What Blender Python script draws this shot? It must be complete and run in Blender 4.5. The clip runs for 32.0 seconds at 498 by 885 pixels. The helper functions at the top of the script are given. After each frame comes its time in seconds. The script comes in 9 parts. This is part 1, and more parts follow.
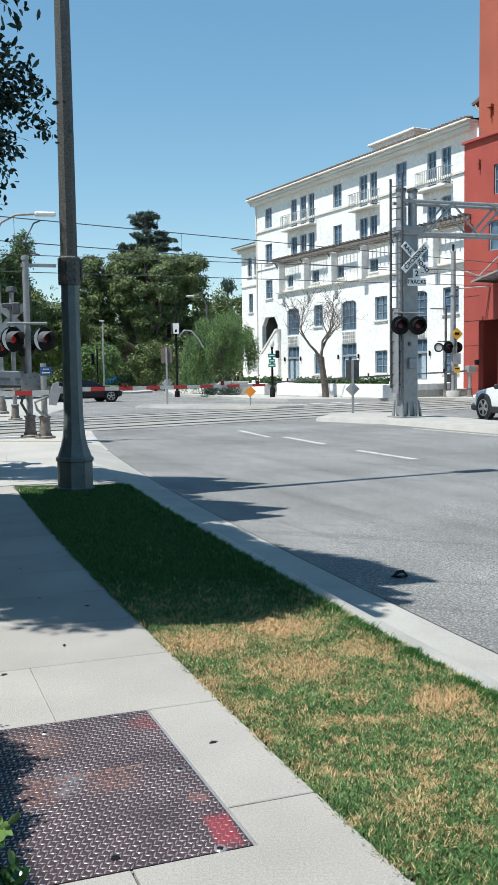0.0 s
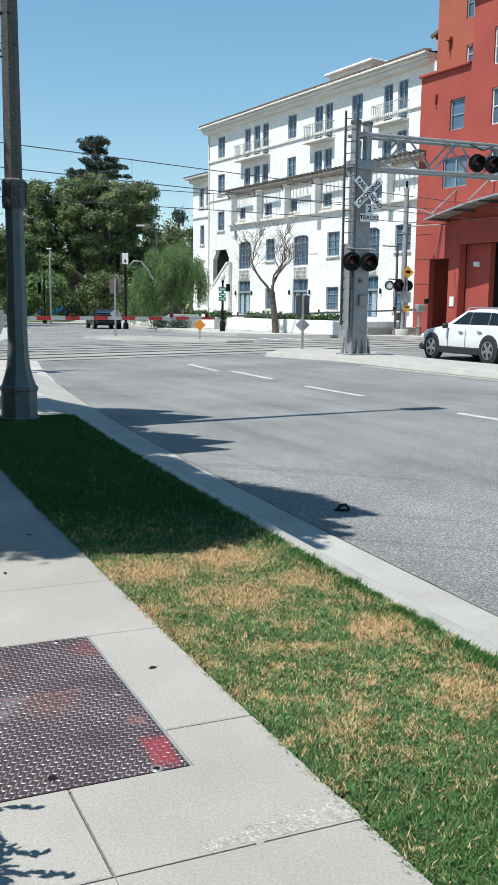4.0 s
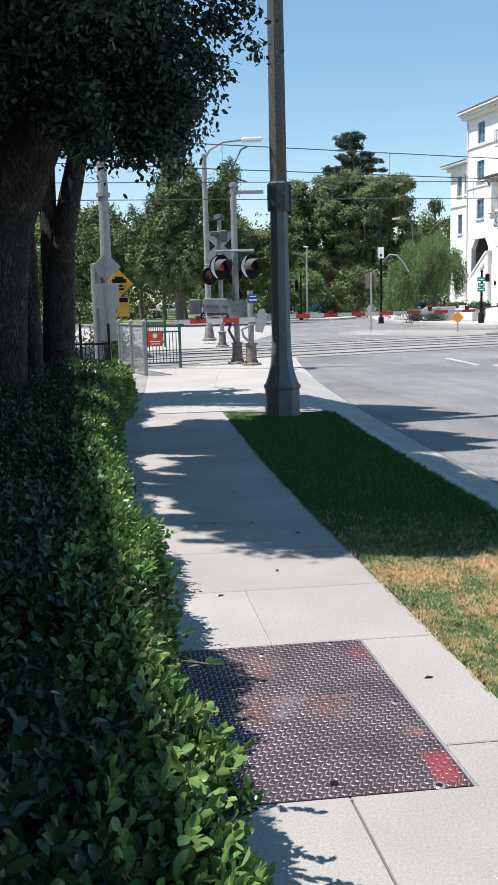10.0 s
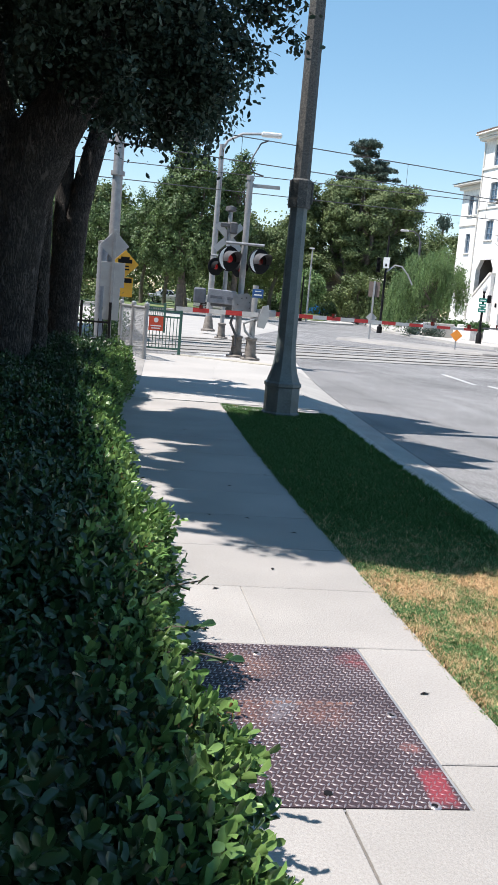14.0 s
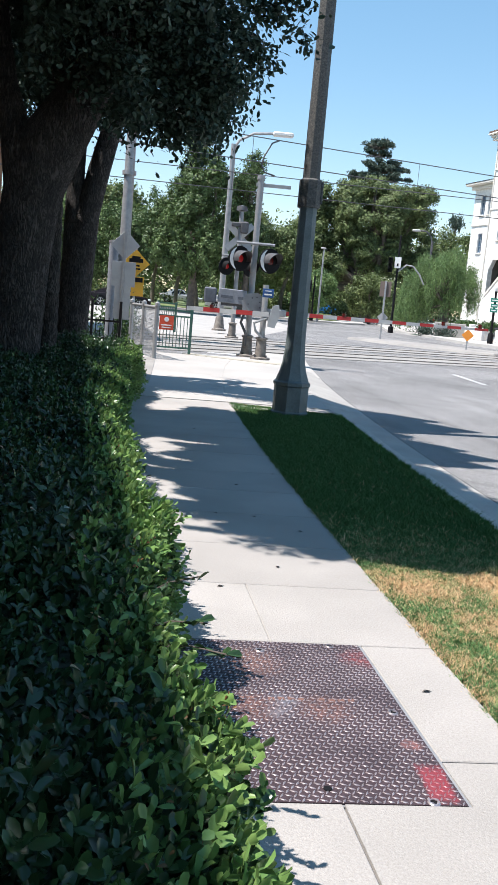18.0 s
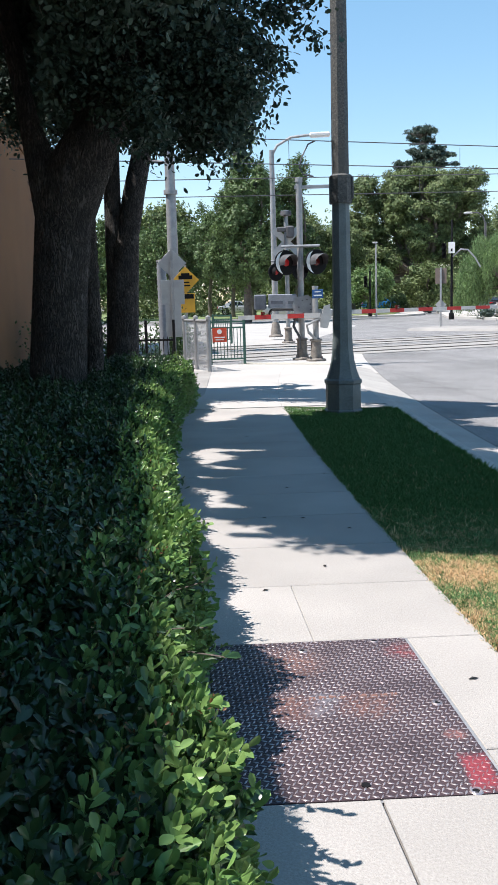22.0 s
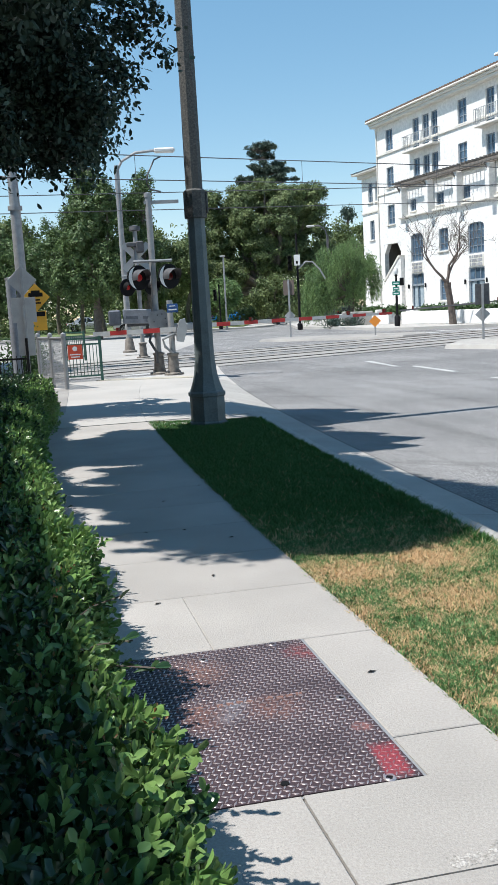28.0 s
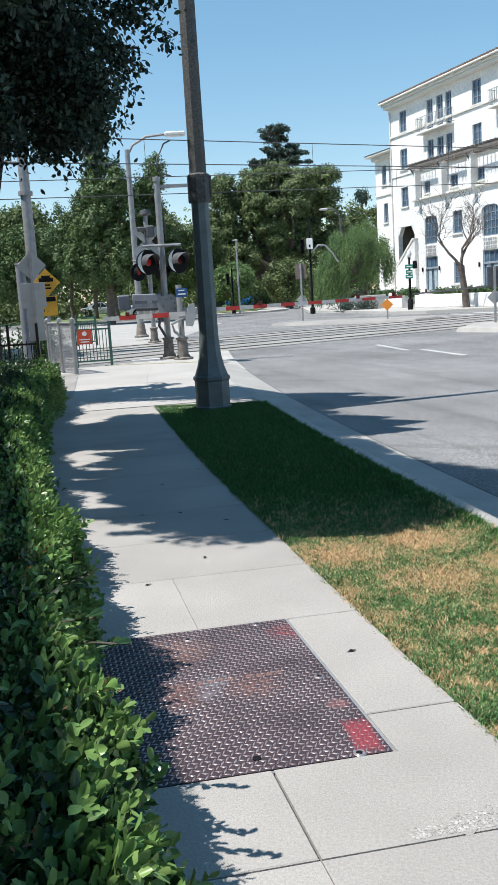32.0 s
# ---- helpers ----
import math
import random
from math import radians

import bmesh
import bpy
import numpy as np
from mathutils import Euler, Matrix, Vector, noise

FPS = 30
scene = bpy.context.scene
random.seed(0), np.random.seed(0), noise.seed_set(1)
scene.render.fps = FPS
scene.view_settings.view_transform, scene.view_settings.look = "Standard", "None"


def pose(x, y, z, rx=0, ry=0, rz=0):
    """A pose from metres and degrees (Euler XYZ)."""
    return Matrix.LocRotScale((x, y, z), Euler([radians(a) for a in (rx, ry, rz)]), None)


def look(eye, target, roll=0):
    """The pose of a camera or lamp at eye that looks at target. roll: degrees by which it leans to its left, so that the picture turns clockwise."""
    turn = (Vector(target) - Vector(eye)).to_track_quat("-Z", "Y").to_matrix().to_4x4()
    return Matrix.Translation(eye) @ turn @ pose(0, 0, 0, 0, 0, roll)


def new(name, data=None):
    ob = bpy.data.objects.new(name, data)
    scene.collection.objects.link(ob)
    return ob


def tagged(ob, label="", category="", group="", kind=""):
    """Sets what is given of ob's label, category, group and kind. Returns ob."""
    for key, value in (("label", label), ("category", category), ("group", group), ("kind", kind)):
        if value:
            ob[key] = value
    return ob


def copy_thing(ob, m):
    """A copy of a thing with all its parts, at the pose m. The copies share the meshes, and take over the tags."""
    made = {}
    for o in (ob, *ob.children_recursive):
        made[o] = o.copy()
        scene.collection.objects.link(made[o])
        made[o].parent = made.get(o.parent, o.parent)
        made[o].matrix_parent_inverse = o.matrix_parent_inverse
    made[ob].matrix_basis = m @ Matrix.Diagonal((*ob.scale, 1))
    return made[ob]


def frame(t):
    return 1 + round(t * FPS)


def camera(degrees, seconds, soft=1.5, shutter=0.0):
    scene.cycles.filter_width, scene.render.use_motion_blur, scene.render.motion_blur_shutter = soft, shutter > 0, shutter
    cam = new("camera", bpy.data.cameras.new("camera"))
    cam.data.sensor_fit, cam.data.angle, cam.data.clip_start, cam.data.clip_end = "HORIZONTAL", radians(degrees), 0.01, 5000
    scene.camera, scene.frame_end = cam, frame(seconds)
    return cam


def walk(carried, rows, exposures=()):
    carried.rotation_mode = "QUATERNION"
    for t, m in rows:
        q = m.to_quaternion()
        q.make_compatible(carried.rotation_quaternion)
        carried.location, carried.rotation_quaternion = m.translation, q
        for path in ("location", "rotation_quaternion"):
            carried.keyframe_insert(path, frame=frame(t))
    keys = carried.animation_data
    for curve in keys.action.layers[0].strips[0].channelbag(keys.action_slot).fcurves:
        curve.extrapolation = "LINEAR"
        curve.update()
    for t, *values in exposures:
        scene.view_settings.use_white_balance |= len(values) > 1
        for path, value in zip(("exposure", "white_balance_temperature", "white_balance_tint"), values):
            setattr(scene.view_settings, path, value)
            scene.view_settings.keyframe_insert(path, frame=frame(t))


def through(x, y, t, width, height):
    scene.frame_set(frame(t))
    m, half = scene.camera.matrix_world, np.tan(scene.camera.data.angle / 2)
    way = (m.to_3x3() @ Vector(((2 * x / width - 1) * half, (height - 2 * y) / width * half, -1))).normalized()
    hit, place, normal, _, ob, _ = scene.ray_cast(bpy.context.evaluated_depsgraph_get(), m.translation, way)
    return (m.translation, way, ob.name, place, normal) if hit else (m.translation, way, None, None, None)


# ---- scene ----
cam = camera(31.0, 32.0, soft=0.7)
PATH = [
    (0, (-1.061, -0.092, 1.311), (-1.069, 1.902, 1.159), -0.8),
    (0.5, (-1.063, -0.111, 1.312), (-1.079, 1.881, 1.138), -0.7),
    (1, (-1.061, -0.102, 1.308), (-1.072, 1.888, 1.108), -0.5),
    (1.5, (-1.054, -0.096, 1.305), (-1.054, 1.893, 1.094), -0.6),
    (2, (-1.054, -0.086, 1.3), (-1.029, 1.901, 1.072), -0.4),
    (2.5, (-1.053, -0.086, 1.297), (-0.998, 1.897, 1.049), -0.0),
    (3, (-1.047, -0.076, 1.291), (-0.966, 1.904, 1.02), 0.3),
    (3.5, (-1.045, -0.077, 1.29), (-0.95, 1.899, 0.994), 0.5),
    (5.5, (-1.038, -0.087, 1.292), (-0.901, 1.887, 0.998), 0.9),
    (6, (-1.038, -0.096, 1.295), (-0.89, 1.878, 1.008), 0.9),
    (6.5, (-1.042, -0.1, 1.299), (-0.885, 1.873, 1.016), 1.1),
    (7, (-1.038, -0.105, 1.3), (-0.883, 1.87, 1.029), 1.0),
    (7.5, (-1.038, -0.1, 1.301), (-0.886, 1.878, 1.045), 1.0),
    (8, (-1.035, -0.111, 1.307), (-0.887, 1.869, 1.066), 0.6),
    (8.5, (-1.036, -0.107, 1.306), (-0.892, 1.874, 1.076), 0.4),
    (9, (-1.041, -0.1, 1.305), (-0.906, 1.881, 1.066), -0.0),
    (9.2, (-1.062, -0.108, 1.281), (-1.063, 1.874, 1.01), 0.1),
    (9.3, (-1.062, -0.079, 1.291), (-1.165, 1.897, 0.999), 0.5),
    (9.5, (-1.052, -0.068, 1.295), (-1.35, 1.885, 0.978), -1.5),
    (10, (-1.131, -0.038, 1.318), (-1.581, 1.887, 1.013), -1.4),
    (10.5, (-1.225, 0.022, 1.312), (-1.602, 1.971, 1.068), -0.5),
    (11, (-1.258, 0.02, 1.31), (-1.654, 1.964, 1.057), 0.4),
    (11.5, (-1.254, 0.01, 1.311), (-1.682, 1.945, 1.044), 1.8),
    (12, (-1.264, 0.008, 1.302), (-1.694, 1.941, 1.026), 2.7),
    (12.5, (-1.256, 0.004, 1.299), (-1.675, 1.941, 1.026), 3.5),
    (13, (-1.258, -0.002, 1.299), (-1.664, 1.934, 1.005), 4.0),
    (13.5, (-1.264, -0.011, 1.3), (-1.668, 1.923, 0.994), 4.6),
    (14, (-1.268, -0.004, 1.297), (-1.681, 1.927, 0.983), 5.0),
    (14.5, (-1.261, -0.012, 1.299), (-1.682, 1.917, 0.979), 5.1),
    (16.5, (-1.247, -0.015, 1.297), (-1.669, 1.915, 0.982), 5.6),
    (17, (-1.245, -0.014, 1.294), (-1.664, 1.915, 0.975), 5.9),
    (17.5, (-1.242, -0.016, 1.294), (-1.67, 1.911, 0.971), 5.7),
    (18, (-1.238, -0.018, 1.297), (-1.675, 1.908, 0.98), 5.1),
    (18.5, (-1.243, -0.018, 1.297), (-1.687, 1.905, 0.975), 5.4),
    (19, (-1.247, -0.016, 1.297), (-1.696, 1.906, 0.974), 5.5),
    (19.5, (-1.25, -0.024, 1.299), (-1.701, 1.897, 0.976), 5.6),
    (20, (-1.256, -0.022, 1.295), (-1.708, 1.9, 0.971), 5.7),
    (20.5, (-1.235, -0.026, 1.308), (-1.682, 1.899, 0.998), 5.4),
    (21, (-1.17, 0.0, 1.292), (-1.603, 1.93, 0.992), 4.5),
    (21.5, (-1.068, -0.009, 1.294), (-1.58, 1.901, 0.994), 1.7),
    (22, (-1.048, 0.048, 1.284), (-1.645, 1.931, 0.977), -1.7),
    (22.5, (-1.11, 0.014, 1.292), (-1.693, 1.903, 0.985), -2.1),
    (23, (-1.139, -0.008, 1.292), (-1.687, 1.891, 0.987), -1.8),
    (23.5, (-1.113, 0.007, 1.292), (-1.648, 1.91, 0.986), -1.7),
    (24, (-1.046, -0.008, 1.286), (-1.598, 1.892, 0.989), -2.1),
    (24.5, (-1.125, -0.036, 1.302), (-1.665, 1.87, 1.026), -2.2),
    (25, (-1.232, -0.013, 1.292), (-1.587, 1.943, 1.074), -0.7),
    (25.5, (-1.223, -0.004, 1.281), (-1.502, 1.96, 1.03), 1.2),
    (26, (-1.192, -0.03, 1.29), (-1.462, 1.932, 1.017), 1.2),
    (26.5, (-1.159, -0.01, 1.281), (-1.432, 1.949, 0.984), -0.2),
    (28.5, (-1.166, -0.024, 1.286), (-1.452, 1.934, 0.997), -3.4),
    (29, (-1.164, -0.044, 1.287), (-1.469, 1.913, 1.004), -2.9),
    (29.5, (-1.163, -0.039, 1.285), (-1.483, 1.914, 0.994), -2.8),
    (30, (-1.157, -0.034, 1.283), (-1.479, 1.917, 0.983), -2.8),
    (30.5, (-1.156, -0.031, 1.283), (-1.474, 1.92, 0.977), -2.9),
    (31, (-1.149, -0.026, 1.284), (-1.464, 1.924, 0.974), -3.0),
    (31.5, (-1.119, -0.034, 1.285), (-1.448, 1.914, 0.976), -3.3),
    (32, (-1.041, -0.039, 1.277), (-1.36, 1.909, 0.955), -3.5),
]
EXPOSURES = [(0.0, 0.50, 6350, 7), (9.0, 0.48, 6350, 7), (10.0, 0.66, 6450, 14), (12.0, 0.77, 6450, 15), (13.0, 0.70, 6450, 15), (14.0, 0.78, 6450, 15), (18.0, 0.88, 6450, 15), (20.3, 0.84, 6450, 15), (21.0, 0.54, 6450, 14), (21.8, 0.92, 6450, 15), (23.0, 0.84, 6450, 15), (24.2, 0.86, 6450, 15), (25.0, 0.55, 6350, 11), (29.0, 0.58, 6350, 11), (30.0, 0.54, 6350, 11), (31.0, 0.47, 6350, 11), (32.0, 0.58, 6350, 11)]
walk(cam, [(t, look(eye, target, roll)) for t, eye, target, roll in PATH], EXPOSURES)

# ---- world and sun ----
SUN_EL = 62.0
SUN_AZ = (-0.894, -0.448)
world = bpy.data.worlds.new("sky")
scene.world = world
world.use_nodes = True
wn = world.node_tree
for n in list(wn.nodes):
    wn.nodes.remove(n)
w_out = wn.nodes.new("ShaderNodeOutputWorld")
w_bg = wn.nodes.new("ShaderNodeBackground")
w_sky = wn.nodes.new("ShaderNodeTexSky")
w_sky.sky_type = "NISHITA"
w_sky.sun_disc = False
w_sky.sun_elevation = radians(SUN_EL)
w_sky.sun_rotation = math.atan2(SUN_AZ[0], SUN_AZ[1])
w_sky.altitude = 300
w_sky.air_density = 1.0
w_sky.dust_density = 0.0
w_sky.ozone_density = 0.7
w_bg.inputs["Strength"].default_value = 0.162
w_tone = wn.nodes.new("ShaderNodeHueSaturation")
w_tone.inputs["Hue"].default_value = 0.487
w_tone.inputs["Saturation"].default_value = 1.37
w_soft = wn.nodes.new("ShaderNodeGamma")
w_soft.inputs["Gamma"].default_value = 0.72
wn.links.new(w_sky.outputs["Color"], w_soft.inputs["Color"])
wn.links.new(w_soft.outputs["Color"], w_tone.inputs["Color"])
wn.links.new(w_tone.outputs["Color"], w_bg.inputs["Color"])
wn.links.new(w_bg.outputs["Background"], w_out.inputs["Surface"])

sun_data = bpy.data.lights.new("sun", "SUN")
sun_data.energy = 4.5
sun_data.angle = radians(0.55)
sun_data.color = (1.0, 0.965, 0.905)
sun = new("sun", sun_data)
sun_dir = Vector((SUN_AZ[0] * math.cos(radians(SUN_EL)), SUN_AZ[1] * math.cos(radians(SUN_EL)), math.sin(radians(SUN_EL))))
sun.matrix_world = look(sun_dir * 50, (0, 0, 0))


# ---- materials ----
def material(name, color, rough=0.7, metal=0.0, color2=None, scale=6.0, fine=60.0, var=0.12, bump=0.15, bump_scale=40.0,
             speckle=0.0, island=0.0, rand=0.0, spec=0.5, coat=0.0, dist=0.01):
    """A surface with two scales of colour variation and a fine relief."""
    m = bpy.data.materials.new(name)
    m.use_nodes = True
    nt = m.node_tree
    bs = nt.nodes["Principled BSDF"]
    tc = nt.nodes.new("ShaderNodeTexCoord")
    big = nt.nodes.new("ShaderNodeTexNoise")
    big.inputs["Scale"].default_value, big.inputs["Detail"].default_value = scale, 4.0
    small = nt.nodes.new("ShaderNodeTexNoise")
    small.inputs["Scale"].default_value, small.inputs["Detail"].default_value = fine, 3.0
    nt.links.new(tc.outputs["Object"], big.inputs["Vector"])
    nt.links.new(tc.outputs["Object"], small.inputs["Vector"])
    mix = nt.nodes.new("ShaderNodeMix")
    mix.data_type = "RGBA"
    c2 = color2 or tuple(c * (1 - 2.2 * var) for c in color)
    mix.inputs[6].default_value = (*color, 1)
    mix.inputs[7].default_value = (*c2, 1)
    ramp = nt.nodes.new("ShaderNodeMapRange")
    ramp.inputs["From Min"].default_value, ramp.inputs["From Max"].default_value = 0.35, 0.68
    nt.links.new(big.outputs["Fac"], ramp.inputs["Value"])
    nt.links.new(ramp.outputs["Result"], mix.inputs[0])
    last = mix.outputs[2]

    def value(source, lo, hi, f0=0.3, f1=0.7):
        nonlocal last
        r = nt.nodes.new("ShaderNodeMapRange")
        r.inputs["From Min"].default_value, r.inputs["From Max"].default_value = f0, f1
        r.inputs["To Min"].default_value, r.inputs["To Max"].default_value = lo, hi
        nt.links.new(source, r.inputs["Value"])
        hsv = nt.nodes.new("ShaderNodeHueSaturation")
        nt.links.new(r.outputs["Result"], hsv.inputs["Value"])
        nt.links.new(last, hsv.inputs["Color"])
        last = hsv.outputs["Color"]

    value(small.outputs["Fac"], 1 - var - speckle, 1 + var + speckle)
    if island:
        geo = nt.nodes.new("ShaderNodeNewGeometry")
        value(geo.outputs["Random Per Island"], 1 - island, 1 + island, 0, 1)
    if rand:
        info = nt.nodes.new("ShaderNodeObjectInfo")
        value(info.outputs["Random"], 1 - rand, 1 + rand, 0, 1)
    nt.links.new(last, bs.inputs["Base Color"])
    bs.inputs["Roughness"].default_value = rough
    bs.inputs["Metallic"].default_value = metal
    bs.inputs["Specular IOR Level"].default_value = spec
    bs.inputs["Coat Weight"].default_value = coat
    if bump:
        bn = nt.nodes.new("ShaderNodeTexNoise")
        bn.inputs["Scale"].default_value, bn.inputs["Detail"].default_value = bump_scale, 5.0
        nt.links.new(tc.outputs["Object"], bn.inputs["Vector"])
        b = nt.nodes.new("ShaderNodeBump")
        b.inputs["Strength"].default_value, b.inputs["Distance"].default_value = bump, dist
        nt.links.new(bn.outputs["Fac"], b.inputs["Height"])
        nt.links.new(b.outputs["Normal"], bs.inputs["Normal"])
    return m


def leaf_material(name, color, color2, rough=0.45, island=0.35, through=0.25, scale=1.5, spec=0.4):
    """Foliage: two greens by place, each leaf a little different, some light through it."""
    m = material(name, color, rough, 0, color2, scale, 30, 0.08, 0, island=island, spec=spec)
    nt = m.node_tree
    bs, out = nt.nodes["Principled BSDF"], nt.nodes["Material Output"]
    tr = nt.nodes.new("ShaderNodeBsdfTranslucent")
    nt.links.new(bs.inputs["Base Color"].links[0].from_socket, tr.inputs["Color"])
    mx = nt.nodes.new("ShaderNodeMixShader")
    mx.inputs["Fac"].default_value = through
    nt.links.new(bs.outputs["BSDF"], mx.inputs[1])
    nt.links.new(tr.outputs["BSDF"], mx.inputs[2])
    nt.links.new(mx.outputs["Shader"], out.inputs["Surface"])
    return m


def grass_material():
    """Green blades, of which more are dry straw where a patch is dry."""
    m = leaf_material("grass", (0.125, 0.24, 0.09), (0.18, 0.3, 0.125), 0.7, 0.55, 0.22, 5.0, 0.08)
    nt = m.node_tree
    bs = nt.nodes["Principled BSDF"]
    tr = [n for n in nt.nodes if n.bl_idname == "ShaderNodeBsdfTranslucent"][0]
    src = bs.inputs["Base Color"].links[0].from_socket
    tc, geo = nt.nodes.new("ShaderNodeTexCoord"), nt.nodes.new("ShaderNodeNewGeometry")
    nz = nt.nodes.new("ShaderNodeTexNoise")
    nz.inputs["Scale"].default_value, nz.inputs["Detail"].default_value, nz.inputs["Roughness"].default_value = 7.0, 5.0, 0.65
    nt.links.new(tc.outputs["Object"], nz.inputs["Vector"])
    r = nt.nodes.new("ShaderNodeMapRange")
    r.inputs["From Min"].default_value, r.inputs["From Max"].default_value = 0.47, 0.66
    r.inputs["To Min"].default_value, r.inputs["To Max"].default_value = 0.12, 0.85
    nt.links.new(nz.outputs["Fac"], r.inputs["Value"])
    # scorched patches, ragged at the rim, on the sunny stretch
    patches = ((-1.31, 4.25, 0.34, 0.9), (-0.93, 4.50, 0.36, 0.95), (-0.86, 3.85, 0.34, 0.8), (-0.55, 4.10, 0.24, 0.75), (-0.29, 3.42, 0.24, 0.95), (-0.11, 2.80, 0.20, 0.85), (-1.31, 3.63, 0.22, 0.75),
               (-1.12, 3.05, 0.2, 0.65), (-0.57, 2.57, 0.16, 0.7), (-0.55, 2.39, 0.13, 0.75), (-1.12, 3.34, 0.18, 0.65), (-0.93, 2.82, 0.14, 0.6))
    warp, mixw = nt.nodes.new("ShaderNodeTexNoise"), nt.nodes.new("ShaderNodeVectorMath")
    warp.inputs["Scale"].default_value, warp.inputs["Detail"].default_value = 9.0, 6.0
    nt.links.new(tc.outputs["Object"], warp.inputs["Vector"])
    mixw.operation = "MULTIPLY_ADD"
    mixw.inputs[1].default_value = (0.36, 0.36, 0.0)
    nt.links.new(warp.outputs["Color"], mixw.inputs[0])
    nt.links.new(tc.outputs["Object"], mixw.inputs[2])
    total = None
    for px, py, size, amount in patches:
        d, fall = nt.nodes.new("ShaderNodeVectorMath"), nt.nodes.new("ShaderNodeMapRange")
        d.operation = "DISTANCE"
        nt.links.new(mixw.outputs["Vector"], d.inputs[0])
        d.inputs[1].default_value = (px + 0.18, py + 0.18, 0.0)
        fall.inputs["From Min"].default_value, fall.inputs["From Max"].default_value = size, size * 0.35
        fall.inputs["To Max"].default_value = amount * 0.97
        nt.links.new(d.outputs["Value"], fall.inputs["Value"])
        if total is None:
            total = fall.outputs["Result"]
        else:
            most = nt.nodes.new("ShaderNodeMath")
            most.operation = "MAXIMUM"
            nt.links.new(total, most.inputs[0])
            nt.links.new(fall.outputs["Result"], most.inputs[1])
            total = most.outputs["Value"]
    # hardly any in the tree shade beyond y 5, fewer at the near end
    sep, sunny_part, low, add = nt.nodes.new("ShaderNodeSeparateXYZ"), nt.nodes.new("ShaderNodeMapRange"), nt.nodes.new("ShaderNodeMath"), nt.nodes.new("ShaderNodeMath")
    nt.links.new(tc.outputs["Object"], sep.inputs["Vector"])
    sunny_part.inputs["From Min"].default_value, sunny_part.inputs["From Max"].default_value = 4.5, 5.6
    sunny_part.inputs["To Min"].default_value, sunny_part.inputs["To Max"].default_value = 1.0, 0.05
    nt.links.new(sep.outputs["Y"], sunny_part.inputs["Value"])
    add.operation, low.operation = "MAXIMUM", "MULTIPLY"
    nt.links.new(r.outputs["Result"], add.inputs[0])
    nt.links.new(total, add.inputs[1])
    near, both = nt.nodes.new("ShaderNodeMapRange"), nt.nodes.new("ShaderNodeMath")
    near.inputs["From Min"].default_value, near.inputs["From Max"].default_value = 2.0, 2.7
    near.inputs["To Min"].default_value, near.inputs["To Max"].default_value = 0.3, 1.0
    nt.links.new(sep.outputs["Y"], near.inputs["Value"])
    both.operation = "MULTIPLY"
    nt.links.new(sunny_part.outputs["Result"], both.inputs[0])
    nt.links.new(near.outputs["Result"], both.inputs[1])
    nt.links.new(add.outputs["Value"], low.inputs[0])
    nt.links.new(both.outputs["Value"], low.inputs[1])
    less = nt.nodes.new("ShaderNodeMath")
    less.operation = "LESS_THAN"
    wn_ = nt.nodes.new("ShaderNodeTexWhiteNoise")
    wn_.noise_dimensions = "1D"
    nt.links.new(geo.outputs["Random Per Island"], wn_.inputs["W"])
    nt.links.new(wn_.outputs["Value"], less.inputs[0])
    nt.links.new(low.outputs["Value"], less.inputs[1])
    # tree shade painted as darker green beyond y 5; near end lusher too
    lush_shade = nt.nodes.new("ShaderNodeMix")
    lush_shade.data_type = "RGBA"
    lush_shade.inputs[6].default_value = (0.082, 0.175, 0.058, 1)
    nt.links.new(both.outputs["Value"], lush_shade.inputs[0])
    nt.links.new(src, lush_shade.inputs[7])
    mix = nt.nodes.new("ShaderNodeMix")
    mix.data_type = "RGBA"
    mix.inputs[7].default_value = (0.70, 0.50, 0.29, 1)
    nt.links.new(less.outputs["Value"], mix.inputs[0])
    nt.links.new(lush_shade.outputs[2], mix.inputs[6])
    nt.links.new(mix.outputs[2], bs.inputs["Base Color"])
    nt.links.new(mix.outputs[2], tr.inputs["Color"])
    return m


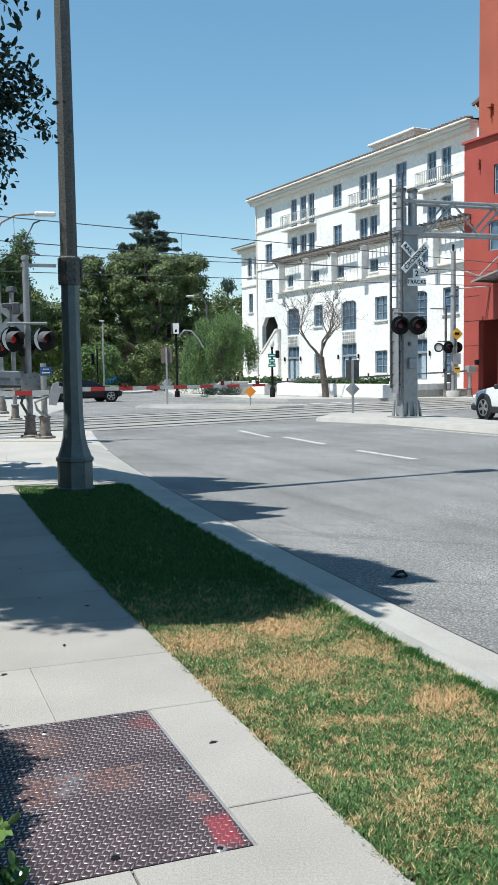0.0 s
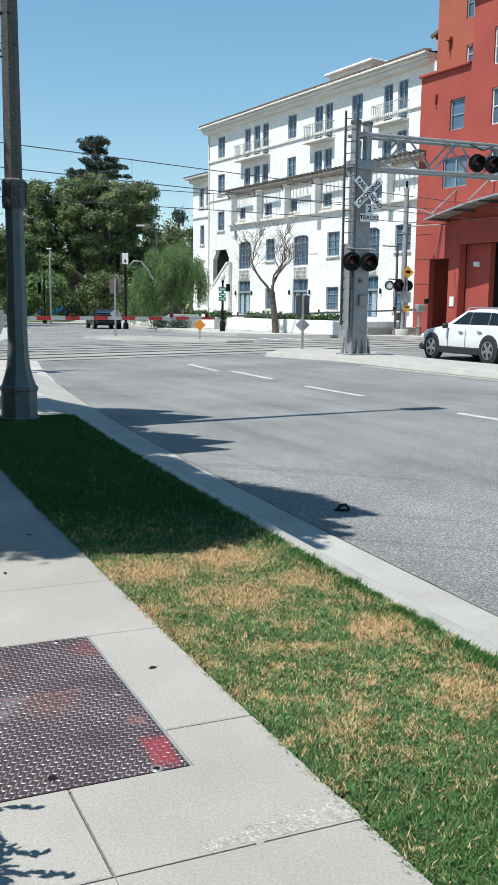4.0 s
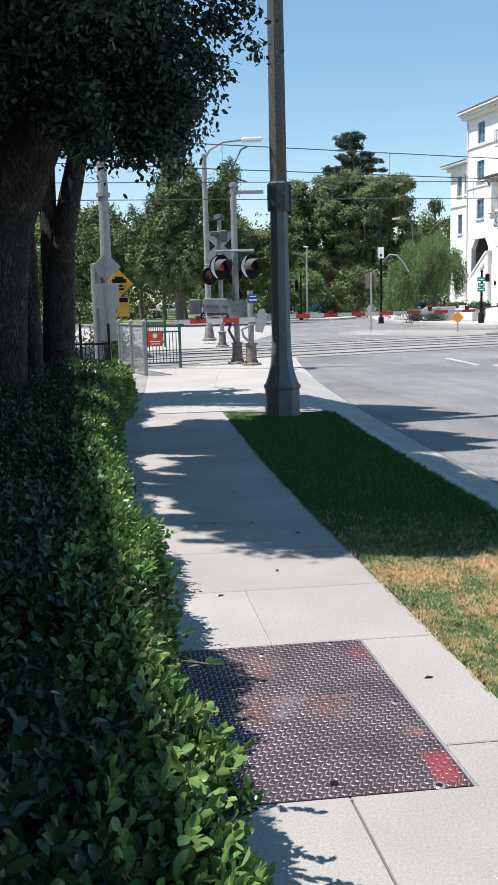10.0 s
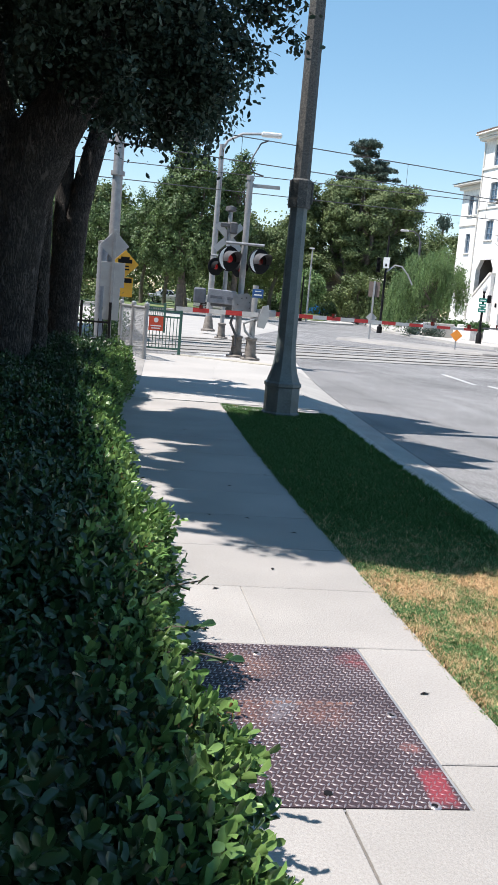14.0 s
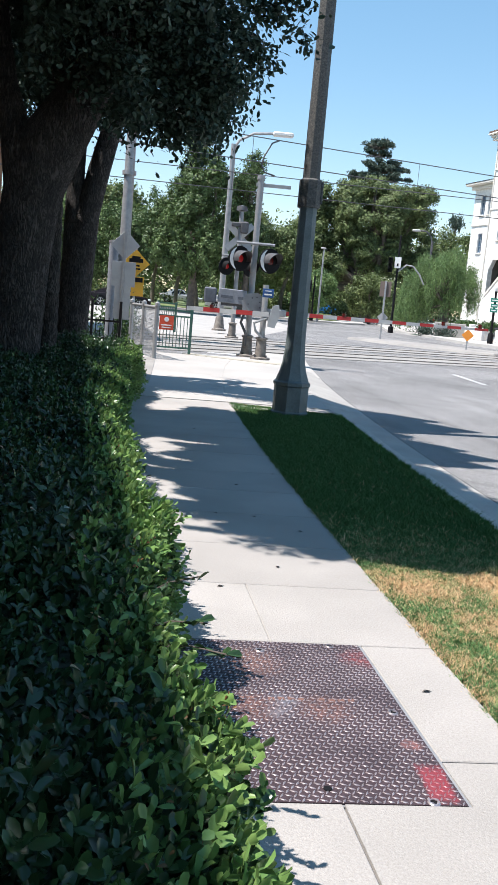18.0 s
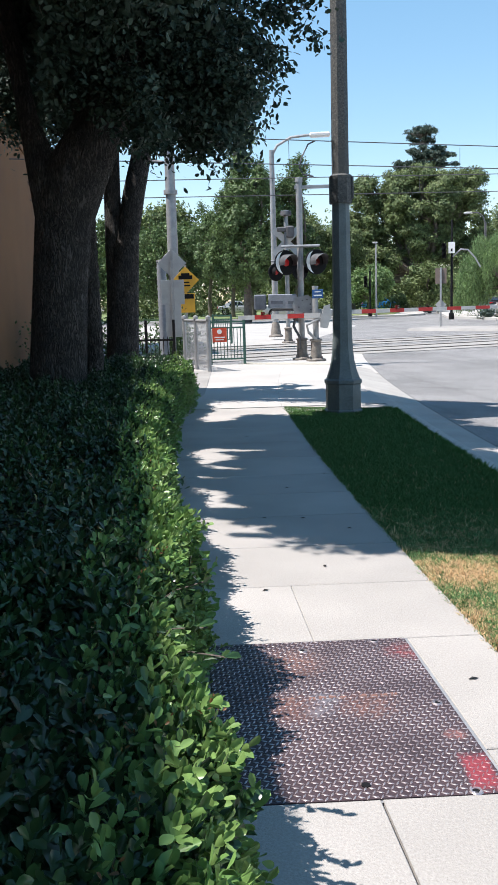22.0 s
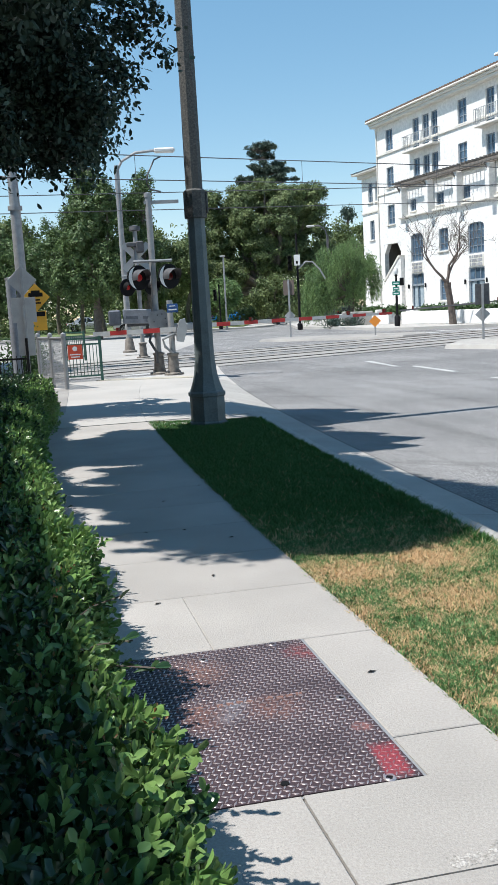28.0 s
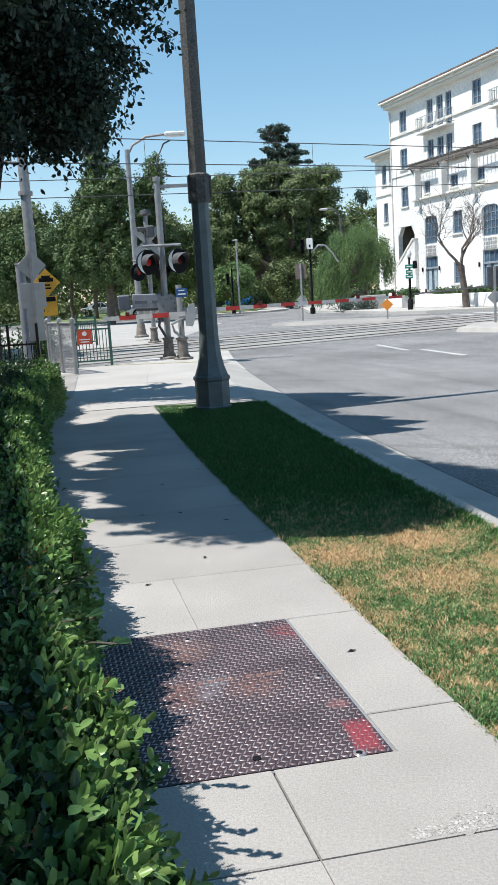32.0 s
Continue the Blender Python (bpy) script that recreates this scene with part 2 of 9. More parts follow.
def asphalt_material():
    """Worn asphalt: pale stone chips, faint drag streaks along the lanes and dark tar specks."""
    m = material("asphalt", (0.24, 0.236, 0.231), 0.9, 0, (0.172, 0.17, 0.167), 0.35, 45, 0.10, 0.7, 110, 0.16)
    nt = m.node_tree
    bs = nt.nodes["Principled BSDF"]
    last = bs.inputs["Base Color"].links[0].from_socket
    tc = nt.nodes.new("ShaderNodeTexCoord")
    for turn, stretch, size, lo, hi, f0, f1 in ((22, (1.0, 0.05, 1.0), 2.2, 0.90, 1.06, 0.35, 0.65), (0, (1, 1, 1), 0.9, 0.92, 1.06, 0.3, 0.7), (0, (1, 1, 1), 60.0, 0.55, 1.38, 0.33, 0.67), (0, (1, 1, 1), 130.0, 0.5, 1.5, 0.33, 0.67), (75, (1.0, 0.2, 1.0), 3.0, 0.86, 1.0, 0.30, 0.36),
                                                (24, (1.0, 0.03, 1.0), 4.0, 0.87, 1.0, 0.34, 0.385), (70, (1.0, 0.06, 1.0), 4.0, 0.82, 1.0, 0.34, 0.38), (12, (1.0, 0.3, 1.0), 7.0, 1.0, 1.10, 0.62, 0.68)):
        mp, nz, r, hsv = (nt.nodes.new(k) for k in ("ShaderNodeMapping", "ShaderNodeTexNoise", "ShaderNodeMapRange", "ShaderNodeHueSaturation"))
        rot = nt.nodes.new("ShaderNodeMapping")
        rot.inputs["Rotation"].default_value = (0, 0, radians(-turn))
        mp.inputs["Scale"].default_value = stretch
        nz.inputs["Scale"].default_value, nz.inputs["Detail"].default_value = size, 3.0
        r.inputs["From Min"].default_value, r.inputs["From Max"].default_value = f0, f1
        r.inputs["To Min"].default_value, r.inputs["To Max"].default_value = lo, hi
        nt.links.new(tc.outputs["Object"], rot.inputs["Vector"])
        nt.links.new(rot.outputs["Vector"], mp.inputs["Vector"])
        nt.links.new(mp.outputs["Vector"], nz.inputs["Vector"])
        nt.links.new(nz.outputs["Fac"], r.inputs["Value"])
        nt.links.new(r.outputs["Result"], hsv.inputs["Value"])
        nt.links.new(last, hsv.inputs["Color"])
        last = hsv.outputs["Color"]
    nt.links.new(last, bs.inputs["Base Color"])
    return m


def bark_material(name, color, color2, stretch=0.24):
    """Bark in long uneven plates."""
    m = material(name, color, 0.95, 0, color2, 6, 40, 0.2, 0)
    nt = m.node_tree
    bs = nt.nodes["Principled BSDF"]
    tc, mp = nt.nodes.new("ShaderNodeTexCoord"), nt.nodes.new("ShaderNodeMapping")
    mp.inputs["Scale"].default_value = (1, 1, stretch)
    nt.links.new(tc.outputs["Object"], mp.inputs["Vector"])
    vo = nt.nodes.new("ShaderNodeTexVoronoi")
    vo.feature = "DISTANCE_TO_EDGE"
    vo.inputs["Scale"].default_value = 34
    nz = nt.nodes.new("ShaderNodeTexNoise")
    nz.inputs["Scale"].default_value, nz.inputs["Detail"].default_value = 14, 5
    nt.links.new(mp.outputs["Vector"], nz.inputs["Vector"])
    mixv = nt.nodes.new("ShaderNodeMix")
    mixv.data_type = "VECTOR"
    mixv.inputs[0].default_value = 0.2
    nt.links.new(mp.outputs["Vector"], mixv.inputs[4])
    nt.links.new(nz.outputs["Color"], mixv.inputs[5])
    nt.links.new(mixv.outputs[1], vo.inputs["Vector"])
    r = nt.nodes.new("ShaderNodeMapRange")
    r.inputs["From Max"].default_value = 0.3
    nt.links.new(vo.outputs["Distance"], r.inputs["Value"])
    src = bs.inputs["Base Color"].links[0].from_socket
    hsv, r2 = nt.nodes.new("ShaderNodeHueSaturation"), nt.nodes.new("ShaderNodeMapRange")
    r2.inputs["To Min"].default_value, r2.inputs["To Max"].default_value = 0.35, 1.15
    nt.links.new(r.outputs["Result"], r2.inputs["Value"])
    nt.links.new(r2.outputs["Result"], hsv.inputs["Value"])
    nt.links.new(src, hsv.inputs["Color"])
    nt.links.new(hsv.outputs["Color"], bs.inputs["Base Color"])
    bp = nt.nodes.new("ShaderNodeBump")
    bp.inputs["Strength"].default_value, bp.inputs["Distance"].default_value = 1.0, 0.03
    nt.links.new(r.outputs["Result"], bp.inputs["Height"])
    nt.links.new(bp.outputs["Normal"], bs.inputs["Normal"])
    return m


def glow_material(name, color, strength):
    m = material(name, color, 0.3, bump=0)
    bs = m.node_tree.nodes["Principled BSDF"]
    bs.inputs["Emission Color"].default_value = (*color, 1)
    bs.inputs["Emission Strength"].default_value = strength
    return m


M = {}
M["asphalt"] = asphalt_material()
M["concrete"] = material("concrete", (0.38, 0.357, 0.33), 0.9, 0, (0.318, 0.3, 0.276), 1.6, 120, 0.05, 0.35, 190, 0.07, rand=0.05)
M["curb"] = material("curb_concrete", (0.39, 0.375, 0.345), 0.9, 0, (0.33, 0.315, 0.29), 2.2, 90, 0.06, 0.3, 140, 0.04, rand=0.06)
M["apron"] = material("pale_concrete", (0.42, 0.40, 0.37), 0.9, 0, (0.36, 0.345, 0.32), 0.8, 60, 0.06, 0.25, 110, 0.04, rand=0.05)
M["panel"] = material("crossing_panel", (0.31, 0.295, 0.27), 0.9, 0, (0.24, 0.23, 0.215), 0.9, 40, 0.08, 0.3, 90, 0.05, rand=0.08)
M["paint_white"] = material("road_paint", (0.54, 0.54, 0.52), 0.8, 0, (0.36, 0.36, 0.35), 5, 60, 0.1, 0.2, 90)
M["paint_yellow"] = material("yellow_paint", (0.46, 0.42, 0.33), 0.8, 0, (0.33, 0.315, 0.28), 4, 60, 0.1, 0.2, 90)
M["soil"] = material("soil", (0.16, 0.115, 0.075), 0.95, 0, (0.10, 0.075, 0.05), 5, 60, 0.2, 0.6, 50)
M["bedding"] = material("joint_sand", (0.10, 0.09, 0.08), 0.95, 0, None, 8, 60, 0.15, 0.3, 60)
M["footing"] = material("weathered_footing", (0.26, 0.235, 0.205), 0.8, 0.1, (0.15, 0.13, 0.115), 9, 50, 0.15, 0.3, 60)
# shade of the deep stair opening, put into a dark brown
M["shaded_niche"] = material("niche_shade_brown", (0.16, 0.135, 0.115), 0.9, 0, None, 2, 20, 0.1, 0.1)
M["land"] = material("far_land", (0.20, 0.19, 0.15), 0.95, 0, (0.12, 0.13, 0.08), 0.05, 3, 0.15, 0.2, 4)
M["lawn"] = material("far_lawn", (0.10, 0.17, 0.05), 0.95, 0, (0.18, 0.19, 0.08), 0.3, 12, 0.2, 0.5, 20)
M["steel"] = material("galvanised_steel", (0.36, 0.365, 0.365), 0.5, 0.35, (0.28, 0.285, 0.29), 7, 80, 0.08, 0.08, 90)
M["steel_dark"] = material("weathered_steel", (0.12, 0.12, 0.125), 0.6, 0.4, (0.08, 0.08, 0.085), 9, 80, 0.1, 0.1, 90)
M["pole_green"] = material("grey_green_pole_paint", (0.135, 0.165, 0.168), 0.55, 0.1, (0.098, 0.122, 0.124), 6, 70, 0.1, 0.2, 80, 0.1)
M["mast"] = material("silver_paint", (0.30, 0.31, 0.315), 0.5, 0.3, (0.235, 0.24, 0.25), 5, 60, 0.08, 0.1, 60)
M["rail"] = material("rail_steel", (0.22, 0.19, 0.165), 0.45, 0.6, (0.15, 0.13, 0.115), 8, 60, 0.1, 0.1, 60)
M["black"] = material("black_paint", (0.007, 0.007, 0.008), 0.7, 0, None, 8, 60, 0.1, 0.05, 60, spec=0.2)
M["white_stucco"] = material("white_stucco", (0.80, 0.785, 0.76), 0.9, 0, (0.69, 0.68, 0.655), 0.7, 5, 0.08, 0.4, 9, 0.04)
M["trim_cream"] = material("cream_trim", (0.68, 0.655, 0.60), 0.85, 0, (0.61, 0.585, 0.53), 0.8, 20, 0.05, 0.2, 20)
M["red_stucco"] = material("red_stucco", (0.36, 0.068, 0.05), 0.88, 0, (0.29, 0.053, 0.04), 0.5, 14, 0.05, 0.35, 18)
M["orange_stucco"] = material("orange_stucco", (0.38, 0.098, 0.058), 0.88, 0, (0.31, 0.078, 0.046), 0.5, 14, 0.05, 0.35, 18)
M["tan_stucco"] = material("tan_orange_stucco", (0.19, 0.085, 0.024), 0.88, 0, (0.16, 0.07, 0.02), 0.6, 20, 0.06, 0.35, 25)
M["tile"] = material("clay_tile", (0.17, 0.115, 0.09), 0.85, 0, (0.11, 0.08, 0.065), 1.5, 20, 0.12, 0.3, 20, rand=0.15)
M["bark"] = bark_material("bark", (0.105, 0.093, 0.084), (0.055, 0.049, 0.045))
M["bark_far"] = material("far_bark", (0.17, 0.14, 0.115), 0.95, 0, (0.10, 0.085, 0.07), 5, 20, 0.2, 0.6, 20)
M["twig"] = material("bare_twig", (0.14, 0.112, 0.095), 0.9, 0, (0.085, 0.068, 0.058), 6, 40, 0.15, 0.3, 40)
M["sign_back"] = material("bare_sign_back", (0.40, 0.41, 0.41), 0.5, 0.3, (0.34, 0.345, 0.35), 5, 40, 0.05, 0.05, 40)
M["sign_white"] = material("sign_white", (0.78, 0.78, 0.76), 0.5, 0, (0.70, 0.70, 0.68), 5, 40, 0.03, 0)
M["sign_yellow"] = material("sign_yellow", (0.78, 0.40, 0.035), 0.5, 0, (0.72, 0.36, 0.03), 5, 40, 0.03, 0)
M["sign_orange"] = material("sign_orange", (0.78, 0.27, 0.03), 0.5, 0, (0.70, 0.24, 0.03), 5, 40, 0.03, 0)
M["sign_green"] = material("sign_green", (0.01, 0.20, 0.15), 0.45, 0, (0.01, 0.17, 0.125), 5, 40, 0.03, 0)
M["sign_blue"] = material("sign_blue", (0.022, 0.09, 0.26), 0.45, 0, (0.018, 0.075, 0.22), 5, 40, 0.03, 0)
M["sign_red"] = material("sign_red", (0.62, 0.075, 0.03), 0.5, 0, (0.55, 0.065, 0.03), 5, 40, 0.03, 0)
M["gate_red"] = material("gate_red", (0.50, 0.035, 0.03), 0.5, 0, (0.42, 0.03, 0.028), 6, 40, 0.05, 0.05)
M["gate_white"] = material("gate_white", (0.56, 0.55, 0.53), 0.55, 0, (0.45, 0.44, 0.43), 6, 40, 0.05, 0.05)
M["green_rail"] = material("green_rail_paint", (0.045, 0.12, 0.095), 0.5, 0.1, (0.035, 0.095, 0.075), 6, 50, 0.06, 0.05)
M["frame_blue"] = material("blue_grey_frame", (0.25, 0.29, 0.33), 0.5, 0, (0.20, 0.235, 0.27), 6, 40, 0.05, 0)
M["frame_white"] = material("white_frame", (0.66, 0.65, 0.62), 0.5, 0, None, 6, 40, 0.04, 0)
# near-black stands in for the unlit depth of rooms, porch and grooves
M["unlit_dark"] = material("unlit_dark_fill", (0.03, 0.028, 0.028), 0.9, 0, None, 3, 20, 0.1, 0)
M["lamp_red"] = glow_material("lit_red_lens", (0.32, 0.010, 0.010), 0.10)
M["lens_red"] = material("unlit_red_lens", (0.10, 0.012, 0.010), 0.15, bump=0.1)


def glass_material(name, color, rough=0.06, spec=0.9):
    m = material(name, color, rough, 0, tuple(c * 1.8 for c in color), 0.9, 3, 0.15, 0, spec=spec)
    return m


def plate_material(name, color, color2, rough, metal):
    """Rusting steel with a patch of red spray paint near one corner."""
    m = material(name, color, rough, metal, color2, 5, 60, 0.12, 0.2, 150, 0.05)
    nt = m.node_tree
    bs = nt.nodes["Principled BSDF"]
    tc = nt.nodes.new("ShaderNodeTexCoord")
    src = bs.inputs["Base Color"].links[0].from_socket
    spots = (((-1.245, 2.61, 0.0), 0.04, (0.5, 0.2, 0.17), 0.55), ((-1.53, 2.74, 0.0), 0.12, (0.36, 0.15, 0.1), 0.3), ((-1.75, 2.66, 0.0), 0.12, (0.36, 0.15, 0.1), 0.3), ((-1.86, 3.0, 0.0), 0.16, (0.34, 0.16, 0.11), 0.4), ((-1.67, 2.75, 0.0), 0.07, (0.34, 0.37, 0.42), 0.3), ((-1.67, 2.66, 0.0), 0.06, (0.34, 0.37, 0.42), 0.3), ((-1.47, 3.22, 0.0), 0.10, (0.42, 0.07, 0.07), 0.4))
    # oblong of red paint along the plate's edge
    turn, far, edge = nt.nodes.new("ShaderNodeMapping"), nt.nodes.new("ShaderNodeVectorMath"), nt.nodes.new("ShaderNodeSeparateXYZ")
    turn.vector_type = "TEXTURE"
    turn.inputs["Location"].default_value, turn.inputs["Rotation"].default_value, turn.inputs["Scale"].default_value = (-1.162, 2.41, 0.0), (0, 0, radians(17)), (0.036, 0.085, 1.0)
    nt.links.new(tc.outputs["Object"], turn.inputs["Vector"])
    far.operation = "ABSOLUTE"
    nt.links.new(turn.outputs["Vector"], far.inputs[0])
    nt.links.new(far.outputs["Vector"], edge.inputs["Vector"])
    rim, wear, worn, paint = nt.nodes.new("ShaderNodeMath"), nt.nodes.new("ShaderNodeTexNoise"), nt.nodes.new("ShaderNodeMath"), nt.nodes.new("ShaderNodeMapRange")
    rim.operation, worn.operation = "MAXIMUM", "ADD"
    nt.links.new(edge.outputs["X"], rim.inputs[0])
    nt.links.new(edge.outputs["Y"], rim.inputs[1])
    wear.inputs["Scale"].default_value, wear.inputs["Detail"].default_value = 60, 4
    nt.links.new(tc.outputs["Object"], wear.inputs["Vector"])
    nt.links.new(rim.outputs["Value"], worn.inputs[0])
    nt.links.new(wear.outputs["Fac"], worn.inputs[1])
    paint.inputs["From Min"].default_value, paint.inputs["From Max"].default_value = 1.75, 1.25
    paint.inputs["To Max"].default_value = 0.48
    nt.links.new(worn.outputs["Value"], paint.inputs["Value"])
    mix = nt.nodes.new("ShaderNodeMix")
    mix.data_type = "RGBA"
    mix.inputs[7].default_value = (0.5, 0.05, 0.07, 1)
    nt.links.new(paint.outputs["Result"], mix.inputs[0])
    nt.links.new(src, mix.inputs[6])
    src = mix.outputs[2]
    for place, size, colour, amount in spots:
        d = nt.nodes.new("ShaderNodeVectorMath")
        d.operation = "DISTANCE"
        nt.links.new(tc.outputs["Object"], d.inputs[0])
        d.inputs[1].default_value = place
        nz = nt.nodes.new("ShaderNodeTexNoise")
        nz.inputs["Scale"].default_value, nz.inputs["Detail"].default_value = 38, 4
        nt.links.new(tc.outputs["Object"], nz.inputs["Vector"])
        r = nt.nodes.new("ShaderNodeMapRange")
        r.inputs["From Min"].default_value, r.inputs["From Max"].default_value = size, size * 0.35
        r.inputs["To Max"].default_value = amount
        nt.links.new(d.outputs["Value"], r.inputs["Value"])
        mul = nt.nodes.new("ShaderNodeMath")
        mul.operation, mul.use_clamp = "MULTIPLY", True
        r2 = nt.nodes.new("ShaderNodeMapRange")
        r2.inputs["From Min"].default_value, r2.inputs["From Max"].default_value = 0.35, 0.6
        nt.links.new(nz.outputs["Fac"], r2.inputs["Value"])
        nt.links.new(r.outputs["Result"], mul.inputs[0])
        nt.links.new(r2.outputs["Result"], mul.inputs[1])
        mix = nt.nodes.new("ShaderNodeMix")
        mix.data_type = "RGBA"
        mix.inputs[7].default_value = (*colour, 1)
        nt.links.new(mul.outputs["Value"], mix.inputs[0])
        nt.links.new(src, mix.inputs[6])
        src = mix.outputs[2]
    nt.links.new(src, bs.inputs["Base Color"])
    return m


M["plate"] = plate_material("rusting_plate", (0.075, 0.047, 0.052), (0.05, 0.033, 0.038), 0.6, 0.3)
M["tread"] = plate_material("tread_bars", (0.52, 0.46, 0.46), (0.30, 0.25, 0.255), 0.34, 0.7)
M["timber"] = material("weathered_timber", (0.20, 0.18, 0.16), 0.85, 0, (0.14, 0.125, 0.11), 3, 30, 0.12, 0.2, 30)
M["tar"] = material("tar_seam", (0.035, 0.034, 0.034), 0.8, 0, (0.06, 0.058, 0.056), 6, 60, 0.15, 0.3, 60)
M["chips"] = material("exposed_aggregate", (0.42, 0.40, 0.375), 0.9, 0, (0.3, 0.285, 0.26), 30, 90, 0.12, 0.3, 120, island=0.25)
# dappled tree shade is mixed into the colour of the flaking paint
M["pole_worn_shade"] = material("flaking_paint_in_shade", (0.045, 0.05, 0.05), 0.7, 0.0, (0.115, 0.11, 0.10), 45, 110, 0.3, 0.4, 90, 0.25)
M["weight_block"] = material("dark_blue_grey_paint", (0.12, 0.135, 0.16), 0.6, 0.1, (0.085, 0.095, 0.115), 6, 40, 0.1, 0.1)
M["weight_plate"] = material("dull_grey_plate", (0.26, 0.28, 0.31), 0.6, 0.1, (0.2, 0.215, 0.24), 6, 40, 0.1, 0.1)
M["ornament"] = material("grey_cast_ornament", (0.34, 0.35, 0.36), 0.85, 0, (0.22, 0.23, 0.25), 12, 60, 0.2, 0.3, 40)
# pale blue stands in for reflections in the door glass
M["door_pale"] = material("pale_blue_door_sheen", (0.36, 0.43, 0.47), 0.5, 0, (0.26, 0.33, 0.38), 5, 40, 0.1, 0.05)
M["stencil"] = material("worn_orange_stencil", (0.25, 0.12, 0.09), 0.8, 0, (0.085, 0.058, 0.056), 60, 120, 0.3, 0.1)
M["hedge_core"] = material("hedge_gap_shade", (0.02, 0.028, 0.012), 0.95, 0, (0.03, 0.03, 0.018), 20, 60, 0.2, 0.6, 60)
M["hedge_far"] = leaf_material("clipped_leaf", (0.07, 0.13, 0.04), (0.045, 0.09, 0.03), 0.5, 0.35, 0.2, 2.0)
M["panel_brown"] = material("brown_sign_back", (0.17, 0.13, 0.11), 0.7, 0.1, None, 5, 40, 0.08, 0.05)
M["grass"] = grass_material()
M["grass_lush"] = leaf_material("lush_grass", (0.048, 0.135, 0.034), (0.066, 0.155, 0.04), 0.7, 0.4, 0.22, 4.0, 0.1)
# shade is put in the top leaves' colour, sun in the young edge leaves'
M["hedge"] = leaf_material("shaded_hedge_leaf", (0.035, 0.08, 0.026), (0.021, 0.051, 0.018), 0.28, 0.45, 0.12, 3.0, 0.5)
M["hedge_sunlit_tip"] = leaf_material("sunlit_young_leaf", (0.125, 0.24, 0.068), (0.18, 0.27, 0.085), 0.28, 0.3, 0.2, 6.0, 0.3)
M["hedge_bud"] = leaf_material("hedge_bud", (0.2, 0.085, 0.03), (0.15, 0.1, 0.035), 0.5, 0.4, 0.2, 6.0, 0.3)
M["tree_leaf"] = leaf_material("tree_leaf", (0.056, 0.09, 0.066), (0.04, 0.068, 0.05), 0.5, 0.35, 0.1, 1.0, 0.2)
M["oak_leaf"] = leaf_material("oak_leaf", (0.155, 0.198, 0.072), (0.098, 0.138, 0.054), 0.6, 0.45, 0.15, 0.5)
M["pine_leaf"] = leaf_material("pine_leaf", (0.08, 0.115, 0.085), (0.05, 0.08, 0.06), 0.6, 0.3, 0.1, 0.5)
M["euca_leaf"] = leaf_material("street_tree_leaf", (0.12, 0.18, 0.058), (0.075, 0.125, 0.045), 0.55, 0.45, 0.15, 0.5)
M["willow_leaf"] = leaf_material("pepper_tree_leaf", (0.19, 0.29, 0.11), (0.13, 0.205, 0.08), 0.6, 0.35, 0.28, 0.8)
M["car_white"] = material("white_car_paint", (0.74, 0.75, 0.75), 0.25, 0, None, 3, 30, 0.015, 0, coat=0.8)
M["car_black"] = material("black_car_paint", (0.008, 0.008, 0.009), 0.3, 0, None, 3, 30, 0.05, 0, spec=0.25, coat=0.15)
M["car_grey"] = material("dark_grey_car_paint", (0.02, 0.014, 0.015), 0.3, 0.1, None, 3, 30, 0.05, 0, spec=0.25, coat=0.15)
M["car_silver"] = material("silver_car_paint", (0.42, 0.42, 0.42), 0.3, 0.5, None, 3, 30, 0.03, 0, coat=0.6)
M["car_blue"] = material("blue_car_paint", (0.02, 0.16, 0.42), 0.25, 0, None, 3, 30, 0.03, 0, coat=0.6)
M["tyre"] = material("tyre_rubber", (0.022, 0.022, 0.022), 0.85, 0, None, 8, 60, 0.15, 0.2, 80)
M["rim"] = material("alloy_rim", (0.45, 0.45, 0.46), 0.3, 0.8, None, 8, 60, 0.05, 0)
M["plastic"] = material("dark_cladding", (0.026, 0.027, 0.029), 0.6, 0, None, 8, 60, 0.08, 0.05)
M["tail_red"] = material("tail_lamp", (0.50, 0.02, 0.02), 0.2, 0, None, 8, 60, 0.05, 0)
M["globe"] = material("lamp_globe", (0.75, 0.76, 0.74), 0.3, 0, None, 8, 60, 0.03, 0)
# blue in the base colour stands in for reflected sky
M["pane"] = glass_material("window_pane", (0.062, 0.1, 0.145))
M["car_glass"] = glass_material("car_glass", (0.008, 0.01, 0.012), 0.04, 0.4)


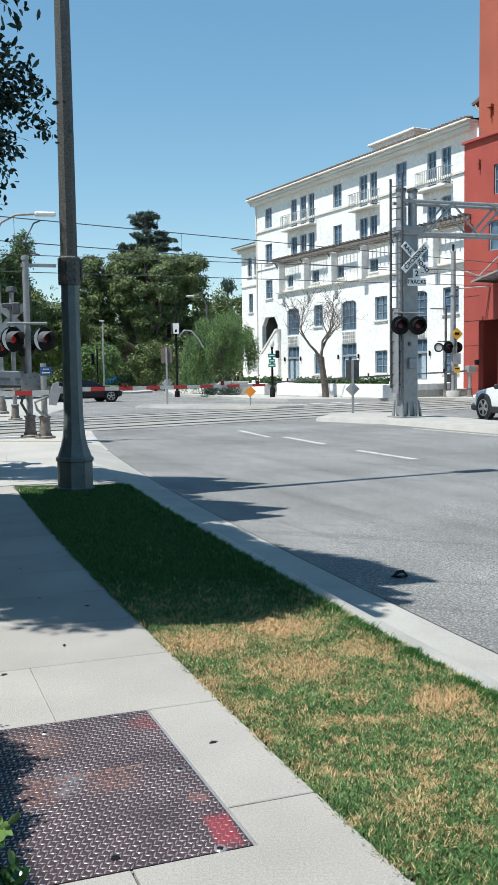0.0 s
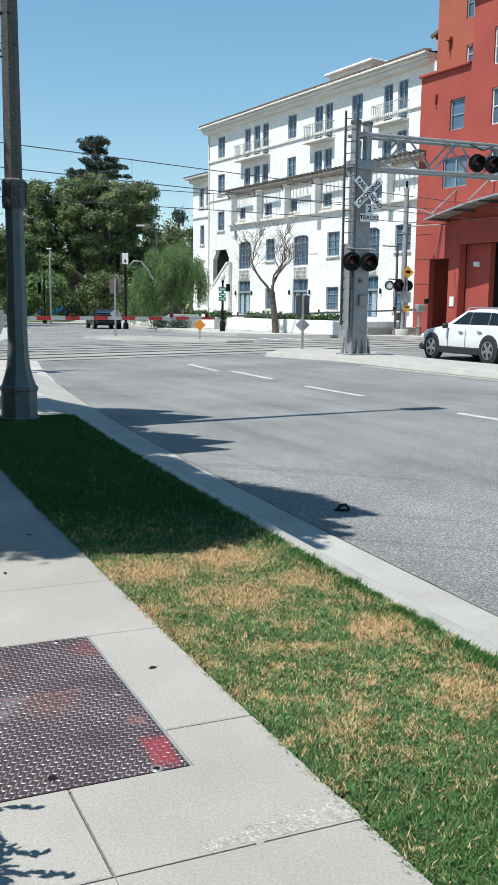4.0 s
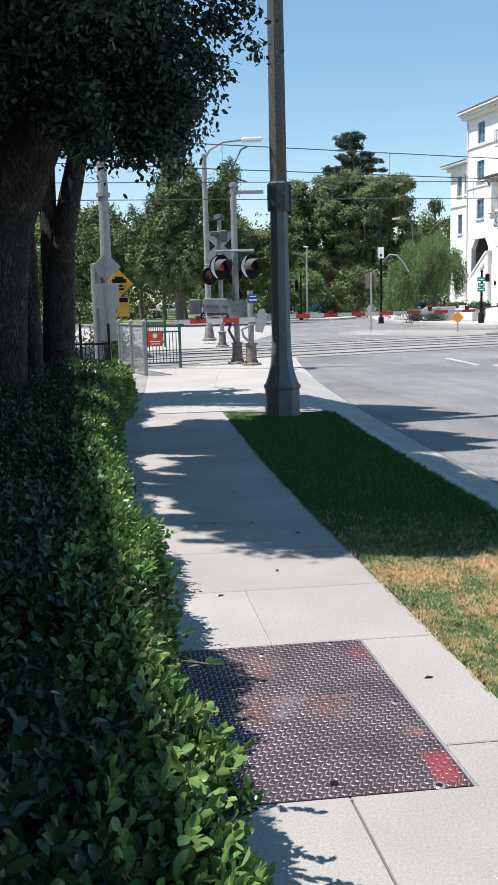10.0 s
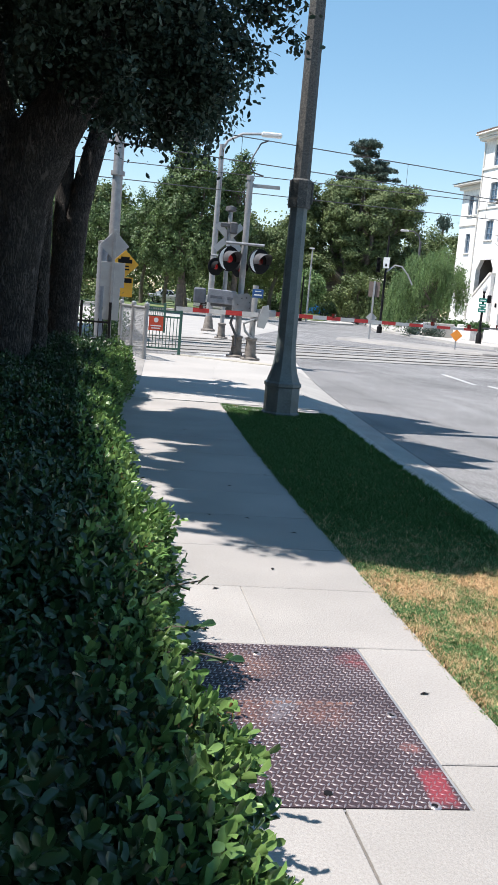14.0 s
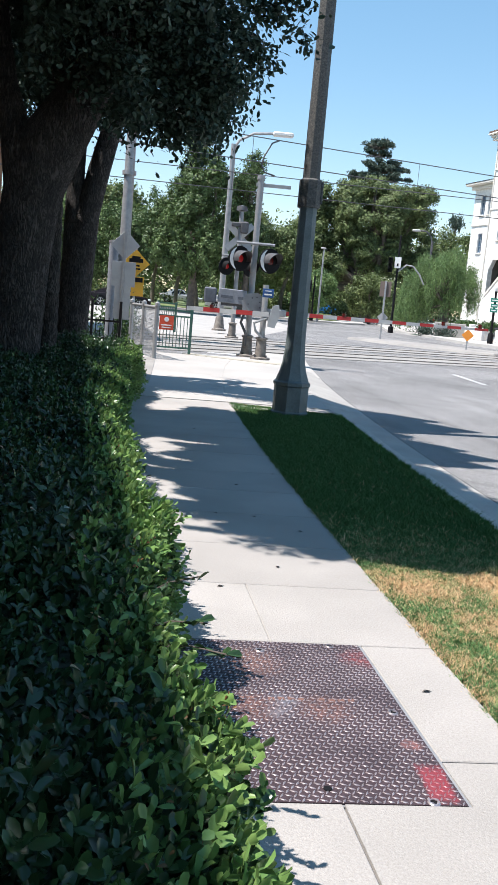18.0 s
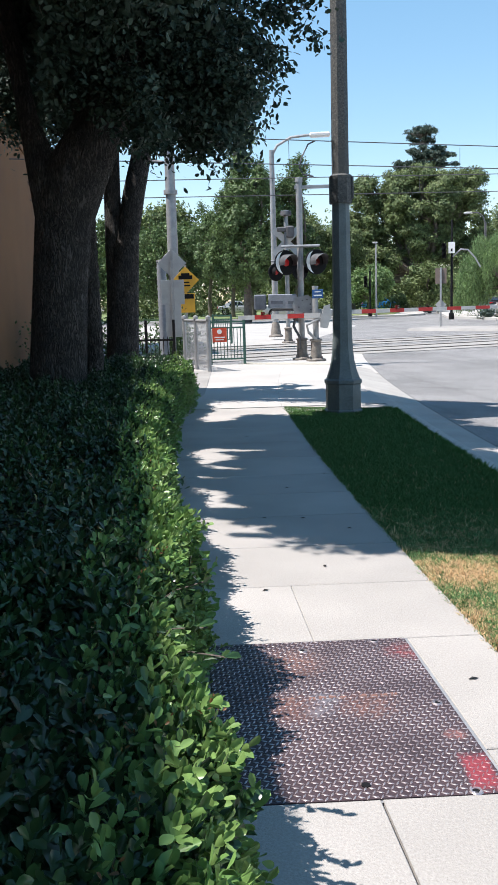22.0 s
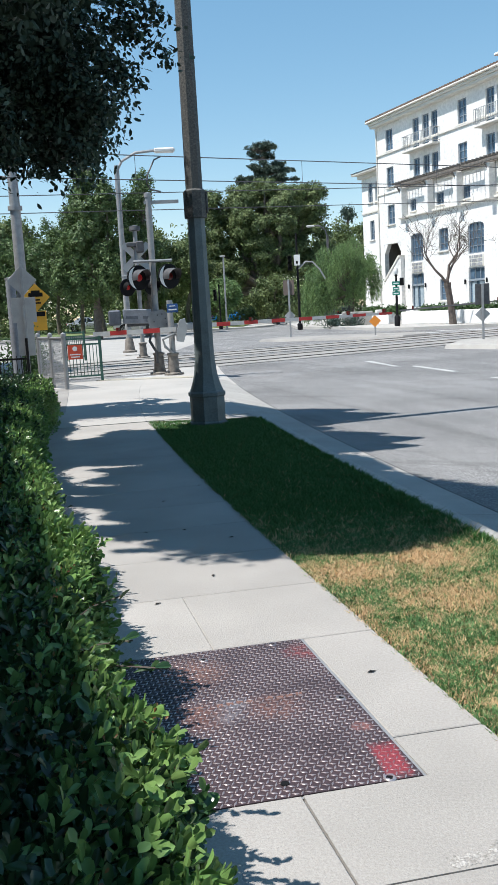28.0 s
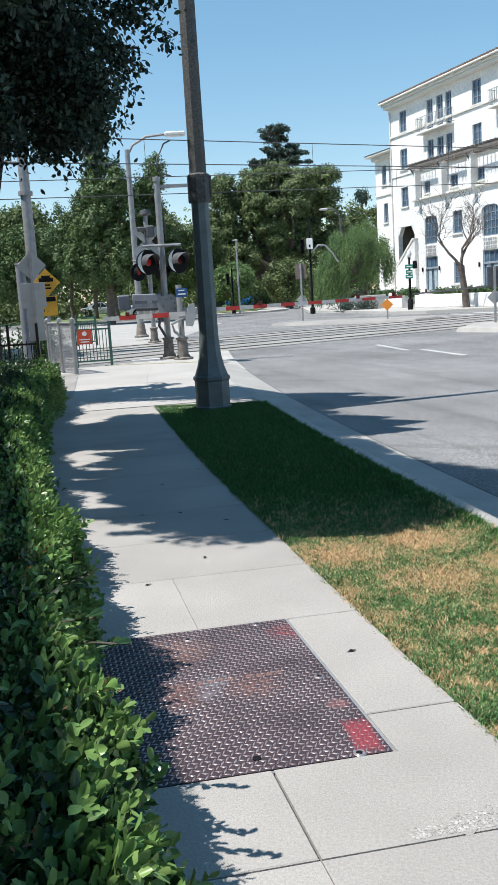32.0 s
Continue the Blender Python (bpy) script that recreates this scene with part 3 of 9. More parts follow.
# ---- mesh tools ----
class MB:
    """Collects the faces of one mesh."""

    def __init__(self):
        self.v, self.f = [], []

    def add(self, verts, faces, m=None):
        k = len(self.v)
        self.v += [tuple(m @ Vector(p)) for p in verts] if m is not None else [tuple(p) for p in verts]
        self.f += [tuple(i + k for i in f) for f in faces]
        return self

    def box(self, c, s, m=None, ch=0.0):
        """A box about c of size s; ch: chamfer."""
        x, y, z = (a / 2 for a in s)
        if ch <= 0:
            vs = [(c[0] + i * x, c[1] + j * y, c[2] + k * z) for k in (-1, 1) for i, j in ((-1, -1), (1, -1), (1, 1), (-1, 1))]
            return self.add(vs, [(3, 2, 1, 0), (4, 5, 6, 7), (0, 1, 5, 4), (1, 2, 6, 5), (2, 3, 7, 6), (3, 0, 4, 7)], m)
        ch = min(ch, x * 0.9, y * 0.9, z * 0.9)
        vs, rings = [], []
        for zz, d in ((-z, ch), (-z + ch, 0), (z - ch, 0), (z, ch)):
            a, b = x - d, y - d
            ring = [(-a + (ch if not d else 0), -b), (a - (ch if not d else 0), -b), (a, -b + (ch if not d else 0)), (a, b - (ch if not d else 0)),
                    (a - (ch if not d else 0), b), (-a + (ch if not d else 0), b), (-a, b - (ch if not d else 0)), (-a, -b + (ch if not d else 0))]
            if d:
                ring = [(-a + ch * .3, -b), (a - ch * .3, -b), (a, -b + ch * .3), (a, b - ch * .3), (a - ch * .3, b), (-a + ch * .3, b), (-a, b - ch * .3), (-a, -b + ch * .3)]
            rings.append(len(vs))
            vs += [(c[0] + p, c[1] + q, c[2] + zz) for p, q in ring]
        fs = [tuple(range(7, -1, -1)), tuple(range(24, 32))]
        for r in range(3):
            fs += [(rings[r] + i, rings[r] + (i + 1) % 8, rings[r + 1] + (i + 1) % 8, rings[r + 1] + i) for i in range(8)]
        return self.add(vs, fs, m)

    def prism(self, poly, z0, z1, m=None):
        n = len(poly)
        vs = [(*p, z0) for p in poly] + [(*p, z1) for p in poly]
        fs = [tuple(range(n - 1, -1, -1)), tuple(range(n, 2 * n))] + [(i, (i + 1) % n, n + (i + 1) % n, n + i) for i in range(n)]
        return self.add(vs, fs, m)

    def tube(self, path, radii, n=8, caps=True, m=None):
        """A round bar along a path of points."""
        path = [Vector(p) for p in path]
        radii = [radii] * len(path) if isinstance(radii, (int, float)) else radii
        k, vs, fs = len(path), [], []
        side = None
        for i, p in enumerate(path):
            d = (path[min(i + 1, k - 1)] - path[max(i - 1, 0)]).normalized()
            if side is None:
                side = d.orthogonal().normalized()
            side = (side - d * side.dot(d)).normalized()
            up = d.cross(side)
            vs += [tuple(p + radii[i] * (math.cos(a) * side + math.sin(a) * up)) for a in (2 * math.pi * j / n for j in range(n))]
        for i in range(k - 1):
            fs += [(i * n + j, i * n + (j + 1) % n, (i + 1) * n + (j + 1) % n, (i + 1) * n + j) for j in range(n)]
        if caps:
            fs += [tuple(range(n - 1, -1, -1)), tuple(range((k - 1) * n, k * n))]
        return self.add(vs, fs, m)

    def lathe(self, profile, n=16, m=None, caps=True):
        """Rings of (radius, height) round the z axis."""
        vs, fs = [], []
        for r, z in profile:
            vs += [(r * math.cos(2 * math.pi * (j + .5) / n), r * math.sin(2 * math.pi * (j + .5) / n), z) for j in range(n)]
        for i in range(len(profile) - 1):
            fs += [(i * n + j, i * n + (j + 1) % n, (i + 1) * n + (j + 1) % n, (i + 1) * n + j) for j in range(n)]
        if caps:
            fs += [tuple(range(n - 1, -1, -1)), tuple(range((len(profile) - 1) * n, len(profile) * n))]
        return self.add(vs, fs, m)

    def mesh(self, name, mat, smooth=40.0):
        me = bpy.data.meshes.new(name)
        me.from_pydata(self.v, [], self.f)
        me.materials.append(mat)
        if smooth:
            me.polygons.foreach_set("use_smooth", [True] * len(me.polygons))
            me.set_sharp_from_angle(angle=radians(smooth))
        me.update()
        return me


def part(name, mb, mat, parent=None, label="", smooth=40.0):
    """Links a collected mesh as one object, under a thing or a part."""
    ob = new(name, mb.mesh(name, mat, smooth))
    if parent is not None:
        ob.parent = parent
    return tagged(ob, label)


def piece(name, me, parent, m=None):
    """One more object on a shared mesh."""
    ob = new(name, me)
    ob.parent = parent
    if m is not None:
        ob.matrix_basis = m
    return ob


def thing(name, m, label, category, group="", kind=""):
    """An Empty at the base of a thing."""
    ob = new(name)
    ob.empty_display_size = 0.1
    ob.matrix_basis = m
    return tagged(ob, label, category, group, kind)


def raw(name, verts, faces, mat):
    """A mesh object from numpy arrays of vertices and equal faces."""
    verts, faces = np.asarray(verts, np.float32), np.asarray(faces, np.int32)
    me = bpy.data.meshes.new(name)
    me.vertices.add(len(verts))
    me.vertices.foreach_set("co", verts.ravel())
    n = faces.shape[1]
    me.loops.add(faces.size)
    me.loops.foreach_set("vertex_index", faces.ravel())
    me.polygons.add(len(faces))
    me.polygons.foreach_set("loop_start", np.arange(0, faces.size, n, dtype=np.int32))
    me.update(calc_edges=True)
    me.materials.append(mat)
    return new(name, me)


def text_mesh(body, size):
    """The built-in font's letters as a flat mesh, centred."""
    cu = bpy.data.curves.new("letters", "FONT")
    cu.body, cu.size, cu.align_x, cu.align_y, cu.extrude, cu.offset = body, size, "CENTER", "CENTER", 0.002, size * 0.018
    ob = bpy.data.objects.new("letters", cu)
    scene.collection.objects.link(ob)
    me = bpy.data.meshes.new_from_object(ob.evaluated_get(bpy.context.evaluated_depsgraph_get()))
    bpy.data.objects.remove(ob)
    bpy.data.curves.remove(cu)
    return me


def heading(dx, dy):
    """Degrees about z that turn +x to (dx, dy)."""
    return math.degrees(math.atan2(dy, dx))


# ---- ground, road, pavement ----
ROAD_Z = -0.15


def gutter(y):
    """x of the asphalt's edge on the near side."""
    if y < -2:
        return gutter(-2) - 0.421 * (y + 2)
    if y > 30:
        return gutter(30) - 0.15 * (y - 30)
    return 0.39 - 0.372 * (y - 3.87) + 0.0042 * (y - 3.87) ** 2


def walk_edge(y):
    """x of the pavement's edge along the grass."""
    return gutter(y) - 1.71 - 0.032 * (y - 2)


NX, NY = 0.94, 0.335


def slab_at(y, c):
    return (walk_edge(y) + c * NX, y + c * NY)


def strip(rows, z):
    """Quads between two lines of points."""
    mb = MB()
    a, b = rows
    vs = [(*p, z) for p in a] + [(*p, z) for p in b]
    n = len(a)
    return mb.add(vs, [(i, i + 1, n + i + 1, n + i) for i in range(n - 1)])


ground = tagged(part("ground", MB().add([(-2500, -2500, -0.22), (2500, -2500, -0.22), (2500, 2500, -0.22), (-2500, 2500, -0.22)], [(0, 1, 2, 3)]),
                     M["land"], smooth=0), "dry pale open land under everything", "ground", kind="structure")
road = tagged(part("road", MB().prism([(-70, -60), (95, -60), (95, 110), (-70, 110)], -0.21, ROAD_Z), M["asphalt"], smooth=0),
              "worn grey asphalt road with faint seams", "road", kind="structure")

# kerb and gutter in lengths
curb = tagged(new("curb"), "pale concrete kerb and gutter along the grass", "curb", kind="structure")
ys = [-12.51 + 3.08 * i for i in range(11)]
for y0, y1 in zip(ys, ys[1:]):
    prof = [(-0.66, -0.02), (-0.66, 0.0), (-0.52, 0.0), (-0.475, -0.02), (-0.42, -0.125), (0.0, -0.142)]
    ramp = [(-0.66, -0.02), (-0.66, 0.0), (-0.52, -0.03), (-0.475, -0.04), (-0.42, -0.052), (0.0, -0.142)]
    vs, fs, k = [], [], 11
    for j in range(k):
        y = y0 + 0.003 + (y1 - y0 - 0.006) * j / (k - 1)
        low = min(max((y - 11.0) / 1.6, 0.0), 1.0)
        vs += [(gutter(y) + d, y + 0.36 * d * 0.2, z + (zr - z) * low) for (d, z), (_, zr) in zip(prof, ramp)]
    n = len(prof)
    for j in range(k - 1):
        fs += [(j * n + i, j * n + i + 1, (j + 1) * n + i + 1, (j + 1) * n + i) for i in range(n - 1)]
    part("curb_stone", MB().add(vs, fs), M["curb"], curb, smooth=30)

seam_y = np.arange(-12, 20, 0.35)
part("gutter_seam", strip(([(gutter(y) - 0.004, y) for y in seam_y], [(gutter(y) + 0.008 + 0.003 * math.sin(y * 7.3), y) for y in seam_y]), -0.1415), M["tar"], curb, "dark tar seam", smooth=0)

# pavement slabs
pavement = tagged(new("pavement"), "pale concrete pavement of separate slabs", "pavement", kind="structure")
part("bedding", strip(([slab_at(y, -1.6) for y in np.arange(-14, 11, 1.0)], [slab_at(y, 0.02) for y in np.arange(-14, 11, 1.0)]), -0.012), M["bedding"], pavement, smooth=0)
JOINTS = [-13, -11.4, -9.8, -8.2, -6.6, -5.0, -3.4, -1.8, -0.3, 0.75, 1.42, 2.04, 2.64, 3.45, 4.09, 4.71, 5.35, 5.955, 6.57, 7.3, 8.1, 9.05, 10.15]


def slab(ya, yb, ca, cb, mat="concrete", name="slab", gc=0.004):
    g = 0.003
    k = 4
    vs = []
    for z, d in ((-0.03, 0.0), (-0.003, 0.0), (0.0, 0.003)):
        low = [slab_at(ya + g + d, ca + gc + d + (cb - ca - 2 * gc - 2 * d) * i / k) for i in range(k + 1)]
        high = [slab_at(yb - g - d, ca + gc + d + (cb - ca - 2 * gc - 2 * d) * i / k) for i in range(k + 1)]
        vs += [(*p, z) for p in low] + [(*p, z) for p in reversed(high)]
    n = 2 * (k + 1)
    fs = [(r * n + i, r * n + (i + 1) % n, (r + 1) * n + (i + 1) % n, (r + 1) * n + i) for r in range(2) for i in range(n)]
    fs.append(tuple(range(2 * n, 3 * n)))
    return part(name, MB().add(vs, fs), M[mat], pavement, smooth=0)


PLATE = (2.425, 3.45, -1.06, -0.305)
for ya, yb in zip(JOINTS, JOINTS[1:]):
    if ya == 2.04:
        slab(2.04, 2.425, -1.45, -0.65)
        ring = [slab_at(2.0395, -0.6485), slab_at(2.0395, -0.005), slab_at(2.634, -0.005), slab_at(2.634, PLATE[3] + 0.012), slab_at(2.42, PLATE[3] + 0.012), slab_at(2.42, -0.6485)]
        part("slab", MB().prism(ring, -0.03, 0.0), M["concrete"], pavement, smooth=0)
    elif ya == 2.64:
        slab(2.64, 3.45, PLATE[3] + 0.01, 0)
        slab(2.425, 3.45, -1.45, PLATE[2] - 0.01)
    elif ya in (1.42, 3.45):
        slab(ya, yb, -0.65, 0, gc=0.0005)
        slab(ya, yb, -1.45, -0.65, gc=0.0005)
    else:
        slab(ya, yb, -1.45, 0)
# worn joint where the stones lie bare
r_agg = np.random.default_rng(3)
edge_lo = [slab_at(2.05 + 0.004 * math.sin(37 * c), c) for c in np.linspace(-0.30, -0.004, 30)]
edge_hi = [slab_at(2.046 + (0.30 + c) * 0.25 + 0.012 * math.sin(29 * c) + 0.008 * math.sin(73 * c + 1), c) for c in np.linspace(-0.30, -0.004, 30)]
part("worn_strip", strip((edge_lo, edge_hi), 0.0006), M["concrete"], pavement, "rough worn concrete edge", smooth=0)
vs, fs = [], []
for i in range(900):
    c = -0.42 * r_agg.random() ** 1.4
    x, y = slab_at(2.05 + abs(r_agg.normal()) * (0.02 + 0.1 * max(0.0, 0.3 + c)), c)
    s = r_agg.uniform(0.002, 0.0055)
    a = r_agg.uniform(0, 6.28)
    k = len(vs)
    for j in range(5):
        q = a + 2 * math.pi * j / 5
        vs.append((x + s * math.cos(q) * r_agg.uniform(0.8, 1.2), y + s * math.sin(q) * r_agg.uniform(0.8, 1.2), 0.0008))
    vs.append((x, y, 0.0008 + s * r_agg.uniform(0.15, 0.35)))
    fs += [(k + j, k + (j + 1) % 5, k + 5) for j in range(5)]
agg = raw("bare_stones", vs, fs, M["chips"])
agg.parent = pavement
tagged(agg, "bare pale stones along the worn joint", kind="stuff")
# tread plate over the utility vault
vault = thing("vault_cover", Matrix.Identity(4), "rusty purple-brown steel tread plate with red spray marks in the pavement", "vault cover")


def plate_pt(u, v, z):
    x, y = slab_at(PLATE[0] + (PLATE[1] - PLATE[0]) * u, PLATE[2] + (PLATE[3] - PLATE[2]) * v)
    return (x, y, z)


part("plate", MB().add([plate_pt(u, v, z) for z in (-0.03, 0.0) for u, v in ((0, 0), (0, 1), (1, 1), (1, 0))], [(3, 2, 1, 0), (4, 5, 6, 7), (0, 1, 5, 4), (1, 2, 6, 5), (2, 3, 7, 6), (3, 0, 4, 7)]), M["plate"], vault, smooth=0)
part("frame", MB().add([plate_pt(u, v, -0.004) for u, v in ((-.012, -.018), (-.012, 1.018), (1.012, 1.018), (1.012, -.018), (-.002, -.003), (-.002, 1.003), (1.002, 1.003), (1.002, -.003))],
                       [(0, 1, 5, 4), (1, 2, 6, 5), (2, 3, 7, 6), (3, 0, 4, 7)]), M["steel"], vault, smooth=0)
vs, fs = [], []
for i in range(54):
    for j in range(41):
        u, v = (i + 0.5) / 54, (j + 0.5) / 41
        cx, cy, _ = plate_pt(u, v, 0)
        a = radians(heading(-0.38, 0.925) + (64 if (i + j) % 2 else -30))
        lx, ly, wx, wy = 0.0122 * math.cos(a), 0.0122 * math.sin(a), -0.0034 * math.sin(a), 0.0034 * math.cos(a)
        k = len(vs)
        vs += [(cx - lx, cy - ly, 0.0), (cx + wx, cy + wy, 0.0), (cx + lx, cy + ly, 0.0), (cx - wx, cy - wy, 0.0), (cx - lx * .6, cy - ly * .6, 0.0024), (cx + lx * .6, cy + ly * .6, 0.0024)]
        fs += [(k, k + 4, k + 1), (k + 1, k + 4, k + 5), (k + 1, k + 5, k + 2), (k + 2, k + 5, k + 3), (k + 3, k + 5, k + 4), (k + 3, k + 4, k)]
tread = raw("tread", vs, fs, M["tread"])
tread.parent = vault
tagged(tread, "worn bright raised tread bars", kind="stuff")
for x, y in ((-1.84, 3.13), (-1.6, 3.29), (-1.317, 2.81), (-1.165, 2.303)):
    ring = part("lift_ring", MB().lathe([(0.011, 0.0), (0.0115, 0.0034), (0.0155, 0.0036), (0.0185, 0.0)], 14, pose(x, y, 0)), M["tread"], vault)
    part("lift_hole", MB().lathe([(0.0112, -0.006), (0.0112, 0.0012)], 10, pose(x, y, 0)), M["black"], ring)
part("lift_hole", MB().lathe([(0.0125, -0.01), (0.0125, 0.0032)], 10, pose(-1.45, 2.26, 0)), M["black"], vault)
letter = MB().box((0, 0, 0), (0.022, 0.024, 0.0006)).mesh("writing", M["stencil"], 0)
for k in range(15):
    if k not in (5, 10):
        x, y, _ = plate_pt(0.55 + 0.004 * (k % 3), 0.16 + 0.045 * k, 0)
        piece("writing", letter, vault, pose(x, y, 0.0005, 0, 0, heading(NX, NY) + 3 * (k % 2)))
# apron between the last slabs and the tracks
apron = tagged(new("apron"), "sunlit pale concrete apron before the rail crossing", "pavement", kind="structure")
AY = [10.75, 12.4, 14.2, 16.0, 18.3]
for ya, yb in zip(AY, AY[1:]):
    for col in (0, 1):
        def at(y, f):
            seam = 0.52 + 0.022 * (y - 10.94)
            f = (0.0, seam, 1.0)[int(round(f))] + (f - round(f))
            skew = 0.9 * (1 - 0.55 * (y > 18))
            left, right = walk_edge(min(y, 18)) - 1.35 - 0.10 * (y - 10.7), gutter(y + skew / 2) - 0.664
            return (left + (right - left) * f, y + (f - 0.5) * skew)
        g = 0.0012
        poly = [at(ya + g, col + g / 4), at(ya + g, col + 1 - g / 4), at(yb - g, col + 1 - g / 4), at(yb - g, col + g / 4)]
        part("slab", MB().prism(poly, -0.03, -0.001), M["apron"], apron, smooth=0)
part("slab", MB().prism([slab_at(10.16, -1.45), slab_at(10.16, 0.0), (gutter(10.9) - 0.66, 10.9), (gutter(11.15) - 0.66, 11.15), (-5.15, 10.3)], -0.03, -0.002), M["concrete"], apron, smooth=0)
part("bedding", MB().prism([(-5.3, 10.4), (-2.98, 11.1), (-4.85, 18.0), (-7.4, 17.6)], -0.1, -0.014), M["bedding"], apron, smooth=0)
runout = [17.3 + 1.05 * i for i in range(7)]
part("slab", MB().prism([(gutter(17.3) - 2.3, 17.6), *((gutter(y) - 0.004, y) for y in runout), (gutter(23.6) - 1.3, 23.75)], -0.2, -0.128), M["apron"], apron, smooth=0)
part("yellow_edge", MB().box((-5.75, 18.3, -0.006), (2.5, 0.4, 0.03), Matrix.Translation((-5.75, 18.3, 0)) @ pose(0, 0, 0, 0, 0, -8) @ Matrix.Translation((5.75, -18.3, 0))), M["paint_yellow"], apron, "yellow tactile edge strip", smooth=0)

# soil under hedge and behind
tagged(part("planting_bed", MB().prism([slab_at(-14, -1.46), slab_at(0, -1.46), slab_at(5, -1.46), slab_at(10.1, -1.46), (-5.6, 12.2), (-7.0, 16.4), (-16, 17), (-30, 14), (-30, -14)], -0.2, 0.0), M["soil"], smooth=0),
              "bare brown soil bed under hedge and trees", "ground", kind="structure")

tagged(part("bare_verge", MB().prism([slab_at(10.05, -1.46), slab_at(10.1, -1.40), (-5.55, 12.2), (-6.95, 16.4), (-7.7, 16.6), (-6.5, 12.4), (-5.6, 10.4)], -0.05, 0.006), M["panel"], smooth=0),
              "pale dusty verge beside the apron", "ground", kind="structure")
# grass strip soil
verge = tagged(part("verge", strip(([slab_at(y, 0.003) for y in np.arange(-14, 10.6, 0.5)], [(gutter(y) - 0.665, y) for y in np.arange(-14, 10.6, 0.5)]), -0.012), M["soil"], smooth=0),
               "thin brown soil of the grass strip", "ground", kind="structure")

# rails and crossing panels
RU, RN, RP = Vector((0.76, 0.65)).normalized(), Vector((-0.65, 0.76)).normalized(), Vector((-2.65, 27.1))


def rail_at(s, o, z=0.0):
    p = RP + RU * s + RN * o
    return (p.x, p.y, z)


def along_rail(s, o, z, yaw=0.0):
    return pose(*rail_at(s, o, z), 0, 0, heading(RU.x, RU.y) + yaw)


tracks = tagged(new("rail_tracks"), "steel light-rail tracks set flush in pale concrete panels", "railway", kind="structure")
panel_me = MB().box((0, 0, 0), (2.38, 1.36, 0.03), ch=0.008).mesh("crossing_panel", M["panel"], 30)
side_me = MB().box((0, 0, 0), (2.38, 0.72, 0.03), ch=0.008).mesh("crossing_panel", M["panel"], 30)
for o in (0.0, 4.3):
    for dr in (0.0, 1.5):
        part("rail", MB().box((0, 0, 0), (130, 0.075, 0.05), along_rail(0, o + dr, ROAD_Z + 0.014)), M["rail"], tracks, smooth=0)
        part("flangeway", MB().box((0, 0, 0), (130, 0.13, 0.02), along_rail(0, o + dr + (0.04 if dr == 0 else -0.04), ROAD_Z - 0.004)), M["tar"], tracks, smooth=0)
    for i in range(-6, 14):
        piece("crossing_panel", panel_me, tracks, along_rail(i * 2.4 - 1, o + 0.75, ROAD_Z + 0.006))
        piece("crossing_panel", side_me, tracks, along_rail(i * 2.4 - 1, o - 0.46, ROAD_Z + 0.006))
        piece("crossing_panel", side_me, tracks, along_rail(i * 2.4 - 1, o + 1.96, ROAD_Z + 0.006))

# painted marks
marks = tagged(new("road_markings"), "worn white paint marks on the asphalt", "road marking", kind="structure")


def mark(a, b, w=0.12, mat="paint_white"):
    a, b = Vector(a), Vector(b)
    d = b - a
    part("paint_stripe", MB().box((0, 0, 0), (d.length, w, 0.006), pose((a.x + b.x) / 2, (a.y + b.y) / 2, ROAD_Z + 0.003, 0, 0, heading(d.x, d.y))), M[mat], marks, smooth=0)


mark((-1.39, 23.14), (-0.68, 20.59))
mark((-0.33, 20.57), (0.41, 18.36))
mark((0.93, 16.68), (1.66, 14.85))
mark((2.6, 12.4), (3.5, 10.4))
mark((4.3, 8.6), (5.2, 6.6))
for i in range(7):
    p = Vector((-3.0 + 1.15 * i, 38.5 + 0.55 * i))
    mark(p, p + Vector((-0.9, 2.4)), 0.35)
for i in range(4):
    p = Vector((-7.6 + 0.1 * i, 20.6 + 1.3 * i))
    mark(p, p + Vector((1.7, 0.5)), 0.5)

mark((3.1, 23.0), (5.1, 18.6), 0.1, "paint_yellow")
mark((5.1, 18.6), (7.8, 13.4), 0.1, "paint_yellow")
# median island with the signal mast


def island(poly, top, slope=0.22):
    """A raised island whose kerb slopes down to the road."""
    n = len(poly)
    area = sum(poly[i][0] * poly[(i + 1) % n][1] - poly[(i + 1) % n][0] * poly[i][1] for i in range(n))
    sgn = 1 if area > 0 else -1
    inner = []
    for i in range(n):
        a, b, c = Vector(poly[i - 1]), Vector(poly[i]), Vector(poly[(i + 1) % n])
        d, e = (b - a).normalized(), (c - b).normalized()
        m = Vector((-(d.y + e.y), d.x + e.x)).normalized() * sgn
        inner.append(b + m * slope)
    vs = [(*p, -0.16) for p in poly] + [(*(Vector(p) + (q - Vector(p)) * 0.35), top - 0.03) for p, q in zip(poly, inner)] + [(*q, top) for q in inner]
    fs = [(r * n + i, r * n + (i + 1) % n, (r + 1) * n + (i + 1) % n, (r + 1) * n + i) for r in range(2) for i in range(n)] + [tuple(range(2 * n, 3 * n))]
    return MB().add(vs, [f if sgn > 0 else f[::-1] for f in fs])


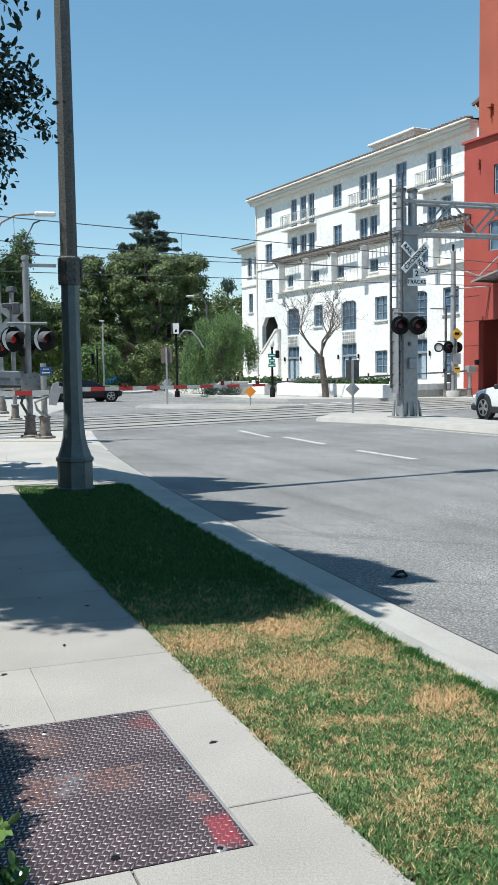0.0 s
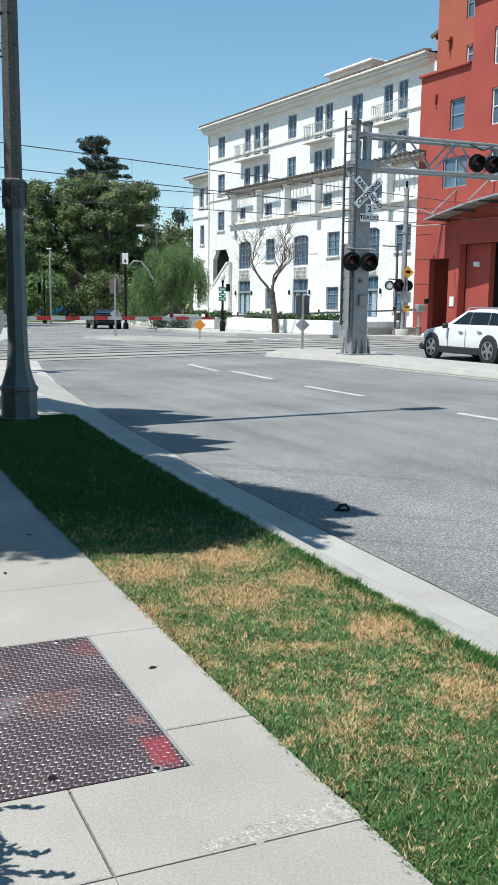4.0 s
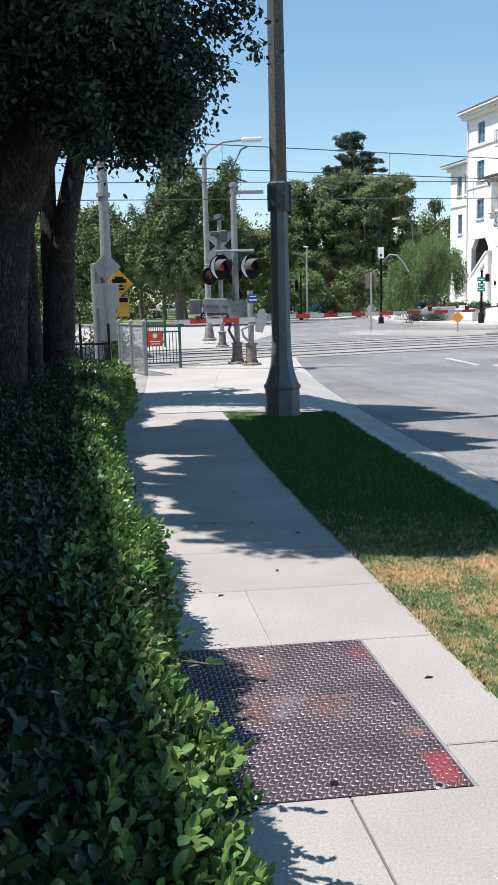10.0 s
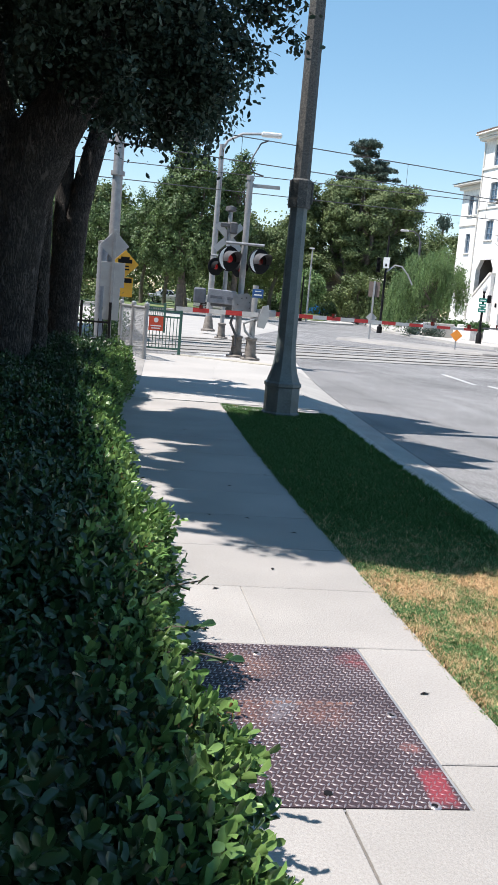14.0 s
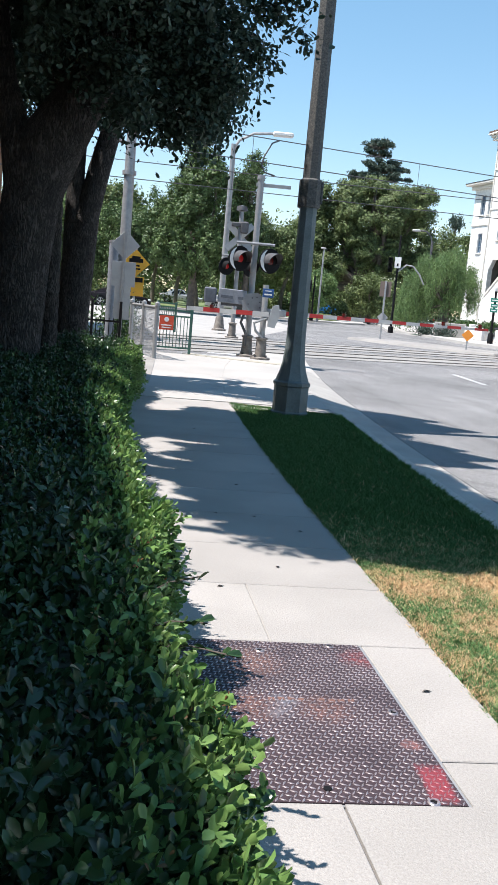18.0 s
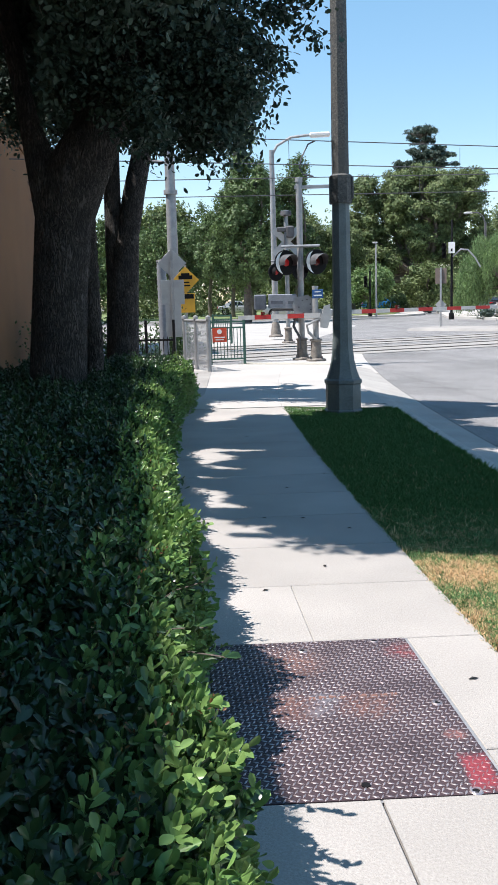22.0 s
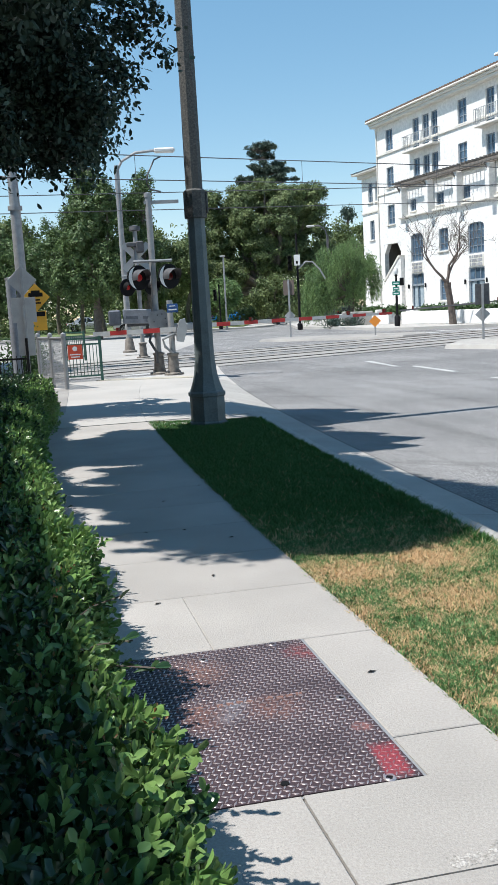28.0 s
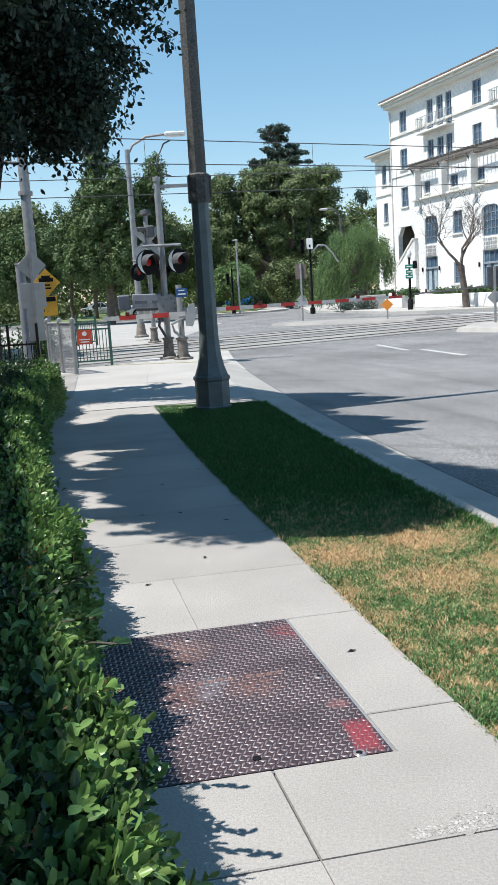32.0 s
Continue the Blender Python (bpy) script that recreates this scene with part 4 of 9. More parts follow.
median = tagged(part("median", island([(0.85, 27.2), (1.5, 29.6), (3.0, 29.9), (4.3, 27.6), (5.6, 23.6), (8.9, 16.4), (17.5, -1.0), (16.6, -1.6), (8.0, 14.2), (5.4, 18.7), (3.5, 23.2), (2.6, 25.2), (1.5, 26.4)], 0.0),
                      M["curb"], smooth=0), "raised pale concrete median island", "pavement", kind="structure")
tagged(part("median", island([(-6.4, 40.6), (-5.6, 42.6), (-3.0, 42.0), (0.6, 40.2), (1.2, 38.6), (0.0, 37.2), (-2.5, 38.0), (-5.2, 39.6)], -0.03),
                        M["panel"], smooth=0), "low concrete traffic island with small signs", "pavement", kind="structure")
# far pavements
tagged(part("pavement", MB().prism([(-6.5, 62.5), (-4.2, 58.0), (-0.9, 48.5), (0.8, 46.6), (4.0, 45.6), (9.0, 44.5), (13.5, 38), (25, 15), (45, 15), (45, 75), (-10, 90)], -0.2, 0.0),
                          M["apron"], smooth=0), "pale concrete pavement before the white building", "pavement", kind="structure")
tagged(part("pavement", MB().prism([(-68, 66), (-30, 69), (-15, 71.0), (-10.6, 72.5), (-9.6, 77), (-14, 109), (-68, 109)], -0.2, 0.0), M["apron"], smooth=0),
                  "pale pavement along the park", "pavement", kind="structure")
tagged(part("park_lawn", MB().prism([(-140, 68), (-30, 71), (-16, 73), (-12.0, 75), (-14.5, 105), (-40, 260), (-140, 260)], -0.2, 0.06), M["lawn"], smooth=0),
              "green park lawn beneath large trees", "grass", kind="structure")
tagged(part("pavement", island([(-8.7, 30.9), (-9.4, 29.9), (-12, 27.5), (-60, -5), (-60, 58), (-13, 58), (-10.3, 50), (-9.3, 38)], -0.1, 0.6), M["apron"], smooth=0),
                   "pale pavement beyond the tracks", "pavement", kind="structure")


# ---- buildings ----
FU, FN, FC = Vector((0.476, -0.88)).normalized(), Vector((-0.88, -0.476)).normalized(), Vector((-0.9, 70.0))
FYAW = heading(FU.x, FU.y)


def facade(s, o=0.0, z=0.0):
    """s along the street side of the white building towards the tracks, o out from it."""
    p = FC + FU * s + FN * o
    return pose(p.x, p.y, z, 0, 0, FYAW)


# in a facade's space x runs along it, -y faces the street
white_house = thing("white_building", facade(0), "four-storey white stucco apartment building with cornice and tiled eaves", "building")


def wall_with_holes(x0, x1, z0, z1, holes, thick=0.35, y=0.0):
    """A wall whose openings go through: one mesh of the cells between all edges of the holes."""
    xs = sorted({min(x1, max(x0, v)) for v in (x0, x1, *(h[0] for h in holes), *(h[1] for h in holes))})
    zs = sorted({min(z1, max(z0, v)) for v in (z0, z1, *(h[2] for h in holes), *(h[3] for h in holes))})
    nx, nz = len(xs) - 1, len(zs) - 1

    def solid(i, k):
        if not (0 <= i < nx and 0 <= k < nz):
            return False
        cx, cz = (xs[i] + xs[i + 1]) / 2, (zs[k] + zs[k + 1]) / 2
        return not any(h[0] < cx < h[1] and h[2] < cz < h[3] for h in holes)

    ids, vs, fs = {}, [], []

    def at_(i, k, b):
        if (i, k, b) not in ids:
            ids[i, k, b] = len(vs)
            vs.append((xs[i], y + b * thick, zs[k]))
        return ids[i, k, b]

    for i in range(nx):
        for k in range(nz):
            if not solid(i, k):
                continue
            fs += [(at_(i, k, 0), at_(i + 1, k, 0), at_(i + 1, k + 1, 0), at_(i, k + 1, 0)), (at_(i, k, 1), at_(i, k + 1, 1), at_(i + 1, k + 1, 1), at_(i + 1, k, 1))]
            for ok, a, b in ((solid(i - 1, k), (i, k + 1), (i, k)), (solid(i + 1, k), (i + 1, k), (i + 1, k + 1)), (solid(i, k - 1), (i, k), (i + 1, k)), (solid(i, k + 1), (i + 1, k + 1), (i, k + 1))):
                if not ok:
                    fs.append((at_(*b, 0), at_(*a, 0), at_(*a, 1), at_(*b, 1)))
    return MB().add(vs, fs)


def window(parent, h, cols=2, rows=3, mat="frame_blue", sill=True, y=0.0, pane="pane", fr=0.07, bar=0.035):
    """A window with frame, panes and glazing bars in the hole h = (x0, x1, z0, z1)."""
    x0, x1, z0, z1 = h
    w = tagged(new("window"), "")
    w.parent = parent
    mb = MB()
    yy = y + 0.12
    mb.box(((x0 + x1) / 2, yy, z1 - fr / 2), (x1 - x0, 0.08, fr)).box(((x0 + x1) / 2, yy, z0 + fr / 2), (x1 - x0, 0.08, fr))
    mb.box((x0 + fr / 2, yy, (z0 + z1) / 2), (fr, 0.08, z1 - z0 - 2 * fr)).box((x1 - fr / 2, yy, (z0 + z1) / 2), (fr, 0.08, z1 - z0 - 2 * fr))
    for i in range(1, cols):
        mb.box((x0 + (x1 - x0) * i / cols, yy + 0.003, (z0 + z1) / 2), (bar * (1.6 if cols == 2 else 1), 0.06, z1 - z0 - 2 * fr))
    for j in range(1, rows):
        mb.box(((x0 + x1) / 2, yy + 0.006, z0 + (z1 - z0) * j / rows), (x1 - x0 - 2 * fr, 0.05, bar))
    part("frame", mb, M[mat], w, smooth=0)
    part("pane", MB().box(((x0 + x1) / 2, yy + 0.03, (z0 + z1) / 2), (x1 - x0 - 0.02, 0.012, z1 - z0 - 0.02)), M[pane], w, smooth=0)
    if sill:
        part("sill", MB().box(((x0 + x1) / 2, y - 0.03, z0 - 0.05), (x1 - x0 + 0.16, 0.14, 0.09), ch=0.01), M["trim_cream"], w, smooth=0)
    return w


W4, W3, W2 = (12.1, 13.58), (9.55, 10.95), (6.92, 8.3)
LEN = 25.0
holes = []
wide = [(2.1, 3.1), (11.27, 12.25), (17.95, 18.97)]
for a, b in wide:
    holes += [(a, b, *W4, 2, 3), (a, b, *W3, 2, 3)]
holes.append((2.1, 3.1, *W2, 2, 3))
french = [(5.85, 6.65), (7.1, 7.9), (8.2, 8.95), (14.24, 15.1), (15.35, 16.1), (20.84, 21.62), (22.05, 22.85)]
for a, b in french:
    holes += [(a, b, 11.55, 13.58, 2, 4), (a, b, 9.3, 10.95, 2, 3)]
squares = [(5.3, 6.05), (8.6, 9.5), (11.7, 12.5), (15.3, 16.2), (18.6, 19.3), (20.3, 21.4)]
for a, b in squares:
    holes.append((a, b, 7.5, 8.3, 2, 2))
tall = [(5.2, 6.8), (12.15, 13.85), (19.3, 20.85)]
for a, b in tall:
    holes += [(a, b, 4.05, 5.95, 4, 4), (a, b, 0.85, 3.2, 3, 3)]
mids = [(8.8, 9.9), (15.85, 17.1), (22.2, 23.5)]
for a, b in mids:
    holes += [(a, b, 4.5, 5.95, 2, 3), (a, b, 1.25, 2.65, 2, 3)]
holes.append((1.45, 3.8, 0.0, 5.55, 0, 0))
part("wall", wall_with_holes(0.75, LEN, 0.0, 14.0, [h[:4] for h in holes]), M["white_stucco"], white_house, smooth=0)
for h in holes:
    if h[4]:
        window(white_house, h[:4], h[4], h[5], sill=h[3] - h[2] < 1.75)
part("end_wall", MB().box((0.93, 7.2, 7.0), (0.35, 13.7, 14.0)), M["white_stucco"], white_house, smooth=0)
part("back_wall", MB().box((12.9, 14.3, 7.0), (24.2, 0.35, 14.0)), M["white_stucco"], white_house, smooth=0)
# unlit rooms: their shade is put into the colour of slabs and core
part("floor_slab", MB().box((12.9, 7.3, 9.0), (23.8, 13.6, 0.2)).box((12.9, 7.3, 6.4), (23.8, 13.6, 0.2)).box((12.9, 7.3, 11.4), (23.8, 13.6, 0.2)), M["unlit_dark"], white_house, smooth=0)
part("core_wall", MB().box((12.9, 3.2, 7.0), (23.8, 0.2, 14.0)), M["unlit_dark"], white_house, smooth=0)
mb = MB()
for dz, o, h in ((14.06, 0.05, 0.2), (14.25, 0.14, 0.18), (14.40, 0.30, 0.12)):
    mb.box((12.71 - o / 2, 6.9 - o / 2, dz), (24.24 + o, 14.6 + o, h), ch=0.03)
part("cornice", mb, M["trim_cream"], white_house, smooth=0)
roof = part("roof", MB().add([(0.1, -0.45, 14.47), (24.83, -0.45, 14.47), (24.83, 3.0, 15.0), (0.1, 3.0, 15.0), (24.83, 14.6, 14.6), (0.1, 14.6, 14.6)], [(0, 1, 2, 3), (3, 2, 4, 5)]), M["tile"], white_house, smooth=0)
tile_me = MB().tube([(0, 0, 0), (0, 0.5, 0.066)], 0.11, 8).mesh("roof_tile", M["tile"])
for i in range(82):
    piece("roof_tile", tile_me, roof, pose(0.25 + 0.3 * i, -0.56, 14.54))
part("belt_course", MB().box((12.5, -0.04, 11.98), (23.4, 0.1, 0.16), ch=0.02).box((12.5, -0.03, 9.15), (23.4, 0.07, 0.1), ch=0.02), M["trim_cream"], white_house, smooth=0)
part("penthouse", MB().box((15.7, 3.2, 15.05), (4.2, 3.4, 1.4)), M["white_stucco"], white_house, smooth=0)
part("roof_curb", MB().box((12.9, 3.1, 14.95), (23.8, 0.2, 0.3)), M["trim_cream"], white_house, smooth=0)
part("penthouse_cap", MB().box((15.7, 3.2, 15.8), (4.7, 3.9, 0.16), ch=0.04), M["white_stucco"], white_house, smooth=0)
part("downpipe", MB().tube([(0.72, -0.06, 13.9), (0.80, -0.06, 13.4), (0.80, -0.06, 0.3)], 0.05, 8), M["trim_cream"], white_house)


def balcony(a, b, z=11.5):
    """A slab on brackets with a metal railing."""
    w = new("balcony")
    w.parent = white_house
    part("slab", MB().box(((a + b) / 2, -0.3, z - 0.06), (b - a, 0.6, 0.14), ch=0.03), M["trim_cream"], w, smooth=0)
    mb = MB()
    for zz in (0.12, 0.95):
        mb.box(((a + b) / 2, -0.57, z + zz), (b - a, 0.035, 0.035))
        for x in (a + 0.02, b - 0.02):
            mb.box((x, -0.29, z + zz), (0.035, 0.54, 0.035))
    part("rail", mb, M["sign_back"], w, smooth=0)
    bar = MB().box((0, 0, 0), (0.022, 0.022, 0.84)).mesh("baluster", M["sign_back"], 0)
    k = int((b - a) / 0.16)
    for i in range(k + 1):
        piece("baluster", bar, w, pose(a + 0.02 + (b - a - 0.04) * i / k, -0.57, z + 0.53))
    for x in (a + 0.02, b - 0.02):
        for i in range(1, 4):
            piece("baluster", bar, w, pose(x, -0.14 * i, z + 0.53))


for a, b in ((5.35, 9.2), (13.8, 16.35), (20.45, 23.0)):
    balcony(a, b)

# pergola terrace along the second floor
perg = tagged(new("pergola"), "")
perg.parent = white_house
for y in (-0.62, -0.12):
    part("beam", MB().box((14.65, y, 9.33), (20.7, 0.14, 0.18), ch=0.02), M["timber"], perg, "dark timber beam", smooth=0)
raft = MB().box((0, 0, 0), (0.09, 0.95, 0.13), ch=0.01).mesh("rafter", M["timber"], 0)
for i in range(52):
    piece("rafter", raft, perg, pose(4.4 + 0.4 * i, -0.42, 9.5))
post_me = MB().box((0, 0, 0), (0.42, 0.5, 2.1), ch=0.03).mesh("pier", M["white_stucco"], 0)
for i in range(6):
    piece("pier", post_me, perg, pose(4.75 + 3.4 * i, -0.27, 8.15))
    part("bracket", MB().tube([(4.75 + 3.4 * i, -0.5, 8.9), (4.75 + 3.4 * i, -0.72, 9.22)], 0.05, 6), M["timber"], perg)
part("sill_band", MB().box((14.4, -0.1, 7.2), (21.0, 0.22, 0.12), ch=0.02), M["trim_cream"], perg, smooth=0)

# spandrels with ornament between the tall windows
for a, b in tall:
    part("spandrel", MB().box(((a + b) / 2, 0.02, 3.62), (b - a - 0.1, 0.1, 0.75), ch=0.02), M["trim_cream"], white_house, smooth=0)
    w6 = (b - a - 0.3) / 6
    for i in range(6):
        for z, hh in ((3.86, 0.16), (3.62, 0.18), (3.38, 0.16)):
            part("ornament", MB().box((a + 0.15 + w6 * (i + 0.5), -0.045, z), (w6 * (0.8 if (i + int(z * 10)) % 3 else 0.45), 0.03, hh), ch=0.008), M["ornament"], white_house, smooth=0)
    for x, s in ((a, 1), (b, -1)):
        part("arch_corner", MB().prism([(x, 5.96), (x, 5.74), (x + s * 0.1, 5.84), (x + s * 0.3, 5.92), (x + s * 0.55, 5.96)][::s], 0.0, 0.1, pose(0, 0.1, 0, 90)), M["white_stucco"], white_house, smooth=0)
    part("transom", MB().box(((a + b) / 2, 0.06, 2.42), (b - a, 0.1, 0.14), ch=0.01), M["frame_blue"], white_house, smooth=0)
    for x in (a + (b - a) * 0.27, a + (b - a) * 0.73):
        part("door_leaf", MB().box((x, 0.115, 1.6), (0.1 + (b - a) * 0.2, 0.05, 1.45), ch=0.01), M["door_pale"], white_house, "pale door leaf, glass reflections put into its colour", smooth=0)
for x in (4.9, 7.1, 11.85, 14.15, 19.0, 21.15):
    part("sconce", MB().box((x, -0.08, 2.35), (0.09, 0.12, 0.3), ch=0.03), M["black"], white_house, smooth=0)
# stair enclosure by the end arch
part("arch_back", MB().box((2.62, 1.6, 2.9), (2.4, 0.1, 5.6)), M["shaded_niche"], white_house, smooth=0)
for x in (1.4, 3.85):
    part("arch_cheek", MB().box((x, 0.95, 2.9), (0.1, 1.2, 5.6)), M["shaded_niche"], white_house, smooth=0)
for x, d in ((1.45, 0.5), (3.8, -0.5)):
    tri = [(x, 5.56), (x, 4.85), (x + d, 5.56)]
    part("arch_frame", MB().prism(tri if d > 0 else [tri[0], tri[2], tri[1]], -0.02, 0.3, pose(0, 0.32, 0, 90)), M["white_stucco"], white_house, smooth=0)
part("stair_wall", MB().prism([(1.95, 0.0), (4.25, 0.0), (4.25, 4.5), (4.0, 4.5), (1.95, 2.95)], 0.03, 0.28, pose(0, 0.0, 0, 90)), M["white_stucco"], white_house, smooth=0)
part("stair_coping", MB().prism([(1.85, 2.82), (4.02, 4.46), (4.3, 4.46), (4.3, 4.6), (3.95, 4.6), (1.85, 3.0)], 0.0, 0.34, pose(0, 0.0, 0, 90)), M["trim_cream"], white_house, smooth=0)

# lower wing beyond the corner
wing = thing("white_building_wing", facade(-0.2, -0.4), "lower white stucco wing with a hipped tile roof", "building")
wing_holes = [(-3.55, -2.85, 9.2, 10.7), (-2.4, -1.7, 9.2, 10.7), (-3.4, -2.7, 6.3, 7.8)]
part("wall", wall_with_holes(-4.6, 0.95, 0, 11.2, wing_holes, y=1.2), M["white_stucco"], wing, smooth=0)
for h in wing_holes:
    window(wing, h, 2, 3, y=1.2)
part("core_wall", MB().box((-1.9, 4.0, 5.6), (5.0, 0.2, 11.0)), M["unlit_dark"], wing, smooth=0)
part("end_wall", MB().box((-4.45, 6.0, 5.6), (0.3, 9.2, 11.2)), M["white_stucco"], wing, smooth=0)
part("belt_course", MB().box((-1.85, 1.16, 8.45), (5.5, 0.1, 0.15), ch=0.02), M["trim_cream"], wing, smooth=0)
part("cornice", MB().box((-1.85, 5.8, 11.3), (5.9, 9.8, 0.3), ch=0.05), M["trim_cream"], wing, smooth=0)
part("eave", MB().box((-1.85, 5.7, 11.54), (6.5, 10.4, 0.18), ch=0.04), M["trim_cream"], wing, smooth=0)
part("roof", MB().add([(-5.2, 0.45, 11.64), (1.4, 0.45, 11.64), (1.4, 11.0, 11.64), (-5.2, 11.0, 11.64), (-2.2, 4.0, 12.6), (-2.2, 8, 12.6)], [(0, 1, 4), (1, 2, 5, 4), (2, 3, 5), (3, 0, 4, 5)]), M["tile"], wing, smooth=0)

# planter walls and steps before the white building
planter_specs = [(4.0, 6.9, "planter_wall"), (8.45, 12.8, "planter_wall"), (14.35, 25.0, "planter_wall")]
for a, b, nm in planter_specs:
    p = thing(nm, facade(0), "long white rendered planter wall with a clipped hedge", "planter", "planters before the white building")
    part("wall", MB().box(((a + b) / 2, -6.1, 0.36), (b - a, 0.3, 0.72), ch=0.03).box(((a + b) / 2, -1.6, 0.36), (b - a, 0.3, 0.72), ch=0.03).box((a + 0.15, -3.85, 0.355), (0.3, 4.2, 0.71), ch=0.03).box((b - 0.15, -3.85, 0.355), (0.3, 4.2, 0.71), ch=0.03), M["white_stucco"], p, smooth=0)
    part("earth", MB().box(((a + b) / 2, -3.85, 0.35), (b - a - 0.6, 4.2, 0.6)), M["soil"], p, smooth=0)
for a in (7.67, 13.57):
    st = thing("entry_steps", facade(0), "short flight of pale concrete entry steps", "steps", "entry steps")
    for i in range(5):
        part("step", MB().box((a, -5.6 + 0.32 * i, 0.09 + 0.09 * 2 * i / 2), (1.5, 0.36, 0.18 * (i + 1)), ch=0.01), M["apron"], st, smooth=0)
terrace = tagged(part("terrace", MB().box((12.5, -2.0, 0.2), (25, 4.0, 0.36), facade(0)), M["apron"], smooth=0), "raised entry terrace of pale concrete", "pavement", kind="structure")

# red building
red_house = thing("red_building", facade(24.3, 0.35), "tall red stucco building with stepped orange tower and white windows", "building")
r_holes = [(2.2, 3.2, 10.25, 11.75, 1, 2), (5.0, 6.7, 12.85, 14.55, 2, 2), (5.0, 6.7, 10.1, 11.8, 2, 2), (1.85, 3.55, 7.45, 8.95, 2, 2), (5.1, 6.7, 7.45, 8.95, 2, 2),
           (9.4, 11.0, 12.85, 14.55, 2, 2), (9.4, 11.0, 10.1, 11.8, 2, 2), (9.4, 11.0, 7.45, 8.95, 2, 2)]
part("wall", wall_with_holes(0, 13, 5.8, 13.2, [h[:4] for h in r_holes] ), M["red_stucco"], red_house, smooth=0)
part("upper_wall", wall_with_holes(3.6, 13, 13.2, 16.1, [h[:4] for h in r_holes]), M["red_stucco"], red_house, smooth=0)
part("lower_wall", wall_with_holes(0, 2.7, 0, 5.8, [(1.15, 2.7, 0, 3.95)]), M["red_stucco"], red_house, smooth=0)
part("parapet", MB().box((1.75, 0.1, 13.27), (3.6, 0.55, 0.14), ch=0.02).box((8.3, 0.1, 16.17), (9.5, 0.55, 0.14), ch=0.02), M["red_stucco"], red_house, smooth=0)
part("end_wall", MB().box((0.15, 6.0, 6.6), (0.3, 11.2, 13.2)), M["red_stucco"], red_house, smooth=0)
part("tower", wall_with_holes(0.55, 8.0, 13.2, 21.0, [(2.65, 3.1, 13.45, 14.35), (2.55, 3.4, 15.6, 17.8)], y=0.5), M["orange_stucco"], red_house, smooth=0)
part("tower_side", MB().box((0.7, 5.8, 17.1), (0.3, 9.8, 7.8)), M["orange_stucco"], red_house, smooth=0)
part("core_wall", MB().box((6.5, 2.4, 8), (12.6, 0.2, 16)).box((6.5, 2.0, 13.0), (12.6, 3.4, 0.15)), M["unlit_dark"], red_house, smooth=0)
for h in r_holes:
    window(red_house, h[:4], h[4], h[5], mat="frame_white" if h[0] > 4 else "frame_blue", bar=0.06, sill=False)
window(red_house, (2.65, 3.1, 13.45, 14.35), 1, 2, y=0.5, mat="frame_white", sill=False)
window(red_house, (2.55, 3.4, 15.6, 17.8), 2, 3, y=0.5, mat="frame_blue", sill=False)
part("eave_end", MB().prism([(-0.15, 15.35), (0.55, 15.55), (0.55, 15.75), (-0.2, 15.5)], -0.35, 0.35, pose(0, 1.0, 0, 90)), M["tile"], red_house, "end of a tiled eave")
part("downpipe", MB().tube([(0.05, 0.7, 15.35), (0.2, 0.7, 15.1), (0.42, 0.7, 14.9), (0.42, 0.7, 14.5)], 0.05, 8), M["steel"], red_house)
part("pier", MB().box((3.05, 0.12, 2.9), (0.75, 0.5, 5.8), ch=0.03), M["red_stucco"], red_house, smooth=0)
part("porch_lintel", MB().box((8.2, 0.05, 5.2), (9.6, 0.35, 1.2), ch=0.03), M["red_stucco"], red_house, smooth=0)
part("porch_wall", MB().box((4.2, 0.6, 2.3), (1.6, 0.35, 4.6)), M["red_stucco"], red_house, smooth=0)
# porch and entry depths near-black, their shade put into the colour
part("porch_back", MB().box((8.2, 3.6, 2.6), (10.0, 0.3, 5.2)), M["unlit_dark"], red_house, smooth=0)
part("porch_ceiling", MB().box((8.2, 1.9, 4.75), (10.0, 3.6, 0.12)), M["unlit_dark"], red_house, smooth=0)
part("porch_door", MB().box((7.4, 3.4, 1.2), (2.0, 0.08, 2.4)), M["pane"], red_house, smooth=0)
part("porch_pier", MB().box((11.6, 0.1, 2.9), (1.4, 0.9, 5.8), ch=0.03), M["red_stucco"], red_house, smooth=0)
part("entry_back", MB().box((2.0, 2.2, 2.0), (1.7, 0.2, 4.0)), M["unlit_dark"], red_house, smooth=0)
for zz in (1.35, 2.65, 3.95, 5.25):
    part("groove", MB().box((0.58, -0.004, zz), (1.14, 0.012, 0.02)), M["unlit_dark"], red_house, smooth=0)
canopy = part("canopy", MB().add([(2.2 + 11 * i / 12, y, 5.75 + 0.85 * math.sin(math.pi / 2 * min(1.0, i / 7)) + dz) for i in range(13) for y, dz in ((-1.5, 0), (0.0, 0.15), (0.0, 0.24), (-1.5, 0.09))],
              [(i * 4 + a, i * 4 + (a + 1) % 4, i * 4 + 4 + (a + 1) % 4, i * 4 + 4 + a) for i in range(12) for a in range(4)] + [(0, 3, 2, 1), (48, 49, 50, 51)]), M["steel"], red_house, "curved grey metal canopy")
mb = MB()
for i in range(7):
    mb.box((2.5 + 1.7 * i, -0.75, 5.83 + 0.85 * math.sin(math.pi / 2 * min(1.0, (0.3 + 1.8 * i) / 7)) - 0.06), (0.1, 1.45, 0.12))
part("canopy_rib", mb, M["steel_dark"], red_house, smooth=0)
part("canopy_tie", MB().tube([(2.9, 0, 7.3), (2.5, -1.35, 6.0)], 0.035, 6), M["steel"], red_house)
part("canopy_tie", MB().tube([(5.5, 0, 7.8), (5.1, -1.35, 6.5)], 0.035, 6), M["steel"], red_house)
